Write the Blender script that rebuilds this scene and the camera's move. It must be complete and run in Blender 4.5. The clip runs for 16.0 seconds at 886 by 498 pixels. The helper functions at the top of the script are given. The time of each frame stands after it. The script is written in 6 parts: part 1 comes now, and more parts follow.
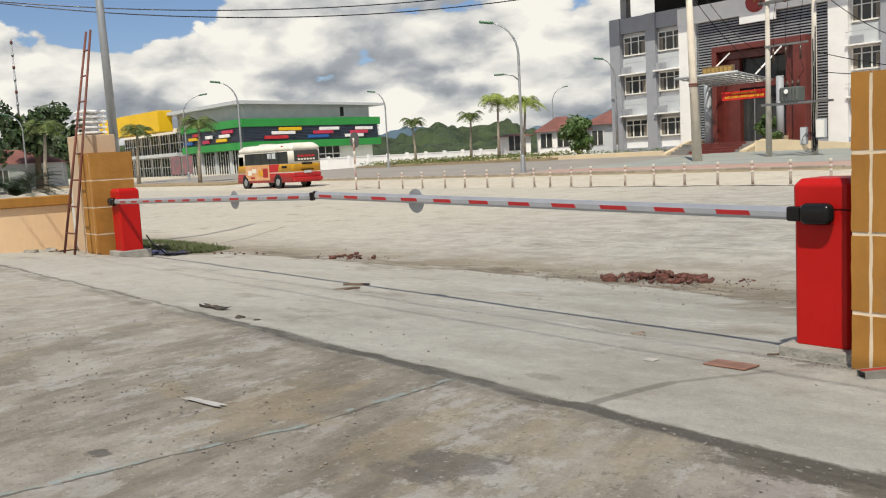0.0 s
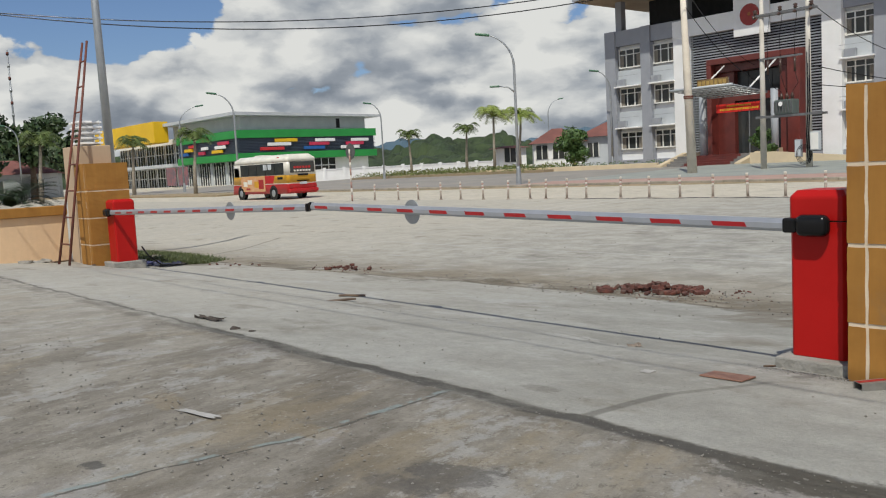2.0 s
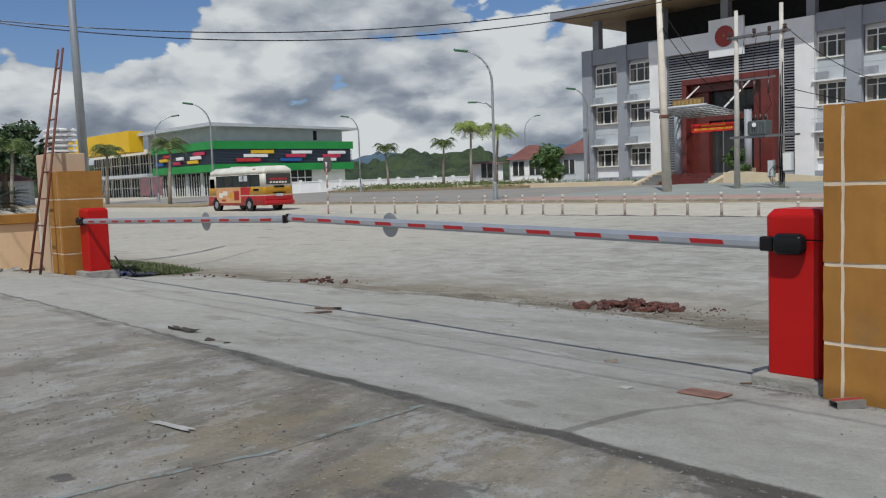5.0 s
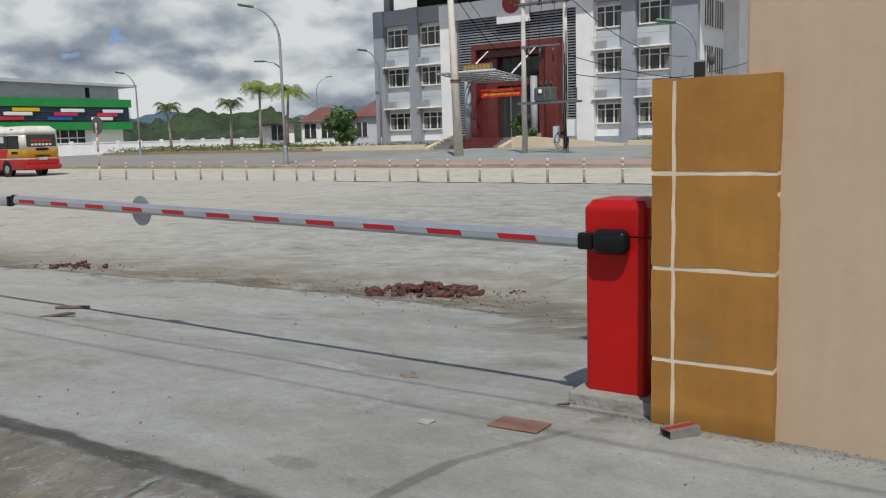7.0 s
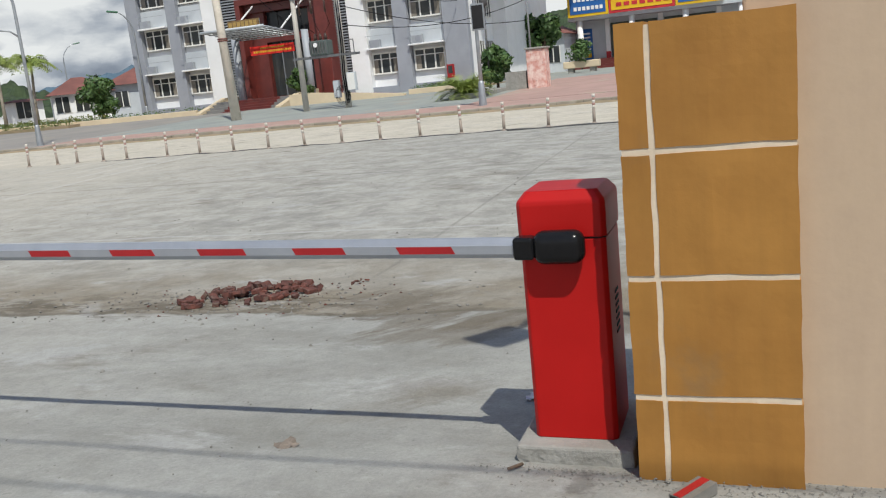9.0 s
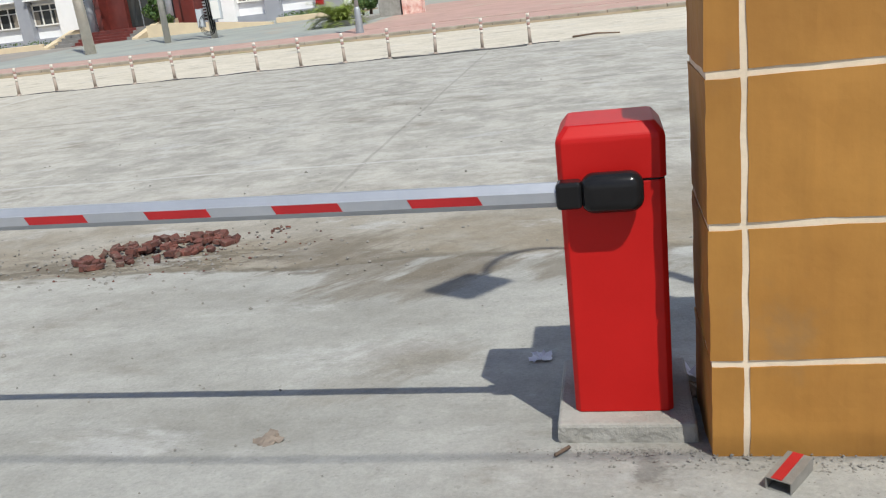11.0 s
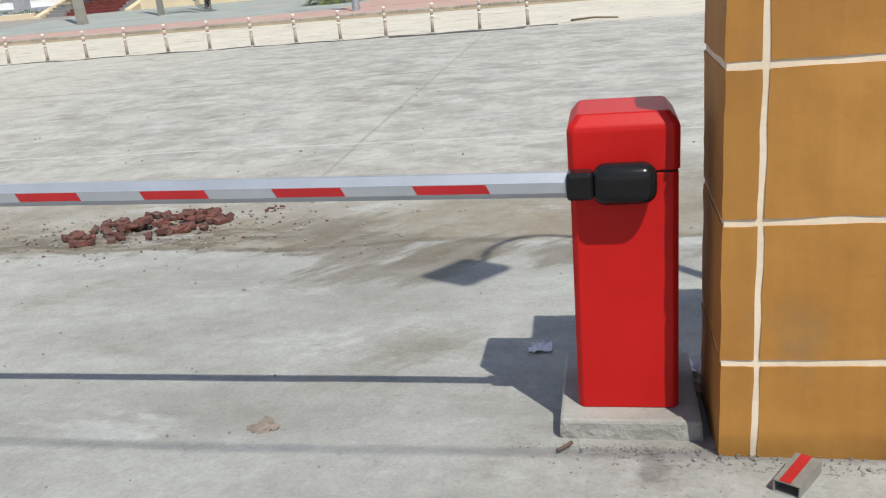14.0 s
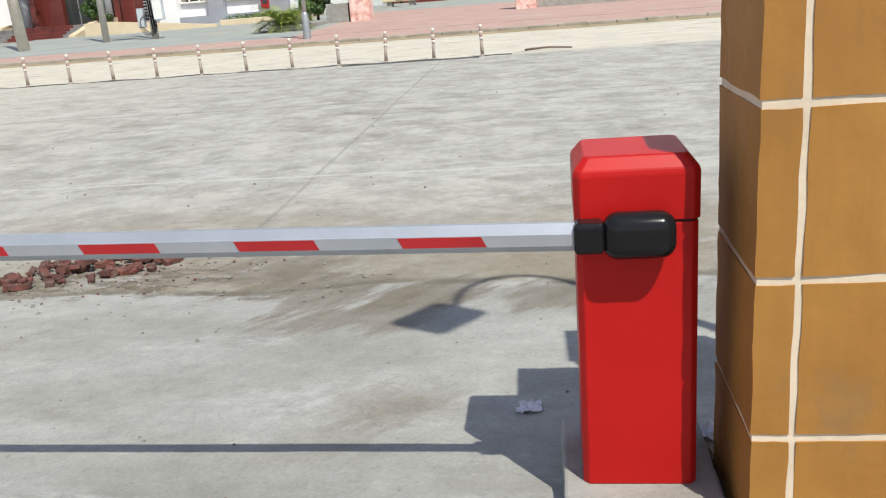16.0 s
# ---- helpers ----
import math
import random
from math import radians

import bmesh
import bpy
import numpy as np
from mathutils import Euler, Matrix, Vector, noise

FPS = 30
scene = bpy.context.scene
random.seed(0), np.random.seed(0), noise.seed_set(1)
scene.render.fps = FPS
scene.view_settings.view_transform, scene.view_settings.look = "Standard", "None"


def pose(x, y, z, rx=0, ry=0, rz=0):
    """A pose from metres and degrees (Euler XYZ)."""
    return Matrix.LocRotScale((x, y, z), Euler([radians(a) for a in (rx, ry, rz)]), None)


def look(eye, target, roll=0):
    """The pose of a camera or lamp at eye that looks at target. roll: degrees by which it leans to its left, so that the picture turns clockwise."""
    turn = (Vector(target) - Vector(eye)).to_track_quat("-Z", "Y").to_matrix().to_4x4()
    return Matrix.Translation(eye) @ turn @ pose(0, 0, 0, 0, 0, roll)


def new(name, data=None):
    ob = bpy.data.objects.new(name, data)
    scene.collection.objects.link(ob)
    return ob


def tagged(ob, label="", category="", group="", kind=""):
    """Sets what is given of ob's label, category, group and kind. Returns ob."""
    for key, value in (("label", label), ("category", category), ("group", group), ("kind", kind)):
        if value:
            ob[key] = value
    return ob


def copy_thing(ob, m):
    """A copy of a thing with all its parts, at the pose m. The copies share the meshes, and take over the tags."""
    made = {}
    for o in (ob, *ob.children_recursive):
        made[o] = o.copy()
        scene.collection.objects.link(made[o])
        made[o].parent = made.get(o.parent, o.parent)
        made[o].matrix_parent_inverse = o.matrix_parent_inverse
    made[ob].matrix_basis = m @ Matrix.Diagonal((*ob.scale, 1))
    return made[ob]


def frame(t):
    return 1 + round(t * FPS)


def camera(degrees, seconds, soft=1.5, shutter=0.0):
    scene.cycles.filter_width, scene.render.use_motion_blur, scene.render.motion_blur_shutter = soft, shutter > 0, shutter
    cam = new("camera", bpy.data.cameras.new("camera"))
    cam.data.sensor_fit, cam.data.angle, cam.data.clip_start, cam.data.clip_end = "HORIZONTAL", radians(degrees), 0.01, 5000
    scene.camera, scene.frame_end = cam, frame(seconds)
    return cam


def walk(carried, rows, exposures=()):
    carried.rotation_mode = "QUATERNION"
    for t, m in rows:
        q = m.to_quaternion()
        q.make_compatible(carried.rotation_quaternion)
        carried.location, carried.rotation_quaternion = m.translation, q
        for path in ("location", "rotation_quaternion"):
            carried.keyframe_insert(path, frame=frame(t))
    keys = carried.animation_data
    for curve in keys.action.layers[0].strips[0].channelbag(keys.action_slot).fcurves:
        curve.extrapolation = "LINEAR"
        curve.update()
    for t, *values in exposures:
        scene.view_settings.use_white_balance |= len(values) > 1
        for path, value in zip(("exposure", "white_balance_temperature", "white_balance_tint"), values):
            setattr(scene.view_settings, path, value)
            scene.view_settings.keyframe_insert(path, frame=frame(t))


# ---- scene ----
cam = camera(54.4, 16.0, 1.15)
PATH = [
    (0, (0.063, 0.488, 1.307), (1.342, 2.011, 1.091), -3.1),
    (0.5, (0.062, 0.496, 1.306), (1.342, 2.019, 1.1), -3.0),
    (1, (0.063, 0.487, 1.306), (1.348, 2.007, 1.11), -3.0),
    (1.5, (0.059, 0.482, 1.309), (1.346, 2.0, 1.115), -2.8),
    (2, (0.066, 0.496, 1.304), (1.355, 2.013, 1.114), -3.0),
    (2.5, (0.065, 0.491, 1.31), (1.355, 2.009, 1.129), -3.1),
    (3, (0.065, 0.49, 1.311), (1.358, 2.006, 1.143), -3.2),
    (5.3, (0.062, 0.53, 1.295), (1.406, 2.002, 1.133), -1.8),
    (5.5, (0.089, 0.52, 1.31), (1.448, 1.976, 1.136), -1.9),
    (6, (0.287, 0.625, 1.285), (1.687, 2.043, 1.112), -1.5),
    (6.5, (0.588, 0.823, 1.273), (2.067, 2.157, 1.093), -0.4),
    (7, (0.946, 1.195, 1.405), (2.582, 2.316, 1.144), -1.6),
    (7.5, (1.19, 1.375, 1.509), (2.877, 2.392, 1.164), -2.9),
    (8, (1.405, 1.621, 1.517), (3.153, 2.516, 1.14), -3.0),
    (8.5, (1.607, 1.979, 1.528), (3.411, 2.753, 1.145), -4.9),
    (9, (1.87, 2.256, 1.534), (3.708, 2.938, 1.137), -5.9),
    (9.5, (2.053, 2.564, 1.533), (3.932, 3.091, 1.097), -6.7),
    (10, (2.192, 2.773, 1.525), (4.066, 3.224, 0.991), -7.6),
    (12.5, (2.375, 2.993, 1.537), (4.243, 3.384, 0.939), -5.8),
    (13, (2.391, 2.995, 1.535), (4.253, 3.401, 0.929), -5.8),
    (13.5, (2.392, 3.008, 1.535), (4.25, 3.418, 0.917), -5.6),
    (14, (2.4, 3.008, 1.534), (4.26, 3.392, 0.908), -5.1),
    (14.5, (2.398, 3.04, 1.533), (4.27, 3.37, 0.913), -3.7),
    (15, (2.412, 3.104, 1.531), (4.294, 3.361, 0.904), -3.3),
    (15.5, (2.48, 3.175, 1.526), (4.364, 3.383, 0.887), -3.6),
    (16, (2.739, 3.18, 1.524), (4.635, 3.45, 0.949), -4.5),
]
walk(cam, [(t, look(eye, target, roll)) for t, eye, target, roll in PATH],
     [(0, -0.02, 7050, 8), (0.8, -0.17, 6900, 8), (1.5, -0.32, 6700, 7), (2.0, -0.36, 6580, 7), (3.0, -0.44, 6420, 7), (5.5, -0.53, 6160, 7), (6.5, -0.53, 6240, 7), (7, -0.44, 6300, 7), (7.5, -0.22, 6340, 7), (8, -0.2, 6360, 7),
      (9, -0.17, 6350, 7), (10, -0.03, 6410, 7), (12.5, 0.24, 6330, 7), (14, 0.2, 6360, 7), (16, 0.27, 6460, 7)])

# ---- light ----
SUN_DIR = Vector((-0.54, -0.39, 1.0)).normalized()      # towards the sun
world = bpy.data.worlds.new("sky")
scene.world = world
world.use_nodes = True
wt = world.node_tree
wt.nodes.clear()


def node(tree, kind, **inputs):
    """A node with its inputs set by name or linked."""
    n = tree.nodes.new(kind)
    for key, value in inputs.items():
        k = int(key[1:]) if key[0] == "i" and key[1:].isdigit() else key.replace("_", " ")
        if isinstance(value, bpy.types.NodeSocket):
            tree.links.new(value, n.inputs[k])
        else:
            n.inputs[k].default_value = value
    return n


def mth(tree, op, a, b=0.0, c=0.0, clamp=False):
    n = node(tree, "ShaderNodeMath", i0=a, i1=b, i2=c)
    n.operation, n.use_clamp = op, clamp
    return n.outputs[0]


def vmth(tree, op, a, b=(0, 0, 0)):
    n = node(tree, "ShaderNodeVectorMath", i0=a, i1=b)
    n.operation = op
    return n.outputs["Value"] if op in ("DOT_PRODUCT", "LENGTH", "DISTANCE") else n.outputs["Vector"]


def rng(tree, v, a, b, lo=0.0, hi=1.0):
    n = node(tree, "ShaderNodeMapRange", Value=v)
    n.interpolation_type = "SMOOTHSTEP"
    for k, x in zip(("From Min", "From Max", "To Min", "To Max"), (a, b, lo, hi)):
        n.inputs[k].default_value = x
    return n.outputs[0]


def mixc(tree, fac, a, b, blend="MIX"):
    n = tree.nodes.new("ShaderNodeMix")
    n.data_type, n.blend_type = "RGBA", blend
    for sock, value in ((n.inputs[0], fac), (n.inputs[6], a), (n.inputs[7], b)):
        if isinstance(value, bpy.types.NodeSocket):
            tree.links.new(value, sock)
        else:
            sock.default_value = value if not isinstance(value, (tuple, list)) or len(value) == 4 else (*value, 1)
    return n.outputs[2]


def noise_tex(tree, vec, scale, detail=5.0, rough=0.55):
    n = node(tree, "ShaderNodeTexNoise", Vector=vec, Scale=scale, Detail=detail, Roughness=rough)
    return n.outputs["Fac"]


sky = wt.nodes.new("ShaderNodeTexSky")
sky.sky_type, sky.sun_disc = "NISHITA", False
sky.sun_elevation = math.asin(SUN_DIR.z)
sky.sun_rotation = math.atan2(SUN_DIR.x, SUN_DIR.y)
sky.air_density, sky.dust_density, sky.ozone_density = 1.0, 0.6, 2.0
way = wt.nodes.new("ShaderNodeTexCoord").outputs["Generated"]
flat = vmth(wt, "ADD", vmth(wt, "MULTIPLY", way, (1.0, 1.0, 1.9)), (5.1, 1.7, 0.4))
warp = node(wt, "ShaderNodeTexNoise", Vector=flat, Scale=11.0, Detail=6.0, Roughness=0.6).outputs["Color"]
flat = vmth(wt, "ADD", flat, vmth(wt, "MULTIPLY", vmth(wt, "SUBTRACT", warp, (0.5, 0.5, 0.5)), (0.05, 0.05, 0.05)))


def heap(vec, scale):
    """Rounded heads of a heap of cloud: high at the middle of each, low between them."""
    n = node(wt, "ShaderNodeTexVoronoi", Vector=vec, Scale=scale)
    n.feature = "SMOOTH_F1"
    n.inputs["Smoothness"].default_value = 0.12
    return mth(wt, "SUBTRACT", 0.55, n.outputs["Distance"])


def cloud(vec, heads):
    """Density of heaped clouds: broad masses with rounded heads of several sizes on them."""
    d = noise_tex(wt, vec, 4.6, 3.0, 0.5)
    for scale, amount in heads:
        d = mth(wt, "ADD", d, mth(wt, "MULTIPLY", heap(vec, scale), amount))
    return mth(wt, "ADD", d, mth(wt, "MULTIPLY", mth(wt, "SUBTRACT", noise_tex(wt, vec, 48.0, 6.0, 0.65), 0.5), 0.07))


HEADS = ((9.0, 0.30), (20.0, 0.17), (46.0, 0.07))
wz = node(wt, "ShaderNodeSeparateXYZ", Vector=way).outputs[2]
gap = rng(wt, vmth(wt, "DOT_PRODUCT", way, (0.329, 0.903, 0.276)), 0.982, 0.993)
thin = mth(wt, "ADD", mth(wt, "MULTIPLY", gap, 0.25), mth(wt, "MULTIPLY", rng(wt, wz, 0.32, 0.75), 0.17))
thin = mth(wt, "SUBTRACT", thin, rng(wt, wz, 0.24, 0.05, 0.0, 0.16))
dens = cloud(flat, HEADS)
cover = rng(wt, mth(wt, "SUBTRACT", dens, thin), 0.425, 0.465)
broad = cloud(vmth(wt, "ADD", flat, (-0.03, -0.02, 0.085)), HEADS[:1])
near_up = cloud(vmth(wt, "ADD", flat, (-0.012, -0.008, 0.026)), HEADS)
lit = mth(wt, "MULTIPLY", mth(wt, "SUBTRACT", cloud(flat, HEADS[:1]), broad), 1.8)
lit = mth(wt, "ADD", lit, mth(wt, "MULTIPLY", mth(wt, "SUBTRACT", dens, near_up), 1.9))
# broad flat shaded bases
base = noise_tex(wt, vmth(wt, "MULTIPLY", vmth(wt, "ADD", way, (0.3, 0.2, 0.12)), (1.0, 1.0, 3.6)), 3.4, 5.0, 0.55)
lit = mth(wt, "SUBTRACT", lit, rng(wt, base, 0.40, 0.66, 0.0, 0.40))
lit = mth(wt, "ADD", 0.78, lit, clamp=True)
tone = node(wt, "ShaderNodeValToRGB", Fac=lit)
tone.color_ramp.elements[0].position, tone.color_ramp.elements[0].color = 0.08, (0.30, 0.34, 0.41, 1)
tone.color_ramp.elements[1].position, tone.color_ramp.elements[1].color = 0.95, (1.05, 1.05, 1.04, 1)
tone.color_ramp.elements.new(0.36).color = (0.45, 0.49, 0.56, 1)
tone.color_ramp.elements.new(0.66).color = (0.78, 0.80, 0.83, 1)
blue = mixc(wt, 1.0, sky.outputs["Color"], (0.09, 0.10, 0.125), "MULTIPLY")
both = mixc(wt, cover, blue, tone.outputs["Color"])
back = node(wt, "ShaderNodeBackground", Color=both, Strength=0.88)
wt.links.new(back.outputs[0], wt.nodes.new("ShaderNodeOutputWorld").inputs[0])

sun = new("sun", bpy.data.lights.new("sun", "SUN"))
sun.data.energy, sun.data.angle, sun.data.color = 4.25, radians(0.55), (1.0, 0.955, 0.87)
sun.matrix_world = look(SUN_DIR * 60, (0, 0, 0))

# ---- materials ----


def material(name):
    m = bpy.data.materials.new(name)
    m.use_nodes = True
    t = m.node_tree
    t.nodes.clear()
    bsdf = t.nodes.new("ShaderNodeBsdfPrincipled")
    t.links.new(bsdf.outputs[0], t.nodes.new("ShaderNodeOutputMaterial").inputs[0])
    return m, t, bsdf


def surface(name, c1, c2=None, scale=3.0, fine=60.0, rough=0.7, metal=0.0, bump=0.1, spots=None, spot_scale=1.5, spot_cut=(0.55, 0.7), vary=0.08, rvar=0.15, spec=0.5, streak=0.0):
    """Paint, stone, metal: broad and fine variation, stains with their own shape, relief."""
    m, t, b = material(name)
    c2 = c2 or tuple(v * 0.8 for v in c1)
    pos = t.nodes.new("ShaderNodeNewGeometry").outputs["Position"]
    big = noise_tex(t, pos, scale, 5.0, 0.6)
    small = noise_tex(t, pos, fine, 4.0, 0.6)
    col = mixc(t, rng(t, big, 0.3, 0.7), c1, c2)
    shade = mth(t, "ADD", 1.0 - vary, mth(t, "MULTIPLY", small, 2 * vary))
    rnd = t.nodes.new("ShaderNodeObjectInfo").outputs["Random"]
    shade = mth(t, "MULTIPLY", shade, mth(t, "ADD", 1.0 - vary * 0.5, mth(t, "MULTIPLY", rnd, vary)))
    comb = node(t, "ShaderNodeCombineColor", Red=shade, Green=shade, Blue=shade).outputs[0]
    col = mixc(t, 1.0, col, comb, "MULTIPLY")
    if streak:
        run = noise_tex(t, vmth(t, "MULTIPLY", pos, (9.0, 9.0, 0.8)), 1.6, 6.0, 0.6)
        s2 = mth(t, "ADD", 1.0 - streak, mth(t, "MULTIPLY", run, 2 * streak))
        col = mixc(t, 1.0, col, node(t, "ShaderNodeCombineColor", Red=s2, Green=s2, Blue=s2).outputs[0], "MULTIPLY")
    if spots:
        st = noise_tex(t, vmth(t, "ADD", pos, (7.3, 2.1, 4.4)), spot_scale, 7.0, 0.65)
        col = mixc(t, mth(t, "MULTIPLY", rng(t, st, *spot_cut), 0.75), col, spots)
    t.links.new(col, b.inputs["Base Color"])
    t.links.new(mth(t, "ADD", rough - rvar * 0.5, mth(t, "MULTIPLY", big, rvar)), b.inputs["Roughness"])
    b.inputs["Metallic"].default_value = metal
    b.inputs["Specular IOR Level"].default_value = spec
    if bump:
        bn = node(t, "ShaderNodeBump", Height=mth(t, "ADD", small, mth(t, "MULTIPLY", big, 0.6)), Strength=bump, Distance=0.01)
        t.links.new(bn.outputs[0], b.inputs["Normal"])
    return m


M_ORANGE = surface("ochre_paint", (0.375, 0.178, 0.033), (0.315, 0.142, 0.024), 2.2, 22, 0.75, bump=0.12, spots=(0.25, 0.14, 0.05), spot_scale=2.4, spot_cut=(0.6, 0.78), vary=0.06, streak=0.16)
M_MORTAR = surface("cream_mortar", (0.70, 0.585, 0.44), (0.60, 0.50, 0.375), 6, 60, 0.85, bump=0.15, spots=(0.5, 0.36, 0.2), spot_cut=(0.6, 0.75))
M_BEIGE = surface("beige_render", (0.51, 0.385, 0.265), (0.475, 0.355, 0.25), 1.3, 18, 0.85, bump=0.12, spots=(0.39, 0.29, 0.21), spot_cut=(0.62, 0.78), vary=0.05, streak=0.06)
M_RED = surface("red_lacquer", (0.46, 0.010, 0.009), (0.41, 0.008, 0.007), 2.0, 120, 0.42, bump=0.02, vary=0.04, rvar=0.1, spec=0.22)
M_BLACK = surface("black_plastic", (0.010, 0.010, 0.011), (0.013, 0.013, 0.014), 8, 200, 0.19, bump=0.03, spec=0.22, rvar=0.06)
M_ALU = surface("brushed_aluminium", (0.44, 0.46, 0.50), (0.38, 0.40, 0.44), 5, 150, 0.38, metal=0.5, bump=0.03, vary=0.04)
M_TAPE = surface("red_reflective_tape", (0.38, 0.014, 0.018), (0.32, 0.011, 0.014), 6, 200, 0.4, bump=0.02)
M_PLINTH = surface("cast_concrete", (0.34, 0.33, 0.30), (0.26, 0.25, 0.225), 5, 50, 0.92, bump=0.7, spots=(0.20, 0.19, 0.17), spot_scale=6)
M_STEEL = surface("galvanised_steel", (0.42, 0.44, 0.46), (0.34, 0.36, 0.38), 3, 80, 0.5, metal=0.7, bump=0.05)
M_RUST = surface("rusty_red_iron", (0.20, 0.065, 0.045), (0.12, 0.05, 0.04), 6, 60, 0.75, metal=0.2, bump=0.2)
M_WHITE = surface("white_paint", (0.87, 0.87, 0.87), (0.81, 0.81, 0.80), 1.0, 30, 0.65, bump=0.08, vary=0.04)
M_GREYP = surface("grey_facade_paint", (0.33, 0.345, 0.385), (0.29, 0.305, 0.34), 0.7, 20, 0.7, bump=0.08, vary=0.05)
# near black for gaps and openings; also paints the shade on the office's upper storey
M_DARK = surface("near_black", (0.014, 0.014, 0.016), (0.009, 0.009, 0.010), 2, 20, 0.8, bump=0)
M_BRICK = surface("fired_brick", (0.150, 0.050, 0.036), (0.070, 0.033, 0.027), 9, 80, 0.9, bump=0.6, spots=(0.17, 0.125, 0.10), spot_scale=12, spot_cut=(0.52, 0.66), vary=0.45)
M_TILE = surface("red_floor_tile", (0.25, 0.13, 0.09), (0.20, 0.10, 0.07), 12, 80, 0.55, bump=0.05)
M_GLASS = surface("dark_window_glass", (0.030, 0.036, 0.040), (0.055, 0.055, 0.05), 0.8, 6, 0.09, bump=0.0, rvar=0.03, spec=0.4)
M_WOOD = surface("weathered_wood", (0.16, 0.11, 0.075), (0.11, 0.075, 0.055), 8, 70, 0.85, bump=0.3)


def leaf_material(name, c1, c2):
    m, t, b = material(name)
    geo = t.nodes.new("ShaderNodeNewGeometry")
    isl = geo.outputs["Random Per Island"]
    n = noise_tex(t, geo.outputs["Position"], 0.9, 3.0)
    col = mixc(t, isl, c1, c2)
    col = mixc(t, mth(t, "MULTIPLY", rng(t, n, 0.4, 0.7), 0.5), col, tuple(v * 0.55 for v in c1))
    t.links.new(col, b.inputs["Base Color"])
    b.inputs["Roughness"].default_value = 0.55
    return m


M_LEAF = leaf_material("green_leaves", (0.045, 0.10, 0.025), (0.10, 0.17, 0.04))
M_PALM = leaf_material("palm_fronds", (0.19, 0.26, 0.045), (0.30, 0.36, 0.07))
M_LEAF_DARK = leaf_material("dark_leaves", (0.025, 0.055, 0.018), (0.06, 0.10, 0.03))
M_PALM_DARK = leaf_material("dark_palm_fronds", (0.06, 0.10, 0.02), (0.13, 0.17, 0.035))
M_GRASS = leaf_material("grass_blades", (0.10, 0.15, 0.03), (0.19, 0.19, 0.06))


def ground_z(x, y=0.0):
    """Height of the ground: a ramp down to a gutter line, then a slow rise to the road and the square."""
    xs = (-40, 0.0, 1.6, 3.0, 4.9, 5.15, 8.4, 9.3, 10.5, 25.0, 33.0, 60.0, 130.0)
    zs = (0.22, 0.22, 0.19, 0.105, -0.022, -0.085, -0.315, -0.365, -0.37, -0.16, -0.06, 0.45, 0.6)
    return float(np.interp(x, xs, zs))


def segment_mask(t, pos, a, b, width, wob=0.03, wscale=1.3):
    """1 along a worn line on the ground from a to b, with a wandering edge."""
    a, b = Vector((*a, 0)), Vector((*b, 0))
    d = (b - a).normalized()
    n = Vector((-d.y, d.x, 0))
    rel = vmth(t, "SUBTRACT", pos, tuple(a))
    across = vmth(t, "DOT_PRODUCT", rel, tuple(n))
    along = vmth(t, "DOT_PRODUCT", rel, tuple(d))
    w = mth(t, "MULTIPLY", mth(t, "SUBTRACT", noise_tex(t, pos, wscale, 6.0, 0.6), 0.5), wob * 4)
    dist = mth(t, "ABSOLUTE", mth(t, "ADD", across, w))
    line = rng(t, dist, width, width * 0.45)
    L = (b - a).length
    ends = mth(t, "MULTIPLY", rng(t, along, -0.1, 0.05), rng(t, along, L + 0.1, L - 0.05))
    return mth(t, "MULTIPLY", line, ends)


STAINS = [(2.06, 2.88, 0.15, 0.14, 0.7, (0.15, 0.14, 0.13)), (1.85, 3.0, 0.08, 0.12, 0.55, (0.17, 0.155, 0.14)), (2.99, 2.12, 0.15, 0.34, 0.75, (0.13, 0.12, 0.10)), (3.02, 1.6, 0.17, 0.45, 0.75, (0.13, 0.12, 0.10)),
          (1.6, 5.8, 0.22, 0.5, 0.45, (0.55, 0.53, 0.48)), (2.01, 3.80, 0.16, 0.22, 0.4, (0.40, 0.32, 0.20)), (1.75, 4.75, 0.14, 0.25, 0.4, (0.40, 0.32, 0.20)), (4.84, 2.90, 0.12, 0.07, 0.6, (0.22, 0.205, 0.185)),
          (1.13, 3.96, 0.05, 0.06, 0.8, (0.12, 0.115, 0.11)), (3.41, 3.67, 0.06, 0.14, 0.5, (0.26, 0.24, 0.21))]
DAMP = [(8.35, 5.25, 0.52, 0.45, 0.72), (7.85, 4.6, 0.42, 0.55, 0.68), (7.25, 4.2, 0.28, 0.6, 0.65), (7.7, 4.0, 0.34, 0.6, 0.75), (7.6, 3.2, 0.35, 0.6, 0.7), (8.35, 7.5, 0.16, 0.9, 0.6), (8.1, 9.4, 0.12, 1.0, 0.55), (6.6, 14.9, 0.55, 0.5, 0.8), (7.5, 13.7, 0.30, 0.7, 0.7), (8.0, 11.0, 0.12, 0.9, 0.5), (6.0, 3.9, 0.25, 0.3, 0.35), (5.6, 4.1, 0.2, 0.3, 0.3)]


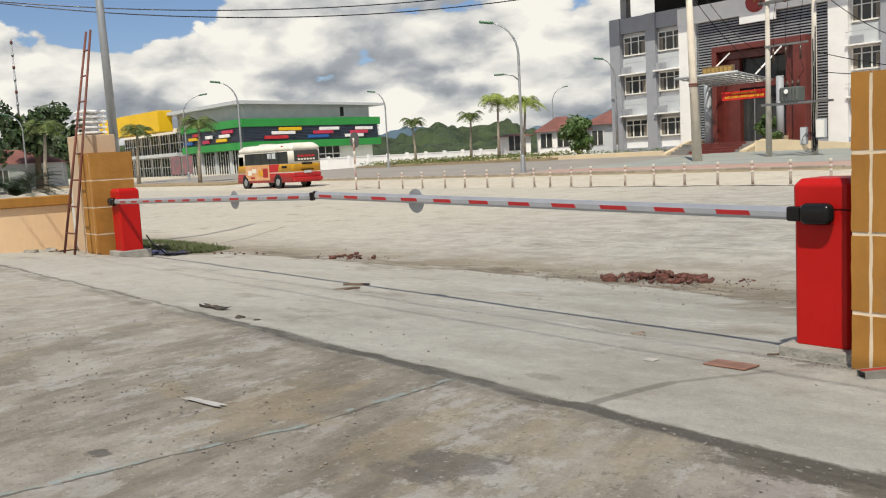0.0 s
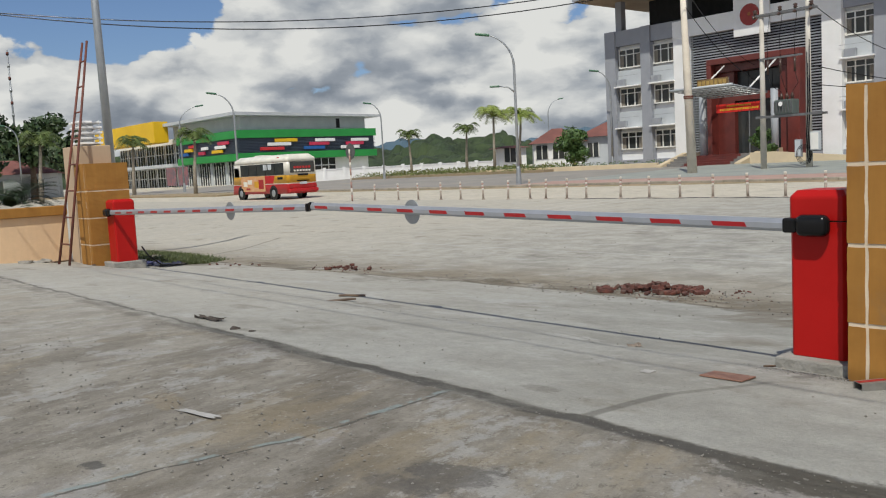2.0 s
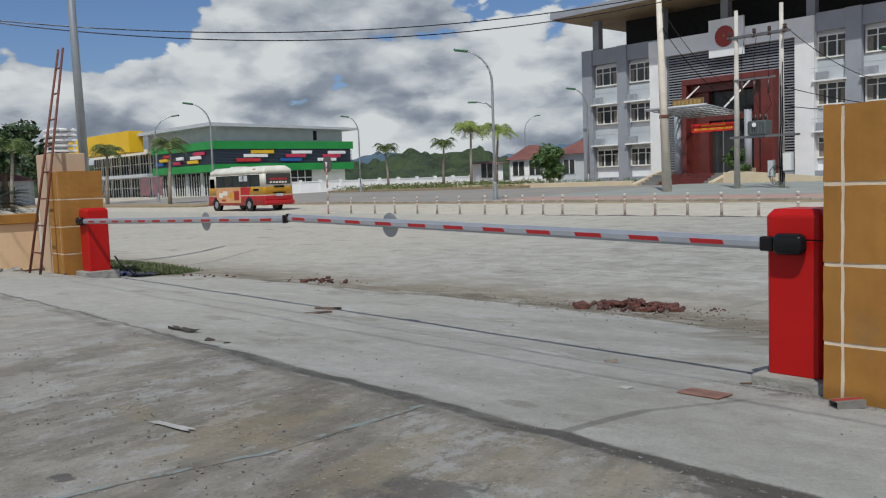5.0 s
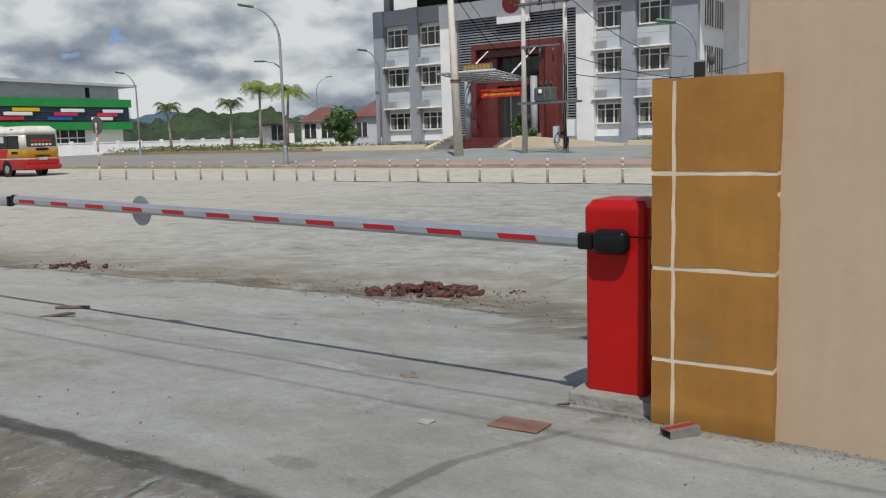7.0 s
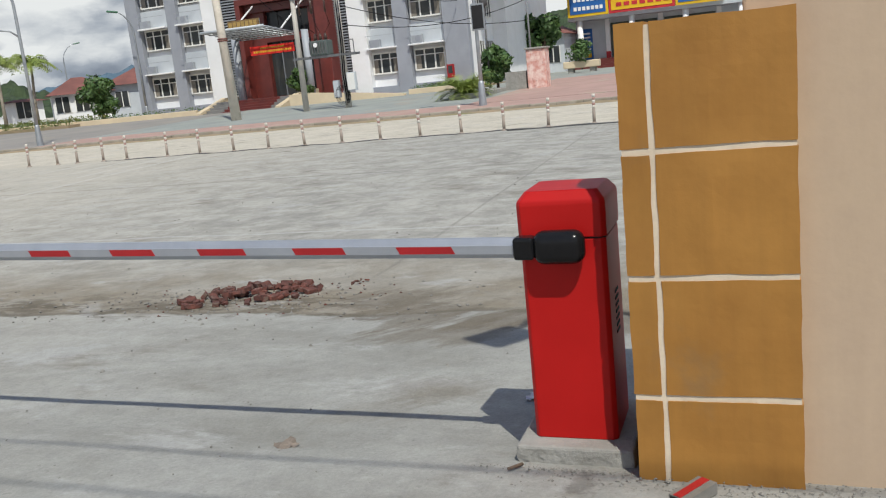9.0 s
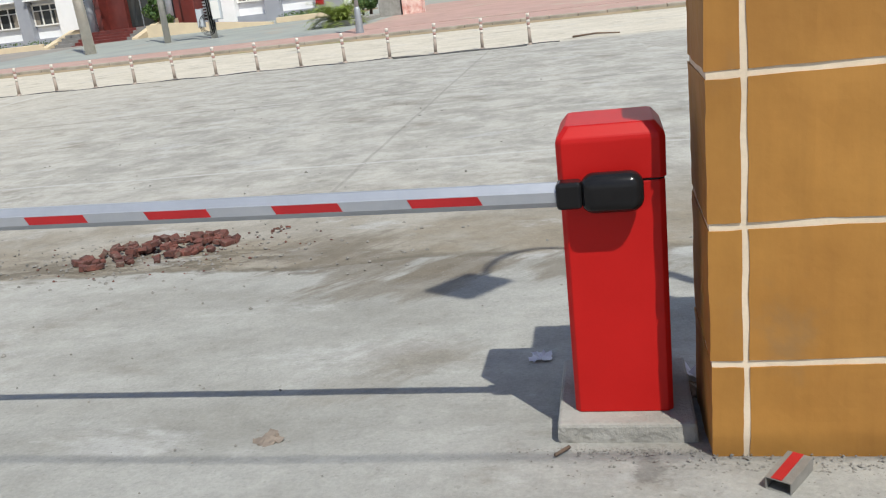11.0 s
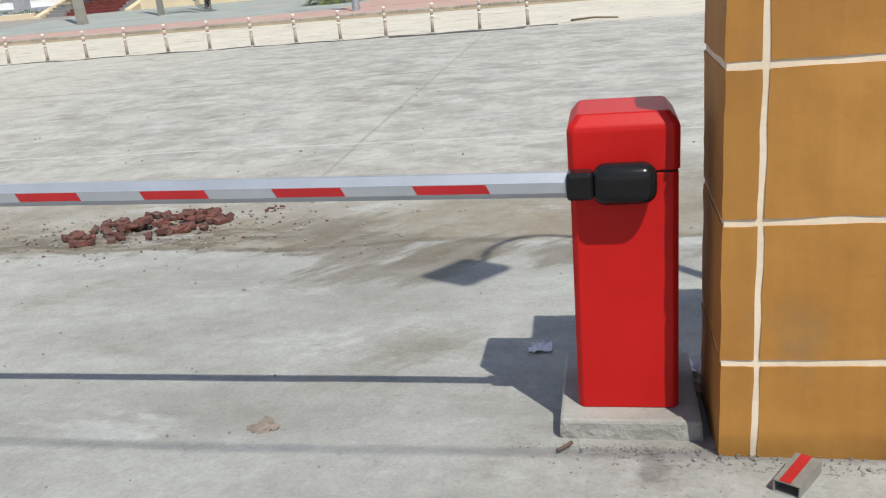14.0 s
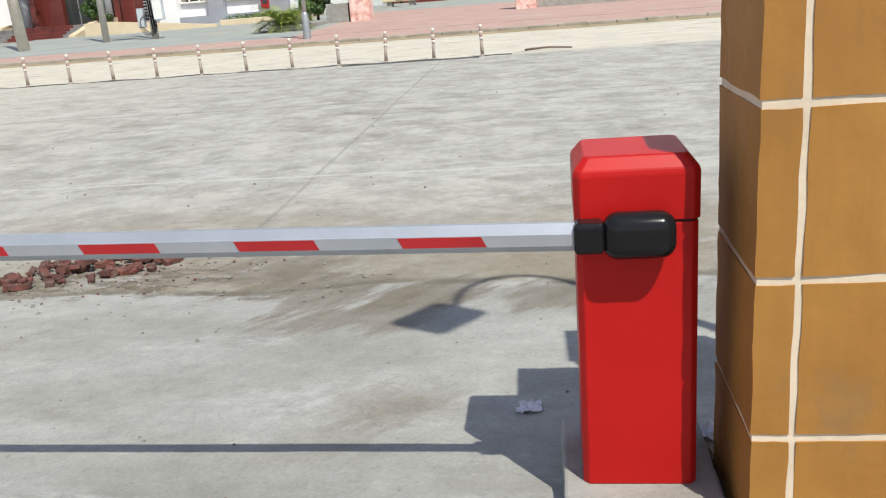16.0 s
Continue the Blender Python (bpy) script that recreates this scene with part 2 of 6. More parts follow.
def ground_material():
    m, t, b = material("worn_concrete")
    pos = t.nodes.new("ShaderNodeNewGeometry").outputs["Position"]
    px = node(t, "ShaderNodeSeparateXYZ", Vector=pos).outputs[0]
    n1 = noise_tex(t, pos, 0.35, 6.0, 0.62)
    n2 = noise_tex(t, vmth(t, "MULTIPLY", pos, (1.0, 0.45, 1.0)), 1.6, 7.0, 0.65)
    n3 = noise_tex(t, pos, 55.0, 5.0, 0.7)
    n5 = noise_tex(t, vmth(t, "ADD", pos, (2.0, 5.0, 8.0)), 7.0, 8.0, 0.72)
    n4 = noise_tex(t, vmth(t, "ADD", pos, (4.0, 9.0, 1.0)), 0.9, 7.0, 0.68)
    slab = mixc(t, rng(t, n2, 0.3, 0.72), (0.53, 0.525, 0.485), (0.40, 0.39, 0.35))
    drag = node(t, "ShaderNodeVectorRotate", Vector=pos, Angle=radians(-21.0))
    drag.rotation_type = "Z_AXIS"
    drag = vmth(t, "MULTIPLY", drag.outputs[0], (0.50, 1.55, 1.0))
    st1 = noise_tex(t, drag, 1.5, 10.0, 0.70)
    st2 = noise_tex(t, vmth(t, "ADD", vmth(t, "MULTIPLY", drag, (1.5, 0.85, 1.0)), (3.0, 8.0, 0.0)), 2.4, 12.0, 0.76)
    st3 = noise_tex(t, vmth(t, "ADD", drag, (9.0, 1.0, 0.0)), 1.1, 8.0, 0.66)
    near = mixc(t, rng(t, st1, 0.34, 0.66), (0.44, 0.41, 0.355), (0.225, 0.20, 0.165))
    near = mixc(t, mth(t, "MULTIPLY", rng(t, st2, 0.525, 0.575), 0.62), near, (0.53, 0.525, 0.505))
    near = mixc(t, mth(t, "MULTIPLY", rng(t, st2, 0.44, 0.39), 0.5), near, (0.20, 0.18, 0.15))
    near = mixc(t, mth(t, "MULTIPLY", rng(t, st3, 0.53, 0.64), 0.5), near, (0.40, 0.33, 0.22))
    near = mixc(t, mth(t, "MULTIPLY", rng(t, st3, 0.44, 0.36), 0.5), near, (0.40, 0.375, 0.37))
    pit = rng(t, noise_tex(t, vmth(t, "MULTIPLY", drag, (2.2, 1.2, 1.0)), 5.0, 9.0, 0.75), 0.60, 0.64)
    near = mixc(t, mth(t, "MULTIPLY", pit, 0.55), near, (0.15, 0.135, 0.115))
    far = mixc(t, rng(t, noise_tex(t, vmth(t, "MULTIPLY", pos, (1.0, 0.7, 1.0)), 2.3, 9.0, 0.7), 0.36, 0.64), (0.63, 0.61, 0.55), (0.45, 0.435, 0.39))
    far = mixc(t, mth(t, "MULTIPLY", rng(t, n4, 0.52, 0.66), 0.4), far, (0.31, 0.30, 0.275))
    far = mixc(t, mth(t, "MULTIPLY", rng(t, noise_tex(t, vmth(t, "MULTIPLY", pos, (1.2, 0.25, 1)), 1.1, 8.0, 0.7), 0.57, 0.64), 0.55), far, (0.60, 0.585, 0.54))
    road = mixc(t, rng(t, n2, 0.3, 0.7), (0.87, 0.80, 0.67), (0.72, 0.66, 0.54))
    py = node(t, "ShaderNodeSeparateXYZ", Vector=pos).outputs[1]
    wob = mth(t, "MULTIPLY", mth(t, "SUBTRACT", noise_tex(t, pos, 0.55, 5.0, 0.6), 0.5), 0.9)
    wob = mth(t, "ADD", wob, mth(t, "MULTIPLY", mth(t, "MAXIMUM", mth(t, "SUBTRACT", py, 8.0), 0.0), 0.13))
    xw = mth(t, "ADD", px, wob)
    xs = mth(t, "ADD", px, mth(t, "MULTIPLY", mth(t, "SUBTRACT", n2, 0.5), 0.12))
    col = mixc(t, rng(t, xs, 2.96, 3.02), near, slab)
    # concrete turns paler and warmer with growing y, broken up by broad noise
    paled = mth(t, "MULTIPLY", rng(t, py, 4.5, 11.0), rng(t, n1, 0.2, 0.6, 0.35, 0.6))
    col = mixc(t, paled, col, (0.70, 0.665, 0.585))
    # same paling along y for the far concrete
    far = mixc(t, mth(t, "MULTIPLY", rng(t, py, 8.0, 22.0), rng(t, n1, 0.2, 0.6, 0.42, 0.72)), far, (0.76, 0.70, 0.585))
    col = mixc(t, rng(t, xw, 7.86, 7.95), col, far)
    col = mixc(t, rng(t, xs, 24.6, 25.4), col, road)
    # brown mud along the gutter, damp streaks
    mud = mth(t, "MULTIPLY", rng(t, xw, 7.86, 7.95), rng(t, xw, 11.5, 8.6))
    col = mixc(t, mth(t, "MULTIPLY", mud, rng(t, n4, 0.36, 0.6, 0.45, 0.9)), col, (0.36, 0.305, 0.225))
    zone = mth(t, "MULTIPLY", rng(t, xw, 7.45, 7.9), rng(t, xw, 9.1, 8.3))
    d1 = rng(t, noise_tex(t, vmth(t, "MULTIPLY", pos, (1.6, 0.8, 1)), 2.2, 9.0, 0.72), 0.50, 0.56)
    d2 = rng(t, noise_tex(t, vmth(t, "ADD", pos, (1.0, 2.0, 0.0)), 0.6, 4.0, 0.5), 0.42, 0.54)
    damp = mth(t, "MULTIPLY", zone, mth(t, "MULTIPLY", d1, d2))
    col = mixc(t, mth(t, "MULTIPLY", damp, 0.75), col, (0.16, 0.135, 0.10))
    # soft dark smears on the pale slab
    smear = rng(t, noise_tex(t, vmth(t, "MULTIPLY", pos, (1.0, 0.6, 1.0)), 1.4, 8.0, 0.66), 0.56, 0.70)
    col = mixc(t, mth(t, "MULTIPLY", smear, 0.6), col, (0.27, 0.24, 0.19))
    pale = rng(t, noise_tex(t, vmth(t, "ADD", vmth(t, "MULTIPLY", pos, (1.0, 0.55, 1.0)), (9.0, 4.0, 2.0)), 1.7, 9.0, 0.7), 0.55, 0.66)
    col = mixc(t, mth(t, "MULTIPLY", pale, mth(t, "MULTIPLY", rng(t, xs, 2.96, 3.1), 0.55)), col, (0.66, 0.655, 0.63))
    # tar joint and cracks
    rag = rng(t, noise_tex(t, pos, 2.3, 8.0, 0.7), 0.38, 0.56)
    band = segment_mask(t, pos, (3.05, -6), (3.05, 30), 0.085, 0.05, 2.6)
    band = mth(t, "MULTIPLY", band, rng(t, noise_tex(t, vmth(t, "MULTIPLY", pos, (1.6, 0.8, 1.0)), 1.3, 8.0, 0.68), 0.34, 0.50, 0.5, 1.0))
    thinband = segment_mask(t, pos, (3.08, -6), (3.08, 30), 0.028, 0.05, 2.6)
    faint = rng(t, py, 6.4, 7.6)
    band = mth(t, "ADD", mth(t, "MULTIPLY", band, mth(t, "SUBTRACT", 1.0, faint)), mth(t, "MULTIPLY", mth(t, "MULTIPLY", thinband, faint), 0.6))
    soft = mth(t, "MULTIPLY", segment_mask(t, pos, (3.0, -6), (3.0, 30), 0.17, 0.06, 2.0), mth(t, "MULTIPLY", rag, 0.5))
    col = mixc(t, soft, col, (0.17, 0.155, 0.13))
    col = mixc(t, mth(t, "MULTIPLY", band, 0.92), col, (0.105, 0.098, 0.088))
    # old crack with a grey-green filler left in places
    lined = mth(t, "MAXIMUM", segment_mask(t, pos, (0.2, 3.76), (1.85, 3.71), 0.032, 0.026, 3.5), segment_mask(t, pos, (1.85, 3.71), (2.95, 3.95), 0.032, 0.026, 3.5))
    fill = mth(t, "MULTIPLY", lined, rng(t, noise_tex(t, pos, 4.5, 7.0, 0.7), 0.49, 0.55))
    col = mixc(t, mth(t, "MULTIPLY", fill, 0.75), col, (0.36, 0.44, 0.44))
    cracked = mth(t, "MAXIMUM", segment_mask(t, pos, (0.2, 3.74), (1.85, 3.69), 0.014, 0.026, 3.5), segment_mask(t, pos, (1.85, 3.69), (2.95, 3.93), 0.014, 0.026, 3.5))
    hair = mth(t, "MULTIPLY", cracked, rng(t, noise_tex(t, pos, 5.0, 4.0, 0.6), 0.30, 0.44))
    col = mixc(t, mth(t, "MULTIPLY", hair, 0.9), col, (0.13, 0.12, 0.105))
    for a, c, w, amt, tint in (((3.1, 3.12), (3.78, 3.13), 0.046, 0.62, (0.17, 0.16, 0.14)), ((3.78, 3.13), (4.5, 2.94), 0.034, 0.5, (0.19, 0.18, 0.155)),
                               ((9.5, 5.82), (24.4, 5.95), 0.032, 0.32, (0.24, 0.225, 0.20)), ((8.2, 17.6), (11.6, 20.75), 0.05, 0.55, (0.17, 0.16, 0.14)),
                               ((11.85, -6), (11.95, 17.9), 0.05, 0.6, (0.70, 0.69, 0.66)), ((17.6, -6.0), (17.8, 33.0), 0.06, 0.4, (0.20, 0.19, 0.17)),
                               ((21.0, 17.0), (22.2, 40.0), 0.07, 0.6, (0.66, 0.65, 0.62)),
                               ((17.0, 18.45), (24.5, 18.6), 0.09, 0.8, (0.78, 0.76, 0.71)), ((20.5, 19.5), (24.5, 19.6), 0.09, 0.8, (0.78, 0.76, 0.71)),
                               ((21.5, 20.7), (24.5, 20.8), 0.09, 0.8, (0.78, 0.76, 0.71)), ((22.2, 22.4), (24.5, 22.5), 0.09, 0.75, (0.78, 0.76, 0.71))):
        col = mixc(t, mth(t, "MULTIPLY", segment_mask(t, pos, a, c, w, 0.02, 0.9), amt), col, tint)
    # old oil and water stains
    ragged = noise_tex(t, vmth(t, "MULTIPLY", pos, (1.4, 0.8, 1.0)), 2.6, 9.0, 0.7)
    for cx, cy, rx, ry, amt, tint in STAINS:
        rel = vmth(t, "MULTIPLY", vmth(t, "SUBTRACT", pos, (cx, cy, 0)), (1 / rx, 1 / ry, 0))
        d = mth(t, "ADD", vmth(t, "LENGTH", rel), mth(t, "ADD", mth(t, "MULTIPLY", mth(t, "SUBTRACT", ragged, 0.5), 4.5), mth(t, "MULTIPLY", mth(t, "SUBTRACT", n5, 0.5), 1.8)))
        col = mixc(t, mth(t, "MULTIPLY", rng(t, d, 1.1, 0.6), amt), col, tint)
    # damp mud left by run-off, drawn out along the fall of the ground
    fall = node(t, "ShaderNodeVectorRotate", Vector=pos, Angle=radians(32.0))
    fall.rotation_type = "Z_AXIS"
    run = noise_tex(t, vmth(t, "MULTIPLY", fall.outputs[0], (0.40, 1.7, 1.0)), 2.2, 9.0, 0.68)
    for cx, cy, rx, ry, amt in DAMP:
        rel = vmth(t, "MULTIPLY", vmth(t, "SUBTRACT", pos, (cx, cy, 0)), (1 / rx, 1 / ry, 0))
        d = mth(t, "ADD", vmth(t, "LENGTH", rel), mth(t, "MULTIPLY", mth(t, "SUBTRACT", run, 0.5), 4.6))
        col = mixc(t, mth(t, "MULTIPLY", rng(t, d, 1.3, 0.5), amt), col, (0.25, 0.215, 0.165))
    lip = mth(t, "MULTIPLY", mth(t, "MULTIPLY", rng(t, xw, 7.84, 7.90), rng(t, xw, 8.06, 7.93)), rng(t, noise_tex(t, vmth(t, "ADD", pos, (3.0, 1.0, 0.0)), 1.2, 7.0, 0.65), 0.42, 0.54))
    col = mixc(t, mth(t, "MULTIPLY", lip, 0.7), col, (0.19, 0.165, 0.125))
    # small stones pressed into the surface
    nz = rng(t, xs, 3.1, 2.9, 0.45, 1.0)
    sp1 = rng(t, noise_tex(t, pos, 34.0, 2.0, 0.5), 0.66, 0.72)
    sp2 = rng(t, noise_tex(t, vmth(t, "ADD", pos, (5.0, 3.0, 1.0)), 27.0, 3.0, 0.5), 0.65, 0.72)
    col = mixc(t, mth(t, "MULTIPLY", mth(t, "MULTIPLY", sp1, nz), 0.45), col, (0.62, 0.60, 0.55))
    col = mixc(t, mth(t, "MULTIPLY", mth(t, "MULTIPLY", sp2, nz), 0.5), col, (0.14, 0.125, 0.105))
    # fine grit
    grit = mth(t, "ADD", 0.24, mth(t, "MULTIPLY", mth(t, "ADD", n3, mth(t, "MULTIPLY", n5, 1.1)), 0.375))
    col = mixc(t, 1.0, col, node(t, "ShaderNodeCombineColor", Red=grit, Green=grit, Blue=grit).outputs[0], "MULTIPLY")
    t.links.new(col, b.inputs["Base Color"])
    b.inputs["Roughness"].default_value = 0.9
    b.inputs["Specular IOR Level"].default_value = 0.25
    hgt = mth(t, "ADD", mth(t, "MULTIPLY", n3, 0.35), mth(t, "SUBTRACT", n2, mth(t, "MULTIPLY", band, 0.8)))
    bn = node(t, "ShaderNodeBump", Height=hgt, Strength=0.7, Distance=0.02)
    t.links.new(bn.outputs[0], b.inputs["Normal"])
    return m


M_GROUND = ground_material()

# ---- building blocks ----


def part(name, bm, mat, parent=None, label="", smooth=False):
    me = bpy.data.meshes.new(name)
    bm.to_mesh(me)
    bm.free()
    for m in (mat if isinstance(mat, (list, tuple)) else (mat,)):
        me.materials.append(m)
    if smooth:
        for p in me.polygons:
            p.use_smooth = True
    ob = new(name, me)
    if parent:
        ob.parent = parent
    if label:
        tagged(ob, label)
    return ob


def thing(name, at, label, category, group="", rz=0.0, kind=""):
    e = new(name)
    e.empty_display_size = 0.1
    e.matrix_basis = pose(*at, 0, 0, rz)
    return tagged(e, label, category, group, kind)


def single(name, bm, mat, label, category, group="", kind="", at=None, smooth=False):
    ob = part(name, bm, mat, None, "", smooth)
    if at:
        ob.matrix_basis = at if isinstance(at, Matrix) else pose(*at)
    return tagged(ob, label, category, group, kind)


def add_box(bm, lo, hi, bevel=0.0, seg=1, mi=0):
    c = [(a + b) / 2 for a, b in zip(lo, hi)]
    s = [abs(b - a) for a, b in zip(lo, hi)]
    r = bmesh.ops.create_cube(bm, size=1.0, matrix=Matrix.LocRotScale(c, None, s))
    vs = r["verts"]
    faces = {f for v in vs for f in v.link_faces}
    for f in faces:
        f.material_index = mi
    if bevel:
        es = list({e for v in vs for e in v.link_edges})
        bmesh.ops.bevel(bm, geom=es, offset=bevel, segments=seg, affect="EDGES", profile=0.5)
    return bm


def box(lo, hi, bevel=0.0, seg=1):
    return add_box(bmesh.new(), lo, hi, bevel, seg)


def add_tube(bm, pts, radii, n=8, cap=True, mi=0):
    """A tube along points, with a radius at each."""
    pts = [Vector(p) for p in pts]
    radii = radii if isinstance(radii, (list, tuple)) else [radii] * len(pts)
    rings = []
    for i, p in enumerate(pts):
        d = (pts[min(i + 1, len(pts) - 1)] - pts[max(i - 1, 0)]).normalized()
        up = Vector((0, 0, 1)) if abs(d.z) < 0.95 else Vector((1, 0, 0))
        u = d.cross(up).normalized()
        v = u.cross(d).normalized()
        rings.append([bm.verts.new(p + radii[i] * (math.cos(2 * math.pi * k / n) * u + math.sin(2 * math.pi * k / n) * v)) for k in range(n)])
    for a, b in zip(rings, rings[1:]):
        for k in range(n):
            f = bm.faces.new((a[k], a[(k + 1) % n], b[(k + 1) % n], b[k]))
            f.material_index = mi
            f.smooth = True
    if cap:
        bm.faces.new(rings[0][::-1]).material_index = mi
        bm.faces.new(rings[-1]).material_index = mi
    return bm


def tube(pts, radii, n=8):
    bm = add_tube(bmesh.new(), pts, radii, n)
    bmesh.ops.recalc_face_normals(bm, faces=bm.faces[:])
    return bm


def prism(outline, h0, h1, axis="z", bevel=0.0):
    """An outline (2D) drawn out between two heights along an axis."""
    bm = bmesh.new()

    def place(a, b, h):
        return {"z": (a, b, h), "x": (h, a, b), "y": (a, h, b)}[axis]
    lo = [bm.verts.new(place(a, b, h0)) for a, b in outline]
    hi = [bm.verts.new(place(a, b, h1)) for a, b in outline]
    n = len(outline)
    bm.faces.new(lo[::-1])
    bm.faces.new(hi)
    for k in range(n):
        bm.faces.new((lo[k], lo[(k + 1) % n], hi[(k + 1) % n], hi[k]))
    bmesh.ops.recalc_face_normals(bm, faces=bm.faces[:])
    if bevel:
        bmesh.ops.bevel(bm, geom=bm.edges[:], offset=bevel, segments=2, affect="EDGES", profile=0.5)
    return bm


def merge(dst, src, m=Matrix()):
    tmp = bpy.data.meshes.new("tmp")
    src.transform(m)
    src.to_mesh(tmp)
    src.free()
    dst.from_mesh(tmp)
    bpy.data.meshes.remove(tmp)
    return dst


def roughen(bm, amount, scale=4.0, seed=0.0):
    for v in bm.verts:
        v.co += amount * noise.noise_vector(v.co * scale + Vector((seed, seed * 1.7, 0)))
    return bm


# ---- ground ----
def build_ground():
    bm = bmesh.new()
    xs = sorted(set([-1500, -400, -120, -40, -12, -4] + [i * 0.25 for i in range(-4, 49)] + [12.5 + i * 1.5 for i in range(15)] + [34.5, 40, 50, 60, 90, 130, 300, 1500]))
    ys = sorted(set([-1500, -400, -120, -40, -12] + [-6 + i * 0.5 for i in range(62)] + [26, 28, 32, 36, 44, 60, 100, 160, 400, 1500]))
    grid = [[bm.verts.new((x, y, ground_z(x) + 0.012 * noise.noise(Vector((x * 0.9, y * 0.9, 0))) * (abs(x) < 14))) for y in ys] for x in xs]
    for i in range(len(xs) - 1):
        for j in range(len(ys) - 1):
            bm.faces.new((grid[i][j], grid[i + 1][j], grid[i + 1][j + 1], grid[i][j + 1]))
    for f in bm.faces:
        f.smooth = True
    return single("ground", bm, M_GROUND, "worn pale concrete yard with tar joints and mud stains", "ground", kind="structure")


build_ground()


# ---- gate: pillars ----
def block_pillar(x0, x1, y0, y1, groove_y, top, side_groove=None):
    """Ochre block pillar with cream joints; blocks are parts."""
    th = thing("gate_pillar", ((x0 + x1) / 2, (y0 + y1) / 2, -0.1), "ochre painted masonry gate pillar with cream mortar joints", "gate pillar", "gate pillars")
    cx, cy = (x0 + x1) / 2, (y0 + y1) / 2

    def P(bm):
        bm.transform(Matrix.Translation((-cx, -cy, 0.1)))
        return bm
    part("mortar_core", P(box((x0 + 0.004, y0 + 0.004, -0.2), (x1 - 0.004, y1 - 0.004, top - 0.01))), M_MORTAR, th, "cream mortar showing in the joints")
    rows = [(-0.2, 0.289), (0.312, 0.738), (0.760, 1.190), (1.212, top)]
    lo_y, hi_y = (y0, y1)
    for k, (za, zb) in enumerate(rows):
        for ya, yb in ((lo_y, groove_y - 0.010), (groove_y + 0.010, hi_y)):
            bm = bmesh.new()
            add_box(bm, (x0, ya, za), (x1, yb, zb))
            bmesh.ops.subdivide_edges(bm, edges=bm.edges[:], cuts=9, use_grid_fill=True)
            for v in bm.verts:
                v.co += 0.0045 * noise.noise_vector(v.co * 6.0 + Vector((k * 3.1, ya, 0))) + 0.003 * noise.noise_vector(v.co * 21.0 + Vector((0, k * 1.7, ya))) * Vector((0, 1, 1))
            part("block", P(bm), M_ORANGE, th)
    return th


block_pillar(4.90, 5.42, 2.115, 2.69, 2.582, 1.636)


def plain_pillar(x0, x1, y0, y1, top):
    bm = box((x0, y0, -0.3), (x1, y1, top), 0.012, 2)
    single("rendered_pillar", bm, M_BEIGE, "beige cement-rendered gate pillar beside the ochre blocks", "gate pillar", "rendered pillars")


plain_pillar(4.968, 5.62, 1.64, 2.275, 1.98)


def lantern(x, y, z, w=0.42):
    th = thing("pillar_lantern", (x, y, z), "white slatted lantern on top of the gate pillar", "lantern", "pillar lanterns")
    part("core", tube([(0, 0, 0), (0, 0, 0.44)], [0.12, 0.12], 12), M_WHITE, th)
    for k in range(5):
        part("slat", box((-w / 2, -w / 2, 0.03 + k * 0.09), (w / 2, w / 2, 0.03 + k * 0.09 + 0.035), 0.006), M_WHITE, th)
    for sx in (-1, 1):
        for sy in (-1, 1):
            part("post", box((sx * w * 0.4 - 0.012, sy * w * 0.4 - 0.012, 0), (sx * w * 0.4 + 0.012, sy * w * 0.4 + 0.012, 0.44)), M_WHITE, th)


lantern(5.3, 1.95, 1.98)


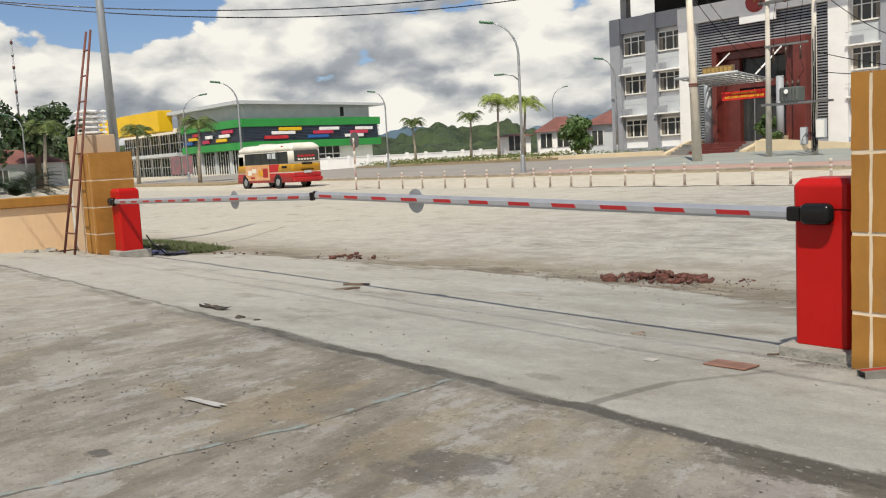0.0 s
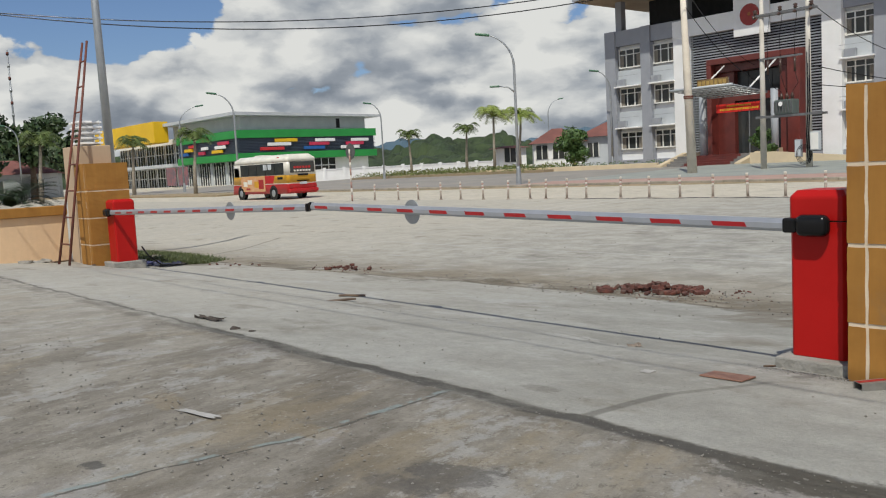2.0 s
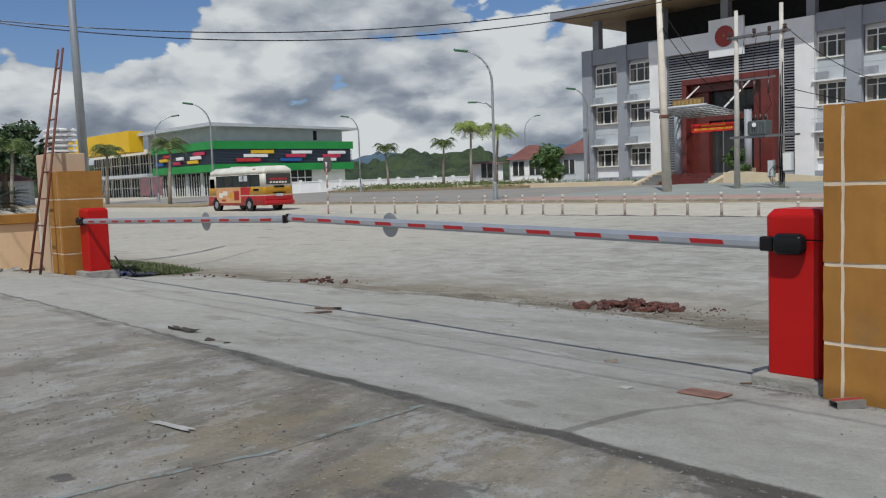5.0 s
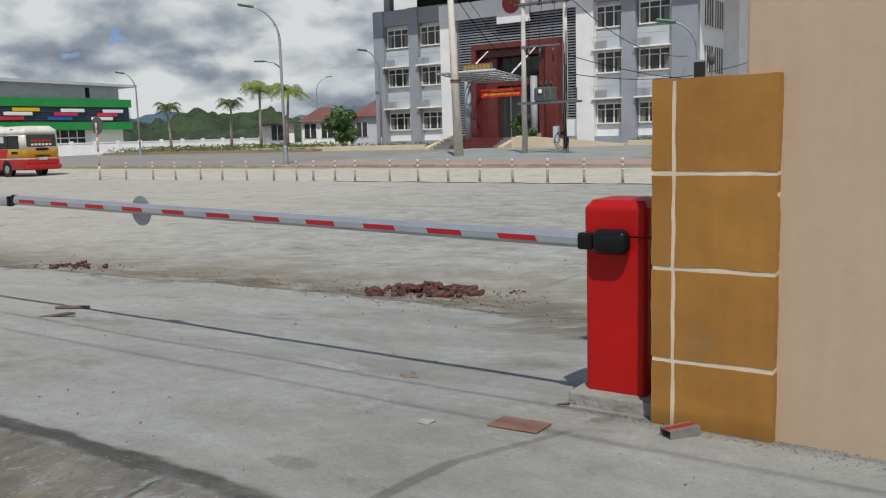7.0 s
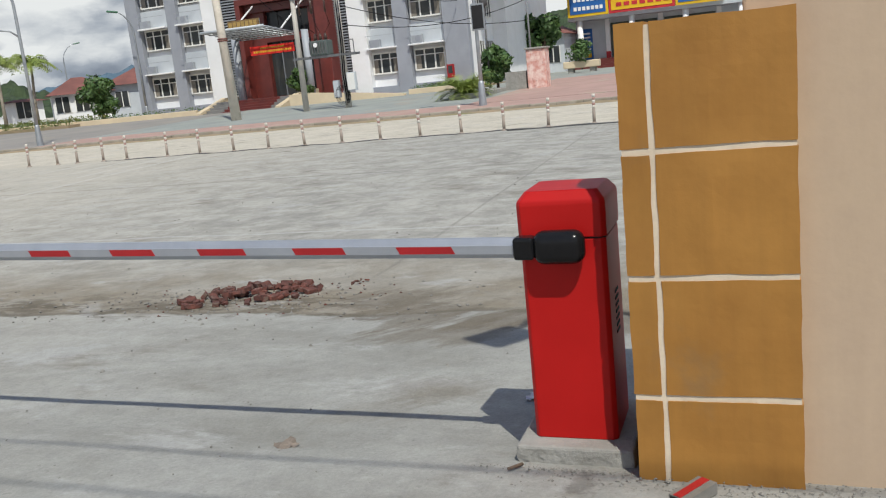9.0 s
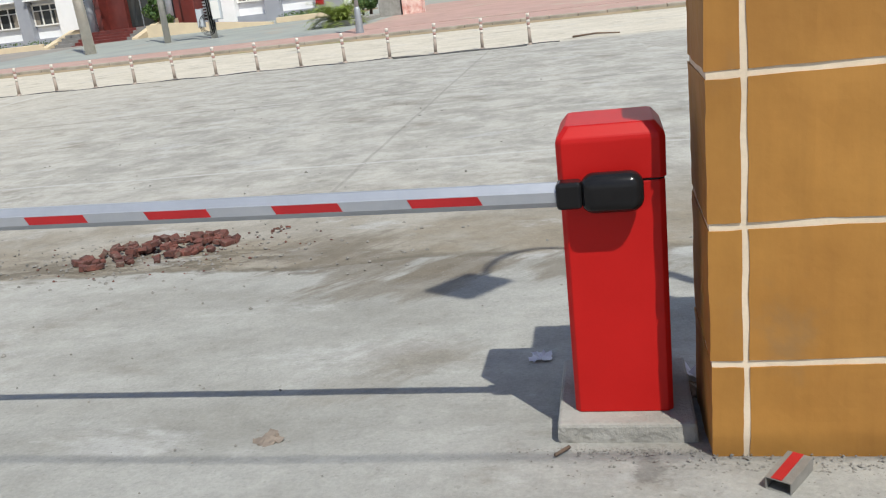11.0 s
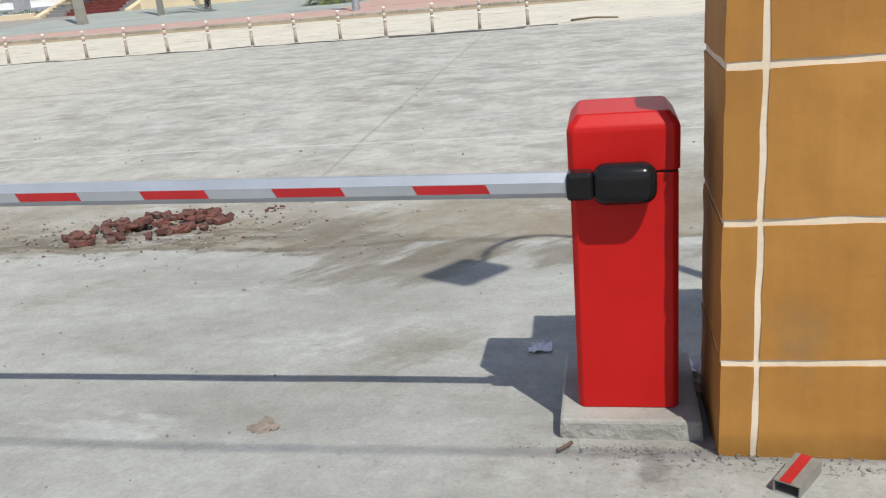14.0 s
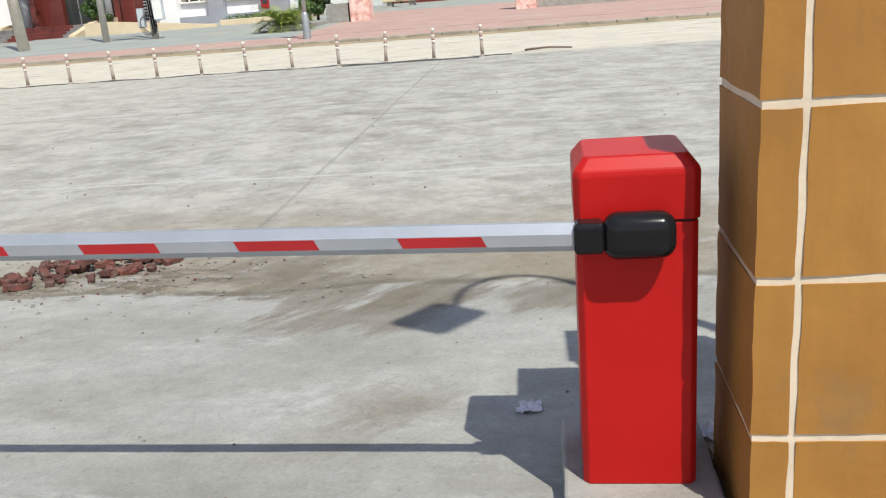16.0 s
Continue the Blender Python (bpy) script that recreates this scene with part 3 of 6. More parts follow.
# ---- gate: barriers ----
def barrier(y_mid, s, length, label, arm_tilt=1.15):
    """Red barrier cabinet with its arm; s is +1 where the arm runs towards +y."""
    th = thing("barrier_gate", (5.2825, y_mid, 0.012), label, "barrier gate", "barrier gates")
    hx, hy, c = 0.1725, 0.17, 0.018
    outl = [(-hx, -hy + c), (-hx + c, -hy), (hx - c, -hy), (hx, -hy + c), (hx, hy - c), (hx - c, hy), (-hx + c, hy), (-hx, hy - c)]
    part("cabinet_body", prism(outl, 0.0145, 0.846, "z", 0.004), M_RED, th, "glossy red steel cabinet")
    part("seam", prism([(a * 0.985, b * 0.985) for a, b in outl], 0.8465, 0.8525), M_DARK, th, "dark gap under the lid")
    # lid: slightly proud, with a sloped top edge
    bm = bmesh.new()
    rings = []
    for z, g in ((0.853, 1.025), (0.985, 1.03), (1.000, 1.01), (1.034, 0.85), (1.036, 0.83)):
        rings.append([bm.verts.new((a * g, b * g, z)) for a, b in outl])
    for a, b in zip(rings, rings[1:]):
        for k in range(8):
            bm.faces.new((a[k], a[(k + 1) % 8], b[(k + 1) % 8], b[k]))
    bm.faces.new(rings[0][::-1])
    bm.faces.new(rings[-1])
    bmesh.ops.recalc_face_normals(bm, faces=bm.faces[:])
    bmesh.ops.bevel(bm, geom=[e for e in bm.edges], offset=0.003, segments=1, affect="EDGES")
    part("lid", bm, M_RED, th, "red lid with chamfered edges")
    # vent slots on the pillar side
    for k in range(7):
        part("vent_slot", box((-0.03, -s * (hy + 0.0005) - 0.002, 0.42 + k * 0.028), (0.05, -s * (hy + 0.0005) + 0.002, 0.432 + k * 0.028)), M_DARK, th)
    # hub
    hubm = bmesh.new()
    add_box(hubm, (-0.096, -0.100, -0.066), (0.0, 0.100, 0.066), 0.044, 6)
    hubm.transform(Matrix.Translation((-hx - 0.003, 0.0, 0.0)))
    if s < 0:
        hubm.transform(Matrix.Diagonal((1, -1, 1, 1)))
        bmesh.ops.reverse_faces(hubm, faces=hubm.faces[:])
    hubm.transform(Matrix.Translation((0, 0, 0.828)))
    part("hub", hubm, M_BLACK, th, "black plastic hub cover", True)
    neck = box((-hx - 0.085, min(s * 0.095, s * 0.178), 0.828 - 0.045), (-hx - 0.012, max(s * 0.095, s * 0.178), 0.828 + 0.045), 0.014, 3)
    part("arm_socket", neck, M_BLACK, th)
    # arm: octagonal aluminium profile
    prof = [(0.87 * a, 0.87 * b) for a, b in ((-0.012, -0.046), (0.012, -0.046), (0.026, -0.024), (0.026, 0.014), (0.010, 0.046), (-0.008, 0.046), (-0.0225, 0.0165), (-0.0265, 0.0135), (-0.0265, -0.025))]
    arm = prism([(a, b) for a, b in prof], 0.0, length, "y")
    mx = Matrix.Translation((-hx - 0.046, s * 0.175, 0.830)) @ Matrix.Rotation(s * radians(arm_tilt), 4, "X") @ (Matrix.Identity(4) if s > 0 else Matrix.Rotation(math.pi, 4, "Z") @ Matrix.Diagonal((-1, 1, 1, 1)))
    arm.transform(mx)
    if s < 0:
        bmesh.ops.reverse_faces(arm, faces=arm.faces[:])
    armo = part("arm", arm, M_ALU, th, "aluminium barrier arm with red reflective bars")
    pitch, run = 0.481, 0.238
    k = 0
    while 0.243 + k * pitch + run < length - 0.05:
        y0 = 0.243 + k * pitch
        bm = bmesh.new()
        vs = [bm.verts.new((-0.0248, y, z)) for y, z in ((y0, -0.020), (y0 + run, -0.020), (y0 + run + 0.016, 0.0095), (y0 + 0.016, 0.0095))]
        vb = [bm.verts.new((-0.0222, v.co.y, v.co.z)) for v in vs]
        bm.faces.new(vs)
        for q in range(4):
            bm.faces.new((vs[q], vs[(q + 1) % 4], vb[(q + 1) % 4], vb[q]))
        bm.transform(mx)
        bmesh.ops.recalc_face_normals(bm, faces=bm.faces[:])
        part("reflective_bar", bm, M_TAPE, armo)
        k += 1
    cap = box((-0.027, length - 0.012, -0.045), (0.027, length + 0.03, 0.045), 0.008)
    cap.transform(mx)
    part("end_cap", cap, M_BLACK, armo, "black plastic end cap")
    disc = tube([(0.03, length * 0.685, -0.02), (0.038, length * 0.685, -0.02)], [0.115, 0.115], 28)
    disc.transform(mx)
    part("sign_disc", disc, M_STEEL, armo, "back of a round grey sheet-metal sign")
    # mounting slab below
    pl = box((5.02, y_mid - 0.24, -0.25), (5.56, y_mid + 0.232, 0.026), 0.012, 2)
    bmesh.ops.subdivide_edges(pl, edges=[e for e in pl.edges if e.calc_length() > 0.1], cuts=11, use_grid_fill=True)
    for v in pl.verts:
        if v.co.z < 0.018:
            v.co += (0.010 * noise.noise_vector(v.co * 9) + 0.006 * noise.noise_vector(v.co * 31)) * min(1.0, (0.018 - v.co.z) / 0.04)
    single("concrete_plinth", pl, M_PLINTH, "rough cast concrete plinth under the barrier cabinet", "plinth", "barrier plinths")
    return th


barrier(2.965, 1, 5.40, "red barrier cabinet with its arm lowered beside the ochre pillar")
barrier(14.82, -1, 6.02, "red barrier cabinet with its arm lowered near the leaning ladder", 0.9)

# ---- far ground: kerb, pavement, beds ----
M_KERB = surface("kerb_stone", (0.36, 0.32, 0.26), (0.25, 0.22, 0.175), 1.5, 25, 0.9, bump=0.4, spots=(0.22, 0.19, 0.13), spot_scale=1.2)
M_PAVE_PINK = surface("pink_paving", (0.42, 0.27, 0.23), (0.36, 0.24, 0.20), 0.8, 12, 0.85, bump=0.2, spots=(0.40, 0.34, 0.26), spot_scale=0.5)
M_PAVE_GREEN = surface("grey_green_paving", (0.30, 0.32, 0.29), (0.25, 0.265, 0.25), 0.5, 12, 0.85, bump=0.2, spots=(0.36, 0.30, 0.24), spot_scale=0.35)
M_ASPHALT = surface("grey_asphalt", (0.25, 0.235, 0.215), (0.31, 0.285, 0.255), 0.25, 15, 0.9, bump=0.2, spots=(0.33, 0.29, 0.23), spot_scale=0.2)
M_DIRT = surface("dry_earth", (0.33, 0.25, 0.16), (0.25, 0.20, 0.12), 0.8, 15, 0.95, bump=0.4, spots=(0.16, 0.18, 0.07), spot_scale=0.9)
M_CREAM = surface("cream_paint", (0.68, 0.56, 0.38), (0.60, 0.49, 0.34), 1.0, 20, 0.75, bump=0.1)
M_STONE_RED = surface("red_granite", (0.16, 0.035, 0.028), (0.115, 0.026, 0.022), 1.5, 18, 0.35, bump=0.05, vary=0.15)
M_ROOF_RED = surface("red_roof_tile", (0.22, 0.085, 0.07), (0.16, 0.065, 0.055), 0.8, 14, 0.8, bump=0.3)
M_PINKSTONE = surface("pink_rubble_stone", (0.58, 0.27, 0.22), (0.78, 0.62, 0.55), 4, 18, 0.7, bump=0.3, spots=(0.34, 0.17, 0.15), spot_scale=4)
M_FRAME = surface("white_window_frame", (0.80, 0.79, 0.74), (0.74, 0.73, 0.69), 1, 20, 0.5, bump=0)
M_SOFFIT = surface("tan_soffit", (0.34, 0.25, 0.15), (0.29, 0.21, 0.13), 0.5, 8, 0.7, bump=0.05)
M_SLAT = surface("grey_louvre_slat", (0.36, 0.38, 0.41), (0.30, 0.32, 0.35), 0.6, 10, 0.5, bump=0.0)
M_PANEL = surface("pale_grey_panel", (0.55, 0.58, 0.60), (0.48, 0.51, 0.54), 0.8, 12, 0.5, bump=0.0)
M_CURTAIN = surface("beige_curtain", (0.26, 0.23, 0.19), (0.19, 0.17, 0.14), 4, 30, 0.9, bump=0.1)


def strip(name, x0, x1, y0, y1, h, mat, label, category, nx=12, ny=12):
    """A raised sheet that follows the ground, with real edges."""
    bm = bmesh.new()
    xs, ys = np.linspace(x0, x1, nx + 1), np.linspace(y0, y1, ny + 1)
    top = [[bm.verts.new((x, y, ground_z(x) + h)) for y in ys] for x in xs]
    low = [[bm.verts.new((x, y, ground_z(x) - 0.3)) for y in ys] for x in xs]
    for i in range(nx):
        for j in range(ny):
            bm.faces.new((top[i][j], top[i + 1][j], top[i + 1][j + 1], top[i][j + 1]))
    for i in range(nx):
        bm.faces.new((low[i][0], low[i + 1][0], top[i + 1][0], top[i][0]))
        bm.faces.new((top[i][-1], top[i + 1][-1], low[i + 1][-1], low[i][-1]))
    for j in range(ny):
        bm.faces.new((top[0][j], top[0][j + 1], low[0][j + 1], low[0][j]))
        bm.faces.new((low[-1][j], low[-1][j + 1], top[-1][j + 1], top[-1][j]))
    return single(name, bm, mat, label, category, kind="structure")


KERB_X = 33.6
strip("pavement", KERB_X + 0.25, KERB_X + 3.6, -60, 34, 0.13, M_PAVE_PINK, "pink paved strip behind the kerb", "pavement")
strip("pavement", KERB_X + 3.6, 120, -60, 34, 0.134, M_PAVE_GREEN, "grey green paved square before the office building", "pavement")
strip("pavement", KERB_X + 3.6, 56, -60, 13.6, 0.139, M_PAVE_PINK, "worn pink paving before the stone pillars", "pavement")
strip("road", KERB_X + 0.25, 120, 34, 100, 0.11, M_ASPHALT, "grey dusty asphalt side road", "road")
strip("planting_bed", 52.0, 58.6, 48.5, 76, 0.30, M_DIRT, "long bed of dry earth and low plants", "planting bed")
strip("planting_bed", 30.0, 33.0, 62, 130, 0.12, M_DIRT, "dusty earth verge along the road", "planting bed")

kerb = thing("kerb", (KERB_X, 0, 0), "weathered concrete kerb edged with dry dirt", "kerb", kind="structure")
kerb_me = None
rk = random.Random(4)
for i in range(96):
    y = -14 + i
    if kerb_me is None:
        bm = box((-0.10, 0.01, -0.3), (0.26, 0.99, 0.15), 0.02)
        ob = part("kerb_stone", bm, M_KERB, kerb)
        kerb_me = ob.data
    else:
        ob = new("kerb_stone", kerb_me)
        ob.parent = kerb
    ob.matrix_basis = pose(rk.uniform(-0.02, 0.02), y, ground_z(KERB_X) + rk.uniform(-0.015, 0.015))
# dirt washed against the kerb
bm = bmesh.new()
prev = None
for i in range(240):
    y = -14 + i * 0.4
    w = 0.25 + 0.35 * max(0, noise.noise(Vector((0, y * 0.25, 3))) + 0.25)
    row = [bm.verts.new((KERB_X - 0.10 - w, y, ground_z(KERB_X - 0.1 - w) + 0.004)), bm.verts.new((KERB_X - 0.10, y, ground_z(KERB_X) + 0.05 + 0.03 * noise.noise(Vector((1, y, 0)))))]
    if prev:
        bm.faces.new((prev[0], row[0], row[1], prev[1]))
    prev = row
single("dirt_drift", bm, M_DIRT, "dry dirt washed up against the kerb", "dirt", kind="stuff")


# ---- office building ----
def window(parent, y0, y1, z0, z1, x, cols=3, facing=-1, curtain=True):
    """Framed window on a wall at x, facing -x."""
    win = part("window", box((x - 0.02, y0, z0), (x + 0.10, y1, z1)), M_DARK, parent)
    fw = 0.105
    for a, b, c, d in ((y0, y1, z0, z0 + fw), (y0, y1, z1 - fw, z1), (y0, y0 + fw, z0 + fw, z1 - fw), (y1 - fw, y1, z0 + fw, z1 - fw)):
        part("frame", box((x - 0.10, a, c), (x - 0.03, b, d)), M_FRAME, win)
    trans = z1 - 0.30 * (z1 - z0)
    part("transom", box((x - 0.09, y0 + fw, trans - 0.03), (x - 0.035, y1 - fw, trans + 0.03)), M_FRAME, win)
    w = (y1 - y0) / cols
    for k in range(cols):
        part("pane", box((x - 0.05, y0 + k * w + 0.03, z0 + 0.05), (x - 0.04, y0 + (k + 1) * w - 0.03, z1 - 0.05)), M_GLASS, win)
        if k:
            part("mullion", box((x - 0.09, y0 + k * w - 0.05, z0 + fw), (x - 0.035, y0 + k * w + 0.05, trans - 0.03)), M_FRAME, win)
            part("mullion", box((x - 0.09, y0 + k * w - 0.04, trans + 0.03), (x - 0.035, y0 + k * w + 0.04, z1 - fw)), M_FRAME, win)
    if curtain:
        for k in (0, cols - 1):
            part("curtain", box((x - 0.058, y0 + k * w + 0.05 + 0.3 * w * (k > 0), z0 + 0.08), (x - 0.054, y0 + (k + 1) * w - 0.05 - 0.3 * w * (k == 0), trans - 0.04)), M_CURTAIN, win)
    return win


def office():
    X = 59.0
    th = thing("office_building", (0, 0, 0), "three storey grey and white office building with wide flat roof", "building")
    part("wall", box((X + 0.45, 20.0, -0.3), (X + 22, 47.4, 11.2)), M_WHITE, th, "white rendered outer wall")
    part("plinth_course", box((X - 0.1, 20.0, -0.3), (X + 0.449, 47.4, 1.05)), M_GREYP, th)
    # parapets
    part("parapet", box((X, 39.3, 10.45), (X + 0.44, 47.4, 11.7), 0.02), M_GREYP, th)
    part("parapet", box((X, 20.0, 10.45), (X + 0.44, 27.4, 11.7), 0.02), M_GREYP, th)
    part("parapet", box((X - 0.25, 27.4, 10.25), (X + 0.44, 40.6, 11.55), 0.02), M_WHITE, th)
    # pilasters
    for a, b in ((46.3, 47.35), (42.8, 43.75), (24.3, 25.35), (20.0, 21.75)):
        part("pilaster", box((X - 0.15, a, 0.3), (X + 0.46, b, 11.72), 0.015), M_GREYP, th, "grey clad pilaster")
    for a, b in ((39.1, 40.55), (27.4, 28.75)):
        part("pilaster", box((X - 0.25, a, 0.3), (X + 0.46, b, 10.25), 0.015), M_WHITE, th, "white clad pilaster")
    # windows, ledges, air conditioners
    bays = [(43.95, 46.2), (40.62, 42.78), (25.38, 27.38), (21.9, 24.2)]
    for (a, b) in bays:
        for (z0, z1) in ((8.62, 10.2), (5.46, 7.02), (1.9, 3.4)):
            window(th, a, b, z0, z1, X + 0.34)
        for zs in (7.15, 3.75):
            part("ledge", box((X - 0.42, a - 0.12, zs - 0.11), (X + 0.30, b + 0.12, zs), 0.01), M_WHITE, th)
            rail = part("balustrade_panel", box((X + 0.24, a - 0.1, zs + 0.02), (X + 0.27, b + 0.1, zs + 1.3)), M_PANEL, th, "pale grey apron panel under the window")
            part("top_rail", box((X - 0.40, a - 0.1, zs + 0.80), (X - 0.375, b + 0.1, zs + 0.83)), M_STEEL, rail)
            ac = part("air_conditioner", box((X - 0.36, b - 0.95, zs + 0.003), (X - 0.06, b - 0.15, zs + 0.55), 0.02), M_SLAT, th, "pale outdoor air conditioner unit")
            part("fan_grille", tube([(X - 0.362, b - 0.62, zs + 0.3), (X - 0.375, b - 0.62, zs + 0.3)], [0.21, 0.21], 16), M_GREYP, ac)
    # louvred centre
    part("louvre_back", box((X + 0.30, 28.76, 1.0), (X + 0.449, 39.1, 10.25)), M_DARK, th)
    for k in range(46):
        z = 1.2 + k * 0.197
        for a, b in (((28.76, 39.1),) if z > 8.15 else ((28.76, 29.8), (37.0, 39.1))):
            part("louvre_slat", box((X - 0.02, a, z), (X + 0.10, b, z + 0.085)), M_SLAT, th)
    # red granite portal: outer frame, stepped recess, side panel
    for a, b in ((29.8, 30.7), (36.62, 37.0)):
        part("portal_jamb", box((X - 1.3, a, 0.9), (X + 0.3, b, 7.72), 0.02), M_STONE_RED, th, "polished red granite jamb")
    part("portal_lintel", box((X - 1.3, 29.8, 7.722), (X + 0.25, 37.0, 8.15), 0.03), M_STONE_RED, th)
    part("recess_beam", box((X - 0.75, 30.702, 7.15), (X + 0.25, 36.618, 7.718), 0.02), M_STONE_RED, th, "red granite beam in the recess")
    part("recess_jamb", box((X - 0.75, 30.702, 0.9), (X + 0.28, 31.5, 7.148), 0.02), M_STONE_RED, th)
    part("portal_wall", box((X - 0.4, 35.25, 0.9), (X + 0.28, 36.618, 7.148)), M_STONE_RED, th, "red granite wall panel")
    part("portal_wall", box((X - 0.4, 31.502, 5.0), (X + 0.28, 35.248, 5.5)), M_STONE_RED, th)
    for k in range(4):
        part("door_glass", box((X + 0.05, 31.6 + k * 0.92, 1.0), (X + 0.08, 32.48 + k * 0.92, 4.98)), M_GLASS, th)
        part("door_frame", box((X - 0.02, 31.52 + k * 0.92, 1.0), (X + 0.12, 31.59 + k * 0.92, 4.99)), M_STEEL, th)
        part("window_pane", box((X + 0.05, 31.6 + k * 0.92, 5.52), (X + 0.08, 32.48 + k * 0.92, 7.13)), M_GLASS, th)
    # emblem panel
    pan = part("emblem_panel", box((X - 0.45, 32.4, 9.6), (X - 0.255, 35.2, 12.35), 0.02), M_WHITE, th, "white panel over the entrance")
    part("emblem_disc", tube([(X - 0.46, 33.9, 11.06), (X - 0.54, 33.9, 11.06)], [0.78, 0.74], 14), surface("emblem_red", (0.34, 0.035, 0.03), None, 3, 20, 0.5), pan, "plain round red emblem")
    part("emblem_centre", tube([(X - 0.542, 33.9, 11.1), (X - 0.56, 33.9, 11.1)], [0.13, 0.11], 10), surface("emblem_gold", (0.45, 0.16, 0.03), None, 3, 20, 0.5), pan)
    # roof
    # solid block; the shade under the roof is put into its near-black colour
    part("upper_storey", box((X + 3.0, 21.5, 11.2), (X + 19, 45.0, 14.2)), M_DARK, th, "recessed upper storey with the roof shade put into its near-black colour")
    for y in (46.4, 40.0, 34.5, 28.0, 21.0):
        part("roof_column", box((X + 0.6, y - 0.3, 11.2), (X + 1.2, y + 0.3, 14.2)), M_GREYP, th)
    part("roof", box((X - 2.6, 14.0, 14.205), (X + 25, 48.4, 14.75), 0.03), M_SOFFIT, th, "wide flat overhanging roof with tan soffit")
    part("roof_fascia", box((X - 2.72, 13.9, 14.30), (X - 2.605, 48.5, 14.85)), M_GREYP, th)
    # end wall bays on the side that faces -y
    for xa in (X + 1.5, X + 3.8):
        for z0, z1 in ((8.3, 10.2), (5.2, 7.0), (1.9, 3.5)):
            w = part("window", box((xa, 19.93, z0), (xa + 1.6, 19.999, z1)), M_GLASS, th)
            for k in range(4):
                part("frame", box((xa + k * 0.52 - 0.03, 19.88, z0), (xa + k * 0.52 + 0.04, 19.928, z1)), M_FRAME, w)
            part("frame", box((xa - 0.03, 19.87, z0 - 0.08), (xa + 1.64, 19.93, z0)), M_FRAME, w)
    part("side_wing", box((X + 6, 18.95, -0.3), (X + 20, 19.999, 12.2), 0.02), M_WHITE, th, "white projecting side wing")
    cab = part("hose_cabinet", box((X - 0.95, 21.0, 1.2), (X - 0.755, 21.5, 2.1), 0.01), M_TAPE, th, "red fire hose cabinet")
    part("cabinet_glass", box((X - 0.965, 21.1, 1.5), (X - 0.951, 21.4, 2.0)), M_GLASS, cab)
    return th


office()


M_GREYSTONE = surface("grey_stone", (0.22, 0.21, 0.20), (0.17, 0.165, 0.155), 2.0, 20, 0.7, bump=0.1)


def steps():
    th = thing("entrance_steps", (54.0, 34.4, 0.4), "dark red granite entrance steps with cream side walls", "steps")
    for k in range(5):
        part("step", box((-1.2 + k * 0.45, -1.9, -0.6), (4.4, 1.75, -0.1 + (k + 1) * 0.165), 0.01), M_STONE_RED, th)
        for y0, y1 in ((1.753, 3.2), (-2.6, -1.903)):
            part("side_step", box((-1.2 + k * 0.45, y0, -0.6), (4.4, y1, -0.1 + (k + 1) * 0.165), 0.01), M_GREYSTONE, th, "grey stone side step")
    for y0, y1 in ((3.21, 3.65), (-3.05, -2.61)):
        part("side_wall", prism([(-1.4, -0.6), (4.4, -0.6), (4.4, 1.0), (2.0, 1.0), (-1.4, 0.15)], y0, y1, "y"), M_CREAM, th, "cream painted sloping side wall")
    return th


steps()
rm = thing("entrance_ramp", (54.0, 27.5, 0.35), "pale pink ramp with cream kerb walls", "ramp")
part("ramp_slope", prism([(-4.6, -0.6), (3.2, -0.6), (3.2, 0.62), (1.8, 0.62), (-4.6, 0.02)], -1.0, 3.4, "x"), M_PAVE_PINK, rm)
part("kerb_wall", prism([(-4.9, -0.6), (3.2, -0.6), (3.2, 0.82), (1.6, 0.82), (-4.9, 0.22)], -1.35, -1.01, "x"), M_CREAM, rm)
for y0, y1, x in ((38.4, 58.0, 53.2), (17.6, 22.6, 53.4)):
    w = single("planter_wall", box((x, y0, 0.0), (x + 0.25, y1, 0.78), 0.02), M_CREAM, "low cream planter wall before the office building", "planter wall", "planter walls")
    h = bmesh.new()
    rh = random.Random(int(y0))
    for k in range(1600):
        p = Vector((rh.uniform(x + 0.35, x + 2.6), rh.uniform(y0, y1), 0.55 + rh.random() ** 2 * 0.42))
        d = Vector((rh.gauss(0, 1), rh.gauss(0, 1), rh.gauss(0.4, 1))).normalized() * rh.uniform(0.07, 0.15)
        s = d.cross(Vector((rh.gauss(0, 1), rh.gauss(0, 1), rh.gauss(0, 1)))).normalized() * 0.06
        h.faces.new([h.verts.new(q) for q in (p, p + d * 0.5 + s, p + d, p + d * 0.5 - s)])
    single("clipped_hedge", h, M_LEAF, "low green hedge and grass behind the planter wall", "hedge", kind="stuff")
    single("planting_bed", box((x + 0.251, y0, 0.0), (x + 5.3, y1, 0.62)), M_DIRT, "earth bed against the office building", "planting bed", kind="structure")


M_CANOPY_GLASS = surface("tinted_canopy_glass", (0.035, 0.042, 0.04), (0.06, 0.062, 0.055), 1.2, 10, 0.25, bump=0.0)


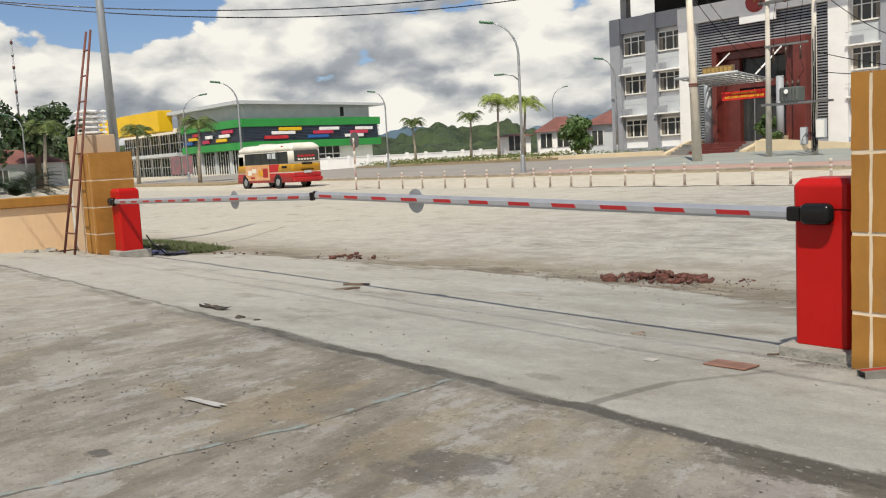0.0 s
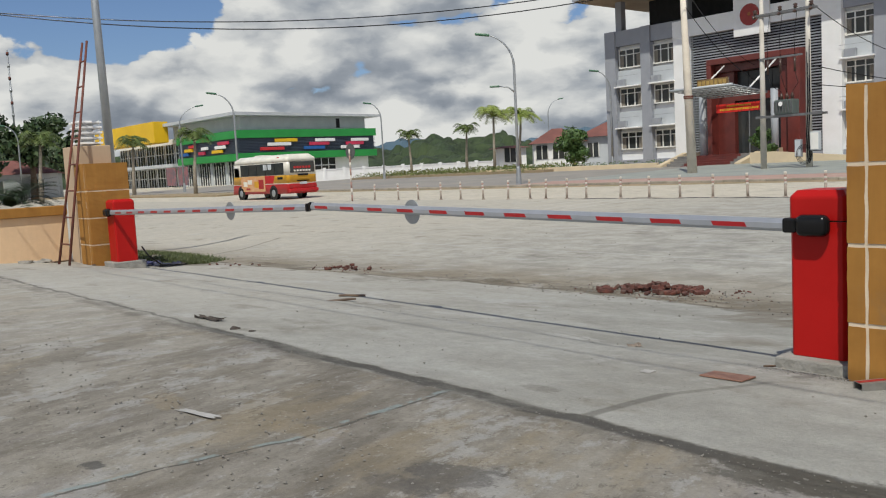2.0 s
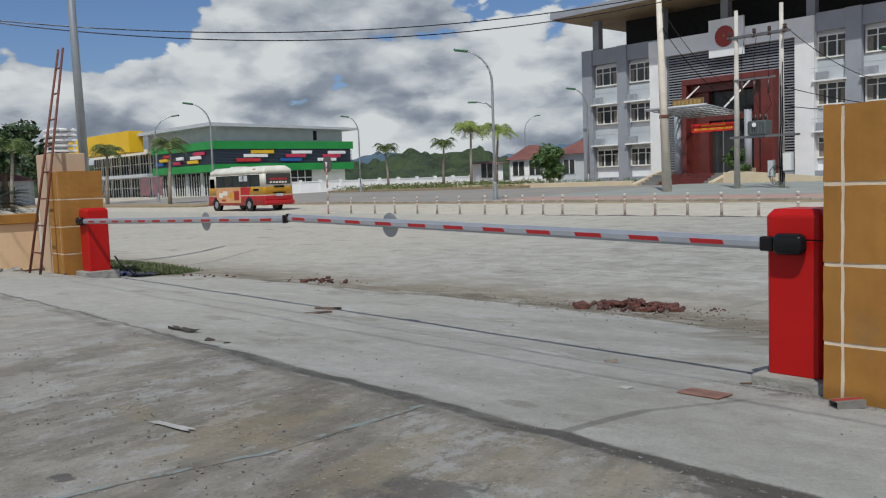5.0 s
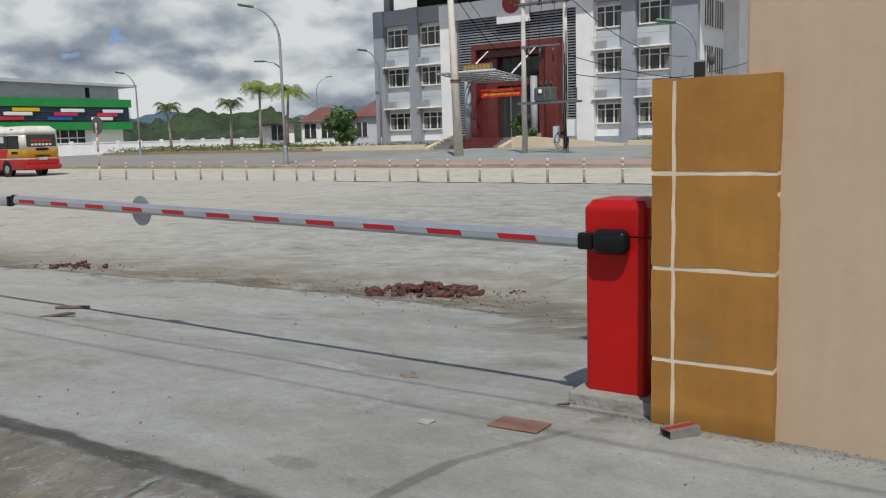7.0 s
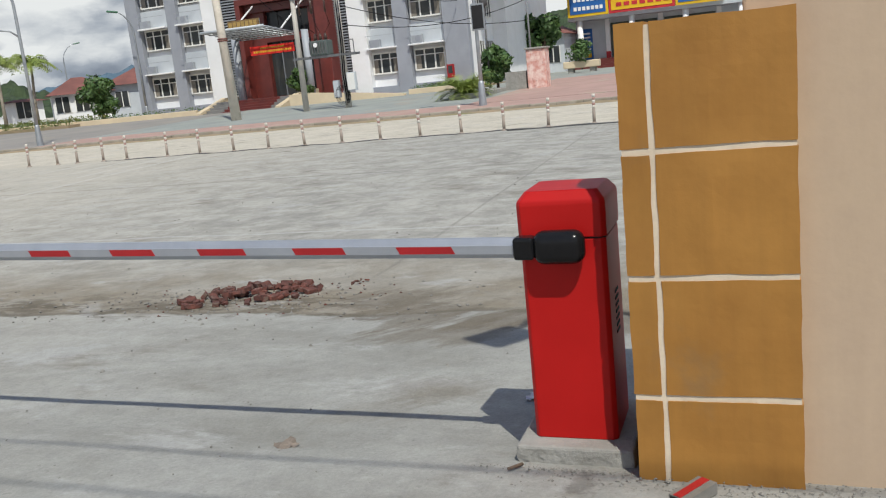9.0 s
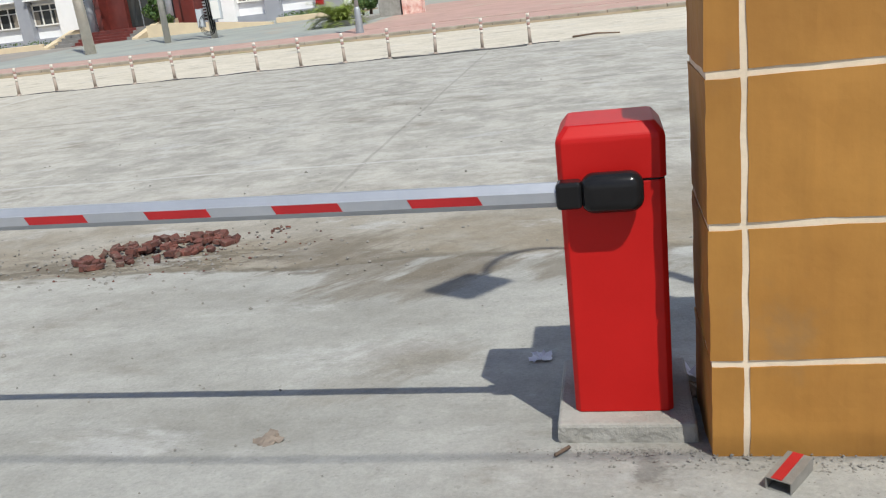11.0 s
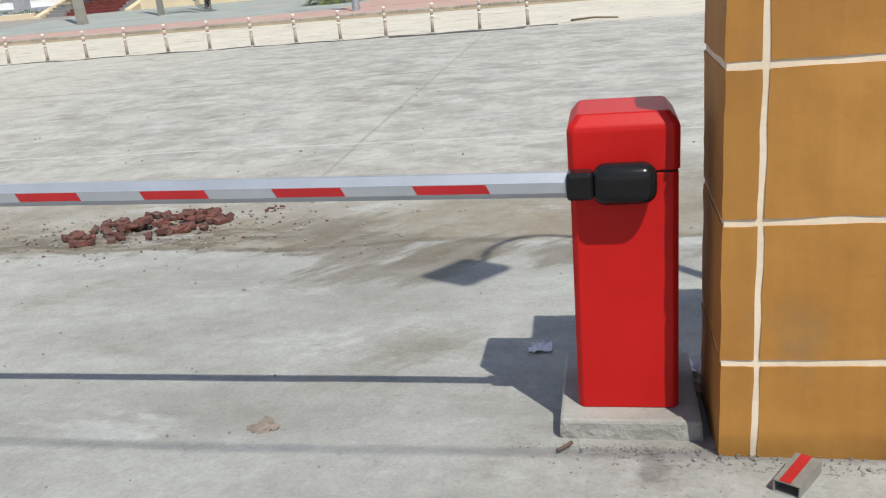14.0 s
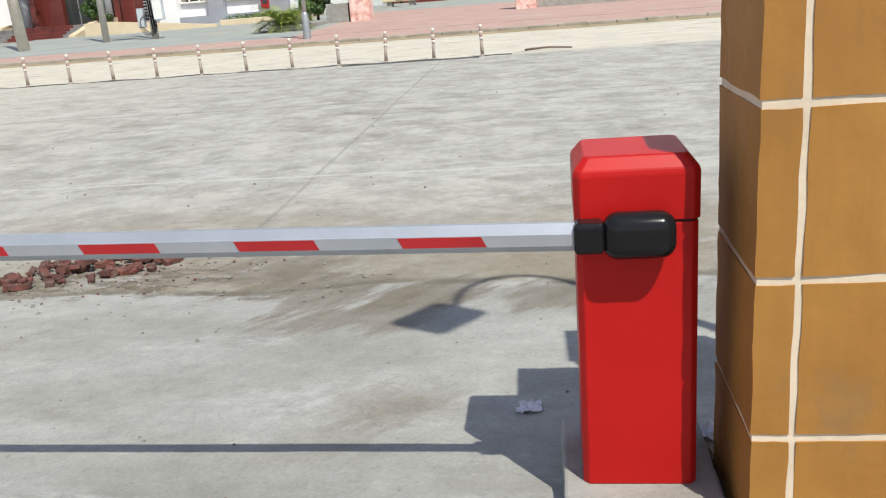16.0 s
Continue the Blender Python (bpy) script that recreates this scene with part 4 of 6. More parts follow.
def canopy():
    th = thing("entrance_canopy", (54.0, 34.0, 5.0), "steel and glass entrance canopy hung on tie rods", "canopy")
    fr = lambda a, b, r=0.06: tube([a, b], [r, r], 8)
    y0, y1, xa, xb = -2.6, 2.0, -2.2, 2.3

    def zz(x):
        return 0.68 - 0.09 * (x - xa)
    for x in np.linspace(xa, xb, 7):
        part("rafter", fr((x, y0, zz(x) - 0.06), (x, y1, zz(x) - 0.06), 0.04), M_STEEL, th)
    for y in np.linspace(y0, y1, 8):
        part("purlin", fr((xa, y, zz(xa)), (xb, y, zz(xb)), 0.05), M_SLAT, th)
    for i in range(7):
        y = y0 + i * (y1 - y0) / 7
        part("glass_panel", prism([(xa, zz(xa) + 0.07), (xb, zz(xb) + 0.07), (xb, zz(xb) + 0.085), (xa, zz(xa) + 0.085)], y + 0.04, y + 0.61, "y"), M_CANOPY_GLASS, th, "grimy tinted glass panel").visible_shadow = False
    part("gutter", fr((xa - 0.1, y0 - 0.1, zz(xa)), (xa - 0.1, y1 + 0.1, zz(xa)), 0.09), M_PANEL, th)
    for y in (-2.5, 1.5):
        part("tie_rod", fr((0.2, y, zz(0.2) + 0.09), (3.7, y, 2.55), 0.06), M_WHITE, th)
    part("sign_board", box((0.0, -1.0, 0.85), (0.10, 1.4, 1.4)), surface("gilt_letters_board", (0.30, 0.19, 0.07), (0.16, 0.10, 0.05), 4, 20, 0.6), th, "gilt sign board with unreadable letters")
    for k in range(7):
        part("letter_bar", box((-0.03, -0.85 + k * 0.32, 0.95), (-0.002, -0.63 + k * 0.32, 1.3)), surface("gilt", (0.5, 0.33, 0.1), None, 4, 20, 0.4) if k == 0 else bpy.data.materials["gilt"], th)
    for y in (-1.0, 1.3):
        part("sign_stay", box((0.10, y - 0.03, 0.5), (0.14, y + 0.03, 1.4)), M_STEEL, th)
    for y in (-3.3, 2.25):
        part("column", tube([(1.95, y, -4.3), (1.95, y, 0.42)], [0.25, 0.25], 18), M_SLAT, th, "round pale grey column")


canopy()
bn = thing("banner", (56.0, 33.4, 4.38), "red cloth banner with yellow lettering over the entrance", "banner")
part("cloth", box((-0.01, -1.75, -0.30), (0.01, 1.75, 0.30)), surface("banner_red", (0.72, 0.025, 0.018), None, 2, 20, 0.7), bn)
M_YEL = surface("banner_yellow", (0.75, 0.45, 0.03), None, 2, 20, 0.7)
for k in range(11):
    part("letter_bar", box((-0.016, -0.95 + k * 0.175, 0.08), (-0.0115, -0.95 + k * 0.175 + 0.12, 0.19)), M_YEL, bn)
for k in range(17):
    part("letter_bar", box((-0.016, -1.5 + k * 0.178, -0.17), (-0.0115, -1.5 + k * 0.178 + 0.13, -0.03)), M_YEL, bn)


# ---- poles and lamps ----
M_CONC = surface("concrete_pole", (0.74, 0.68, 0.58), (0.62, 0.56, 0.47), 1.2, 20, 0.9, bump=0.2, spots=(0.46, 0.40, 0.33))
M_POLEGREY = surface("grey_concrete_pole", (0.60, 0.57, 0.51), (0.49, 0.46, 0.41), 1.2, 20, 0.9, bump=0.2)


def utility_pole(x, y, h, label, collar=True):
    z0 = ground_z(x) + 0.13
    th = thing("utility_pole", (x, y, z0), label, "utility pole", "utility poles")
    lean = 0.035 if collar else 0.0
    part("shaft", tube([(0, -0.12 * collar - 0.2 * lean, -0.2), (0, lean * h - 0.12 * collar, h)], [0.27 if collar else 0.17, 0.12 if collar else 0.10], 14), M_CONC if collar else M_POLEGREY, th)
    if collar:
        for z in (4.05, 4.15):
            yy = lean * z - 0.12
            part("strap", tube([(0, yy, z), (0, yy, z + 0.07)], [0.26, 0.26], 14), M_RUST, th)
    return th


up = utility_pole(41.5, 27.85, 12.5, "tall weathered concrete utility pole with rusty straps")
for z in (11.6, 10.9):
    part("crossarm", box((-0.06, -1.0, z), (0.06, 1.0, z + 0.12)), M_STEEL, up)
p2 = utility_pole(44.0, 24.9, 9.6, "concrete pole carrying the transformer platform", False)
p3 = utility_pole(44.0, 22.35, 9.6, "concrete pole with cable boxes and coiled wire", False)
M_PORCELAIN = surface("brown_porcelain", (0.07, 0.035, 0.025), (0.05, 0.027, 0.02), 5, 30, 0.3, bump=0.0)
M_GALV = surface("dull_galvanised_channel", (0.20, 0.205, 0.21), (0.15, 0.155, 0.16), 3, 40, 0.6, metal=0.4, bump=0.05)
part("crossarm", box((-0.16, -2.95, 8.1), (-0.06, 0.45, 8.22)), M_GALV, p2, "long steel crossarm between both poles")
part("crossarm", box((0.16, -2.95, 8.1), (0.26, 0.45, 8.22)), M_GALV, p2)
for yy in (-2.8, -1.95, -1.1, 0.3):
    part("insulator", tube([(-0.11, yy, 8.22), (-0.11, yy, 8.3), (-0.11, yy, 8.36), (-0.11, yy, 8.44), (-0.11, yy, 8.5)], [0.04, 0.12, 0.07, 0.12, 0.04], 10), M_PORCELAIN, p2)
    part("insulator", tube([(-0.5, yy - 0.1, 8.02), (-0.35, yy - 0.08, 8.06), (-0.18, yy, 8.1)], [0.05, 0.10, 0.05], 8), M_PORCELAIN, p2)
part("fuse_arm", box((-0.16, -2.3, 5.8), (-0.08, 0.1, 5.9)), M_GALV, p2, "steel arm carrying the fuses")
for yy in (-1.95, -1.15, -0.45):
    part("fuse", tube([(-0.22, yy, 5.75), (-0.26, yy, 5.4), (-0.24, yy, 5.0)], [0.08, 0.05, 0.07], 8), M_PORCELAIN, p2, "hanging brown fuse")
    part("fuse_lead", tube([(-0.22, yy, 5.85), (-0.3, yy, 6.8), (-0.15, yy - 0.1, 8.1)], [0.014] * 3, 5), M_BLACK, p2)
    part("fuse_lead", tube([(-0.24, yy, 5.0), (-0.3, yy - 0.2, 4.4), (-0.1, yy * 0.4 - 0.95, 4.0)], [0.014] * 3, 5), M_BLACK, p2)
tf = thing("transformer", (43.9, 23.5, 3.1), "grey green pole transformer on a steel platform", "transformer")
for xx in (-0.32, 0.22):
    part("platform_beam", box((xx, -2.05, -0.12), (xx + 0.08, 1.6, 0.0)), M_GALV, tf, "steel channel of the platform")
for k in range(9):
    part("platform_slat", box((-0.24, -1.95 + k * 0.42, -0.05), (0.22, -1.85 + k * 0.42, -0.004)), M_GALV, tf)
for yy in (-2.03, -1.75):
    part("guard_post", box((-0.32, yy, 0.0), (-0.28, yy + 0.04, 0.62)), M_GALV, tf)
part("guard_rail", box((-0.32, -2.03, 0.62), (-0.28, -1.71, 0.66)), M_GALV, tf)
part("tank", box((-0.36, -0.52, 0.003), (0.36, 0.52, 0.78), 0.05, 2), surface("transformer_grey", (0.11, 0.135, 0.125), None, 1, 15, 0.5), tf)
for k in range(7):
    part("cooling_fin", box((-0.46, -0.48 + k * 0.155, 0.1), (-0.362, -0.45 + k * 0.155, 0.68)), M_GALV, tf)
for k in range(3):
    part("bushing", tube([(0, -0.32 + k * 0.3, 0.782), (0, -0.32 + k * 0.3, 0.95), (0, -0.32 + k * 0.3, 1.15)], [0.07, 0.10, 0.04], 8), M_PORCELAIN, tf)
part("gauge", tube([(-0.462, 0.1, 0.55), (-0.48, 0.1, 0.55)], [0.12, 0.12], 12), M_WHITE, tf)
pipe = thing("cable_conduit", (43.75, 22.2, 0.0), "dark bundle of cables strapped to the concrete pole", "cable")
for k, (dx, dy) in enumerate(((0, 0), (-0.05, 0.06), (0.02, 0.12), (-0.06, -0.05))):
    part("cable", tube([(dx, dy, 0.5 + 0.1 * k), (dx - 0.02, dy + 0.05, 2.0), (dx, dy - 0.03, 3.6), (dx + 0.02, dy, 5.0 + 0.6 * k)], [0.025] * 4, 6), M_BLACK, pipe)
b2 = thing("meter_box", (43.7, 22.75, 0.85), "grey cable box strapped to the pole", "cable box")
part("case", box((-0.2, -0.2, 0), (0.02, 0.15, 0.9), 0.02), M_SLAT, b2)
part("door", box((-0.22, -0.16, 0.05), (-0.202, 0.11, 0.85)), M_PANEL, b2)
bx = thing("meter_box", (43.7, 21.8, 1.15), "pale grey cable box strapped to the pole", "cable box")
part("case", box((-0.25, -0.24, 0), (0.02, 0.24, 0.95), 0.02), M_PANEL, bx)
part("door", box((-0.27, -0.2, 0.05), (-0.252, 0.2, 0.9)), M_FRAME, bx)
coil = bmesh.new()
for k in range(4):
    add_tube(coil, [(43.55 - 0.03 * k, 22.35 + (0.28 + 0.05 * k) * math.cos(a), 0.95 + (0.34 + 0.06 * k) * math.sin(a)) for a in np.linspace(0, 2 * math.pi, 20)], 0.015, 5, False)
single("cable_coil", coil, M_BLACK, "coil of black cable hanging on the concrete pole", "cable")
M_SIGNBACK = surface("dull_sign_back", (0.09, 0.09, 0.09), None, 3, 20, 0.6)
M_LAMPHEAD = surface("green_lamp_head", (0.05, 0.16, 0.09), (0.04, 0.12, 0.07), 3, 20, 0.4)


def street_lamp(x, y, z, h, dx, dy, label, second=None, r=0.085):
    """Tapered pole that bends over to a lamp head; (dx, dy) is the reach of the arm."""
    th = thing("street_lamp", (x, y, z), label, "street lamp", "street lamps")
    L = math.hypot(dx, dy)
    ux, uy = dx / L, dy / L
    pts = [(0, 0, -0.2), (0, 0, h * 0.5), (0, 0, h * 0.78)]
    for k in range(1, 8):
        a = k / 7 * math.pi * 0.42
        pts.append((ux * L * (1 - math.cos(a)) * 1.15, uy * L * (1 - math.cos(a)) * 1.15, h * 0.78 + h * 0.22 * math.sin(a)))
    n = len(pts)
    part("pole", tube(pts, [r - (r - 0.035) * (i / (n - 1)) ** 0.8 for i in range(n)], 10), M_STEEL, th)
    part("base", tube([(0, 0, -0.2), (0, 0, 0.0), (0, 0, 0.9), (0, 0, 1.0)], [r * 2.1, r * 2.0, r * 1.35, r * 1.05], 12), M_STEEL, th)
    e = Vector(pts[-1])
    hd = bmesh.new()
    add_box(hd, (-0.08, -0.15, -0.07), (0.72, 0.15, 0.07), 0.05, 2)
    hd.transform(Matrix.Translation(e) @ Matrix.Rotation(math.atan2(uy, ux), 4, "Z") @ Matrix.Rotation(radians(-8), 4, "Y"))
    part("lamp_head", hd, M_LAMPHEAD, th, "green lamp head")
    if second:
        h2, l2 = second
        pts = [(0, 0, h2 * 0.93), (ux * l2 * 0.4, uy * l2 * 0.4, h2 * 0.985), (ux * l2, uy * l2, h2)]
        part("second_arm", tube(pts, [0.05, 0.04, 0.035], 8), M_STEEL, th)
        hd = box((-0.05, -0.13, -0.05), (0.5, 0.13, 0.05), 0.04, 2)
        hd.transform(Matrix.Translation(pts[-1]) @ Matrix.Rotation(math.atan2(uy, ux), 4, "Z"))
        part("second_head", hd, M_LAMPHEAD, th)
    return th


street_lamp(35.0, 34.7, ground_z(35) + 0.12, 8.4, -1.1, 1.15, "tall double street lamp with tapered steel pole", (5.5, 0.9))
street_lamp(32.2, 62.7, 0.0, 7.9, -1.3, 0.7, "street lamp beside the road")
street_lamp(36.6, 82.8, 0.0, 8.6, 1.8, -0.8, "street lamp near the market building")
street_lamp(50.9, 68.6, 0.2, 7.6, -0.9, 0.65, "street lamp before the white boundary wall")
street_lamp(88.8, 81.3, 0.4, 9.3, 1.2, -1.2, "distant street lamp beyond the gate house")
street_lamp(57.6, 45.9, 0.4, 8.1, -0.8, 0.8, "street lamp at the corner of the office building")
lampR = street_lamp(35.6, 12.42, 0.1, 5.55, -0.5, 0.95, "street lamp with a small framed board before the planter")
bd = part("notice_board", box((-0.18, -0.42, 2.95), (-0.12, 0.12, 3.98), 0.01), M_STEEL, lampR, "dark framed notice board")
part("board_face", box((-0.20, -0.37, 3.02), (-0.181, 0.07, 3.91)), M_DARK, bd)
gl = thing("garden_lamp", (47.0, 15.35, 0.3), "slim dark garden lamp post in the planter", "lamp post")
part("post", tube([(0, 0, -0.2), (0, 0, 4.4)], [0.06, 0.045], 10), M_SIGNBACK, gl)
part("head", tube([(0, 0, 4.4), (0, 0, 4.55), (0, 0, 4.9), (0, 0, 5.0)], [0.06, 0.2, 0.24, 0.08], 12), M_SIGNBACK, gl)
street_lamp(24.0, 92.0, 0.0, 7.5, -1.2, 0.4, "street lamp by the trees")
fp = thing("flag_pole", (49.0, 13.5, 0.3), "thin pale metal pole behind the pink stone pillar", "pole")
part("shaft", tube([(0, 0, -0.2), (0, 0, 9.0)], [0.06, 0.04], 10), M_STEEL, fp)
part("foot", tube([(0, 0, -0.2), (0, 0, 0.12)], [0.14, 0.12], 12), M_PLINTH, fp)


# ---- lane posts ----
M_POSTW = surface("white_post", (0.66, 0.62, 0.56), (0.58, 0.52, 0.45), 6, 40, 0.6, bump=0.05)
M_POSTR = surface("red_post_band", (0.40, 0.24, 0.20), (0.34, 0.21, 0.18), 6, 40, 0.5, bump=0.05)
M_POSTB = surface("grimy_post_base", (0.36, 0.30, 0.25), (0.28, 0.23, 0.19), 5, 40, 0.7, bump=0.05)


def lane_post():
    th = thing("lane_post", (0, 0, 0), "thin grey and white striped lane post on the concrete", "bollard", "lane posts")
    part("stem", tube([(0, 0, 0), (0, 0, 0.40)], [0.045, 0.04], 10), M_POSTB, th)
    part("foot", tube([(0, 0, -0.02), (0, 0, 0.02), (0, 0, 0.045)], [0.09, 0.08, 0.05], 10), M_POSTB, th)
    for k, (a, b) in enumerate(((0.40, 0.48), (0.48, 0.55), (0.55, 0.62), (0.62, 0.69), (0.69, 0.78))):
        part("band", tube([(0, 0, a), (0, 0, b)], [0.043, 0.043], 10), (M_POSTW, M_POSTR)[k % 2], th)
    return th


post = lane_post()
POST_Y = [4.95 + 1.24 * k for k in range(13)] + [21.41, 22.36, 23.44, 24.27, 25.51, 26.99, 28.42, 29.74, 31.33, 32.82, 34.73]
rp = random.Random(8)
for i, y in enumerate(POST_Y):
    m = pose(24.95, y, ground_z(24.95), rp.uniform(-2, 2), rp.uniform(-2, 2), rp.uniform(0, 90))
    if i == 0:
        post.matrix_basis = m
    else:
        copy_thing(post, m)
pts = [(24.85 + 0.06 * math.sin(y * 1.7), y, ground_z(24.9) + 0.01 + 0.012 * math.sin(y * 3.1)) for y in np.arange(4.2, 22.5, 0.4)]
single("loose_rope", tube(pts, 0.014, 6), M_SIGNBACK, "dark rope lying along the feet of the lane posts", "rope")
pts = [(24.55 + 0.05 * math.sin(y * 1.1), y, ground_z(24.6) + 0.02) for y in np.arange(5.0, 9.0, 0.5)]
single("loose_rope", tube(pts, 0.014, 6), M_SIGNBACK, "short dark rope lying beside the lane posts", "rope")

sg = thing("road_sign", (24.5, 36.0, ground_z(24.5)), "back of an octagonal road sign on a red and white pole", "road sign")
for k in range(8):
    part("pole_band", tube([(0, 0, k * 0.32), (0, 0, k * 0.32 + 0.32)], [0.045, 0.045], 10), (M_POSTR, M_POSTW)[k % 2], sg)
plate = tube([(0.05, 0, 2.45), (0.062, 0, 2.45)], [0.42, 0.42], 8)
part("plate", plate, M_SIGNBACK, sg, "grey sheet-metal back of the sign")


# ---- market building ----
M_GREEN = surface("green_cladding", (0.025, 0.30, 0.06), (0.02, 0.25, 0.05), 0.5, 8, 0.45, bump=0.0)
M_NAVY = surface("navy_louvre", (0.030, 0.045, 0.075), (0.05, 0.07, 0.10), 0.6, 8, 0.4, bump=0.0)
M_NAVYRAIL = surface("navy_rail", (0.07, 0.10, 0.15), None, 0.6, 8, 0.4, bump=0.0)
M_YELLOW = surface("yellow_cladding", (0.80, 0.50, 0.015), (0.72, 0.44, 0.012), 0.3, 8, 0.5, bump=0.0)
BLOCK = {"y": M_YELLOW, "w": M_WHITE, "p": surface("pink_block", (0.62, 0.04, 0.10), None, 1, 8, 0.5), "r": surface("red_block", (0.60, 0.03, 0.04), None, 1, 8, 0.5),
         "b": surface("blue_block", (0.02, 0.13, 0.42), None, 1, 8, 0.5)}


def market():
    x0, y0 = 53.3, 103.0
    x1, y1 = 75.5, 122.0
    th = thing("market_building", (0, 0, 0), "market hall with green bands and coloured blocks", "building")
    part("wall", box((x0 + 1.2, y0 + 1.2, -0.5), (x1 - 0.8, y1, 6.8)), M_WHITE, th)
    part("green_band", box((x0, y0, 6.35), (x1, y1, 7.4), 0.02), M_GREEN, th, "green upper band")
    part("green_band", box((x0, y0, 3.45), (x1, y1, 4.4), 0.02), M_GREEN, th, "green lower band")
    part("louvre_panel", box((x0 + 0.3, y0 + 0.3, 4.401), (x1 - 0.3, y1, 6.349)), M_NAVY, th)
    for k in range(9):
        z = 4.5 + k * 0.2
        part("louvre_rail", box((x0 + 0.15, y0 + 0.15, z), (x1 - 0.15, y1, z + 0.06)), M_NAVYRAIL, th)
    # coloured blocks: on the face along x and on the face along y
    for c, a, w, r in (("y", 0.245, 0.155, 5.75), ("w", 0.195, 0.16, 5.25), ("r", 0.145, 0.16, 4.68), ("w", 0.53, 0.145, 5.68), ("p", 0.485, 0.145, 5.2), ("b", 0.445, 0.15, 4.66),
                       ("w", 0.80, 0.135, 5.62), ("p", 0.76, 0.135, 5.14), ("w", 0.72, 0.14, 4.64)):
        L = x1 - x0
        part("colour_block", box((x0 + a * L, y0 - 0.1, r), (x0 + (a + w) * L, y0 + 0.14, r + 0.42), 0.03), BLOCK[c], th)
    for c, a, w, r in (("p", 0.14, 0.16, 5.7), ("w", 0.19, 0.16, 5.2), ("y", 0.24, 0.16, 4.66), ("w", 0.47, 0.10, 5.25), ("p", 0.52, 0.10, 4.64), ("r", 0.68, 0.10, 5.7), ("y", 0.72, 0.14, 5.2), ("b", 0.80, 0.14, 4.66)):
        L = y1 - y0
        part("colour_block", box((x0 - 0.1, y0 + a * L, r), (x0 + 0.14, y0 + (a + w) * L, r + 0.42), 0.03), BLOCK[c], th)
    # upper storey and roof
    part("upper_wall", box((x0 + 1.0, y0 + 1.0, 7.0), (x1 - 1.2, y1 + 3, 9.3)), M_PANEL, th, "pale grey upper storey")
    part("roof", prism([(x0 - 0.6, 9.75), (x1 + 0.8, 9.35), (x1 + 0.8, 9.05), (x0 - 0.6, 9.3)], y0 - 0.4, y1 + 5, "y"), M_PANEL, th)
    part("upper_opening", box((x1 - 6.2, y0 + 0.96, 7.6), (x1 - 5.6, y0 + 0.999, 8.9)), M_DARK, th)
    # glazed ground floor
    for a, b in ((x0 + 1.4, x0 + 8.6), (x0 + 9.6, x1 - 6.6)):
        g = part("glazing", box((a, y0 + 1.12, 0.1), (b, y0 + 1.195, 3.4)), M_GLASS, th)
        n = int((b - a) / 1.2)
        for k in range(n + 1):
            part("mullion", box((a + k * (b - a) / n - 0.05, y0 + 1.04, 0.1), (a + k * (b - a) / n + 0.05, y0 + 1.119, 3.4)), M_WHITE, g)
        part("transom", box((a, y0 + 1.03, 2.35), (b, y0 + 1.119, 2.47)), M_WHITE, g)
    for k in range(4):
        a = y0 + 1.5 + k * 4.5
        g = part("glazing", box((x0 + 1.12, a, 0.1), (x0 + 1.195, a + 3.7, 3.4)), M_GLASS, th)
        for q in range(6):
            part("mullion", box((x0 + 1.04, a + q * 0.74 - 0.04, 0.1), (x0 + 1.119, a + q * 0.74 + 0.04, 3.0 if q % 2 else 3.4)), M_WHITE, g)
        part("pier", box((x0 + 0.9, a + 3.72, -0.3), (x0 + 1.19, a + 4.48, 3.44)), M_PANEL, th)
    # yellow wing
    y2, y3 = 123.0, 150.0
    wing = thing("market_wing", (0, 0, 0), "yellow topped wing of the market hall with tall windows", "building")
    part("wall", box((x0 + 2, y2, -0.5), (x0 + 18, y3, 7.6)), M_WHITE, wing)
    part("yellow_fascia", box((x0 - 2.0, y2 + 2.0, 7.0), (x0 + 0.2, y3, 10.1), 0.03), M_YELLOW, wing, "bright yellow fascia")
    part("upper_slab", box((x0 - 0.4, y2, 3.3), (x0 + 2, y3, 3.8)), M_PANEL, wing)
    for k in range(7):
        a = y2 + 0.5 + k * 3.8
        for z0, z1 in ((0.2, 3.2), (3.9, 6.8)):
            g = part("glazing", box((x0 + 1.9, a, z0), (x0 + 1.998, a + 3.1, z1)), M_GLASS, wing)
            for q in range(4):
                part("mullion", box((x0 + 1.82, a + q * 1.03 - 0.04, z0), (x0 + 1.899, a + q * 1.03 + 0.04, z1)), M_WHITE, g)
            part("transom", box((x0 + 1.81, a, (z0 + z1) / 2), (x0 + 1.899, a + 3.1, (z0 + z1) / 2 + 0.1)), M_WHITE, g)
    # hoardings before the hall
    for k, (yy, c) in enumerate(((113.5, "b"), (117.5, "r"))):
        hb = thing("hoarding", (50.2, yy, 0.1), "faded printed hoarding before the market hall", "hoarding", "hoardings")
        part("sheet", box((-0.02, -1.6, 0.5), (0.02, 1.6, 3.0)), surface("hoarding_print", (0.13, 0.12, 0.14), (0.34, 0.13, 0.14), 1.6, 6, 0.7), hb)
        for q in (-1.5, 1.5):
            part("leg", box((-0.04, q - 0.04, -0.1), (0.04, q + 0.04, 0.5)), M_STEEL, hb)
    for px, py in ((50.5, 85.0), (50.2, 96.0)):
        single("gate_post", box((px - 0.6, py - 0.6, -0.2), (px + 0.6, py + 0.6, 2.3), 0.03), M_BEIGE, "beige square gate post at the market entrance", "gate post", "market gate posts")


market()


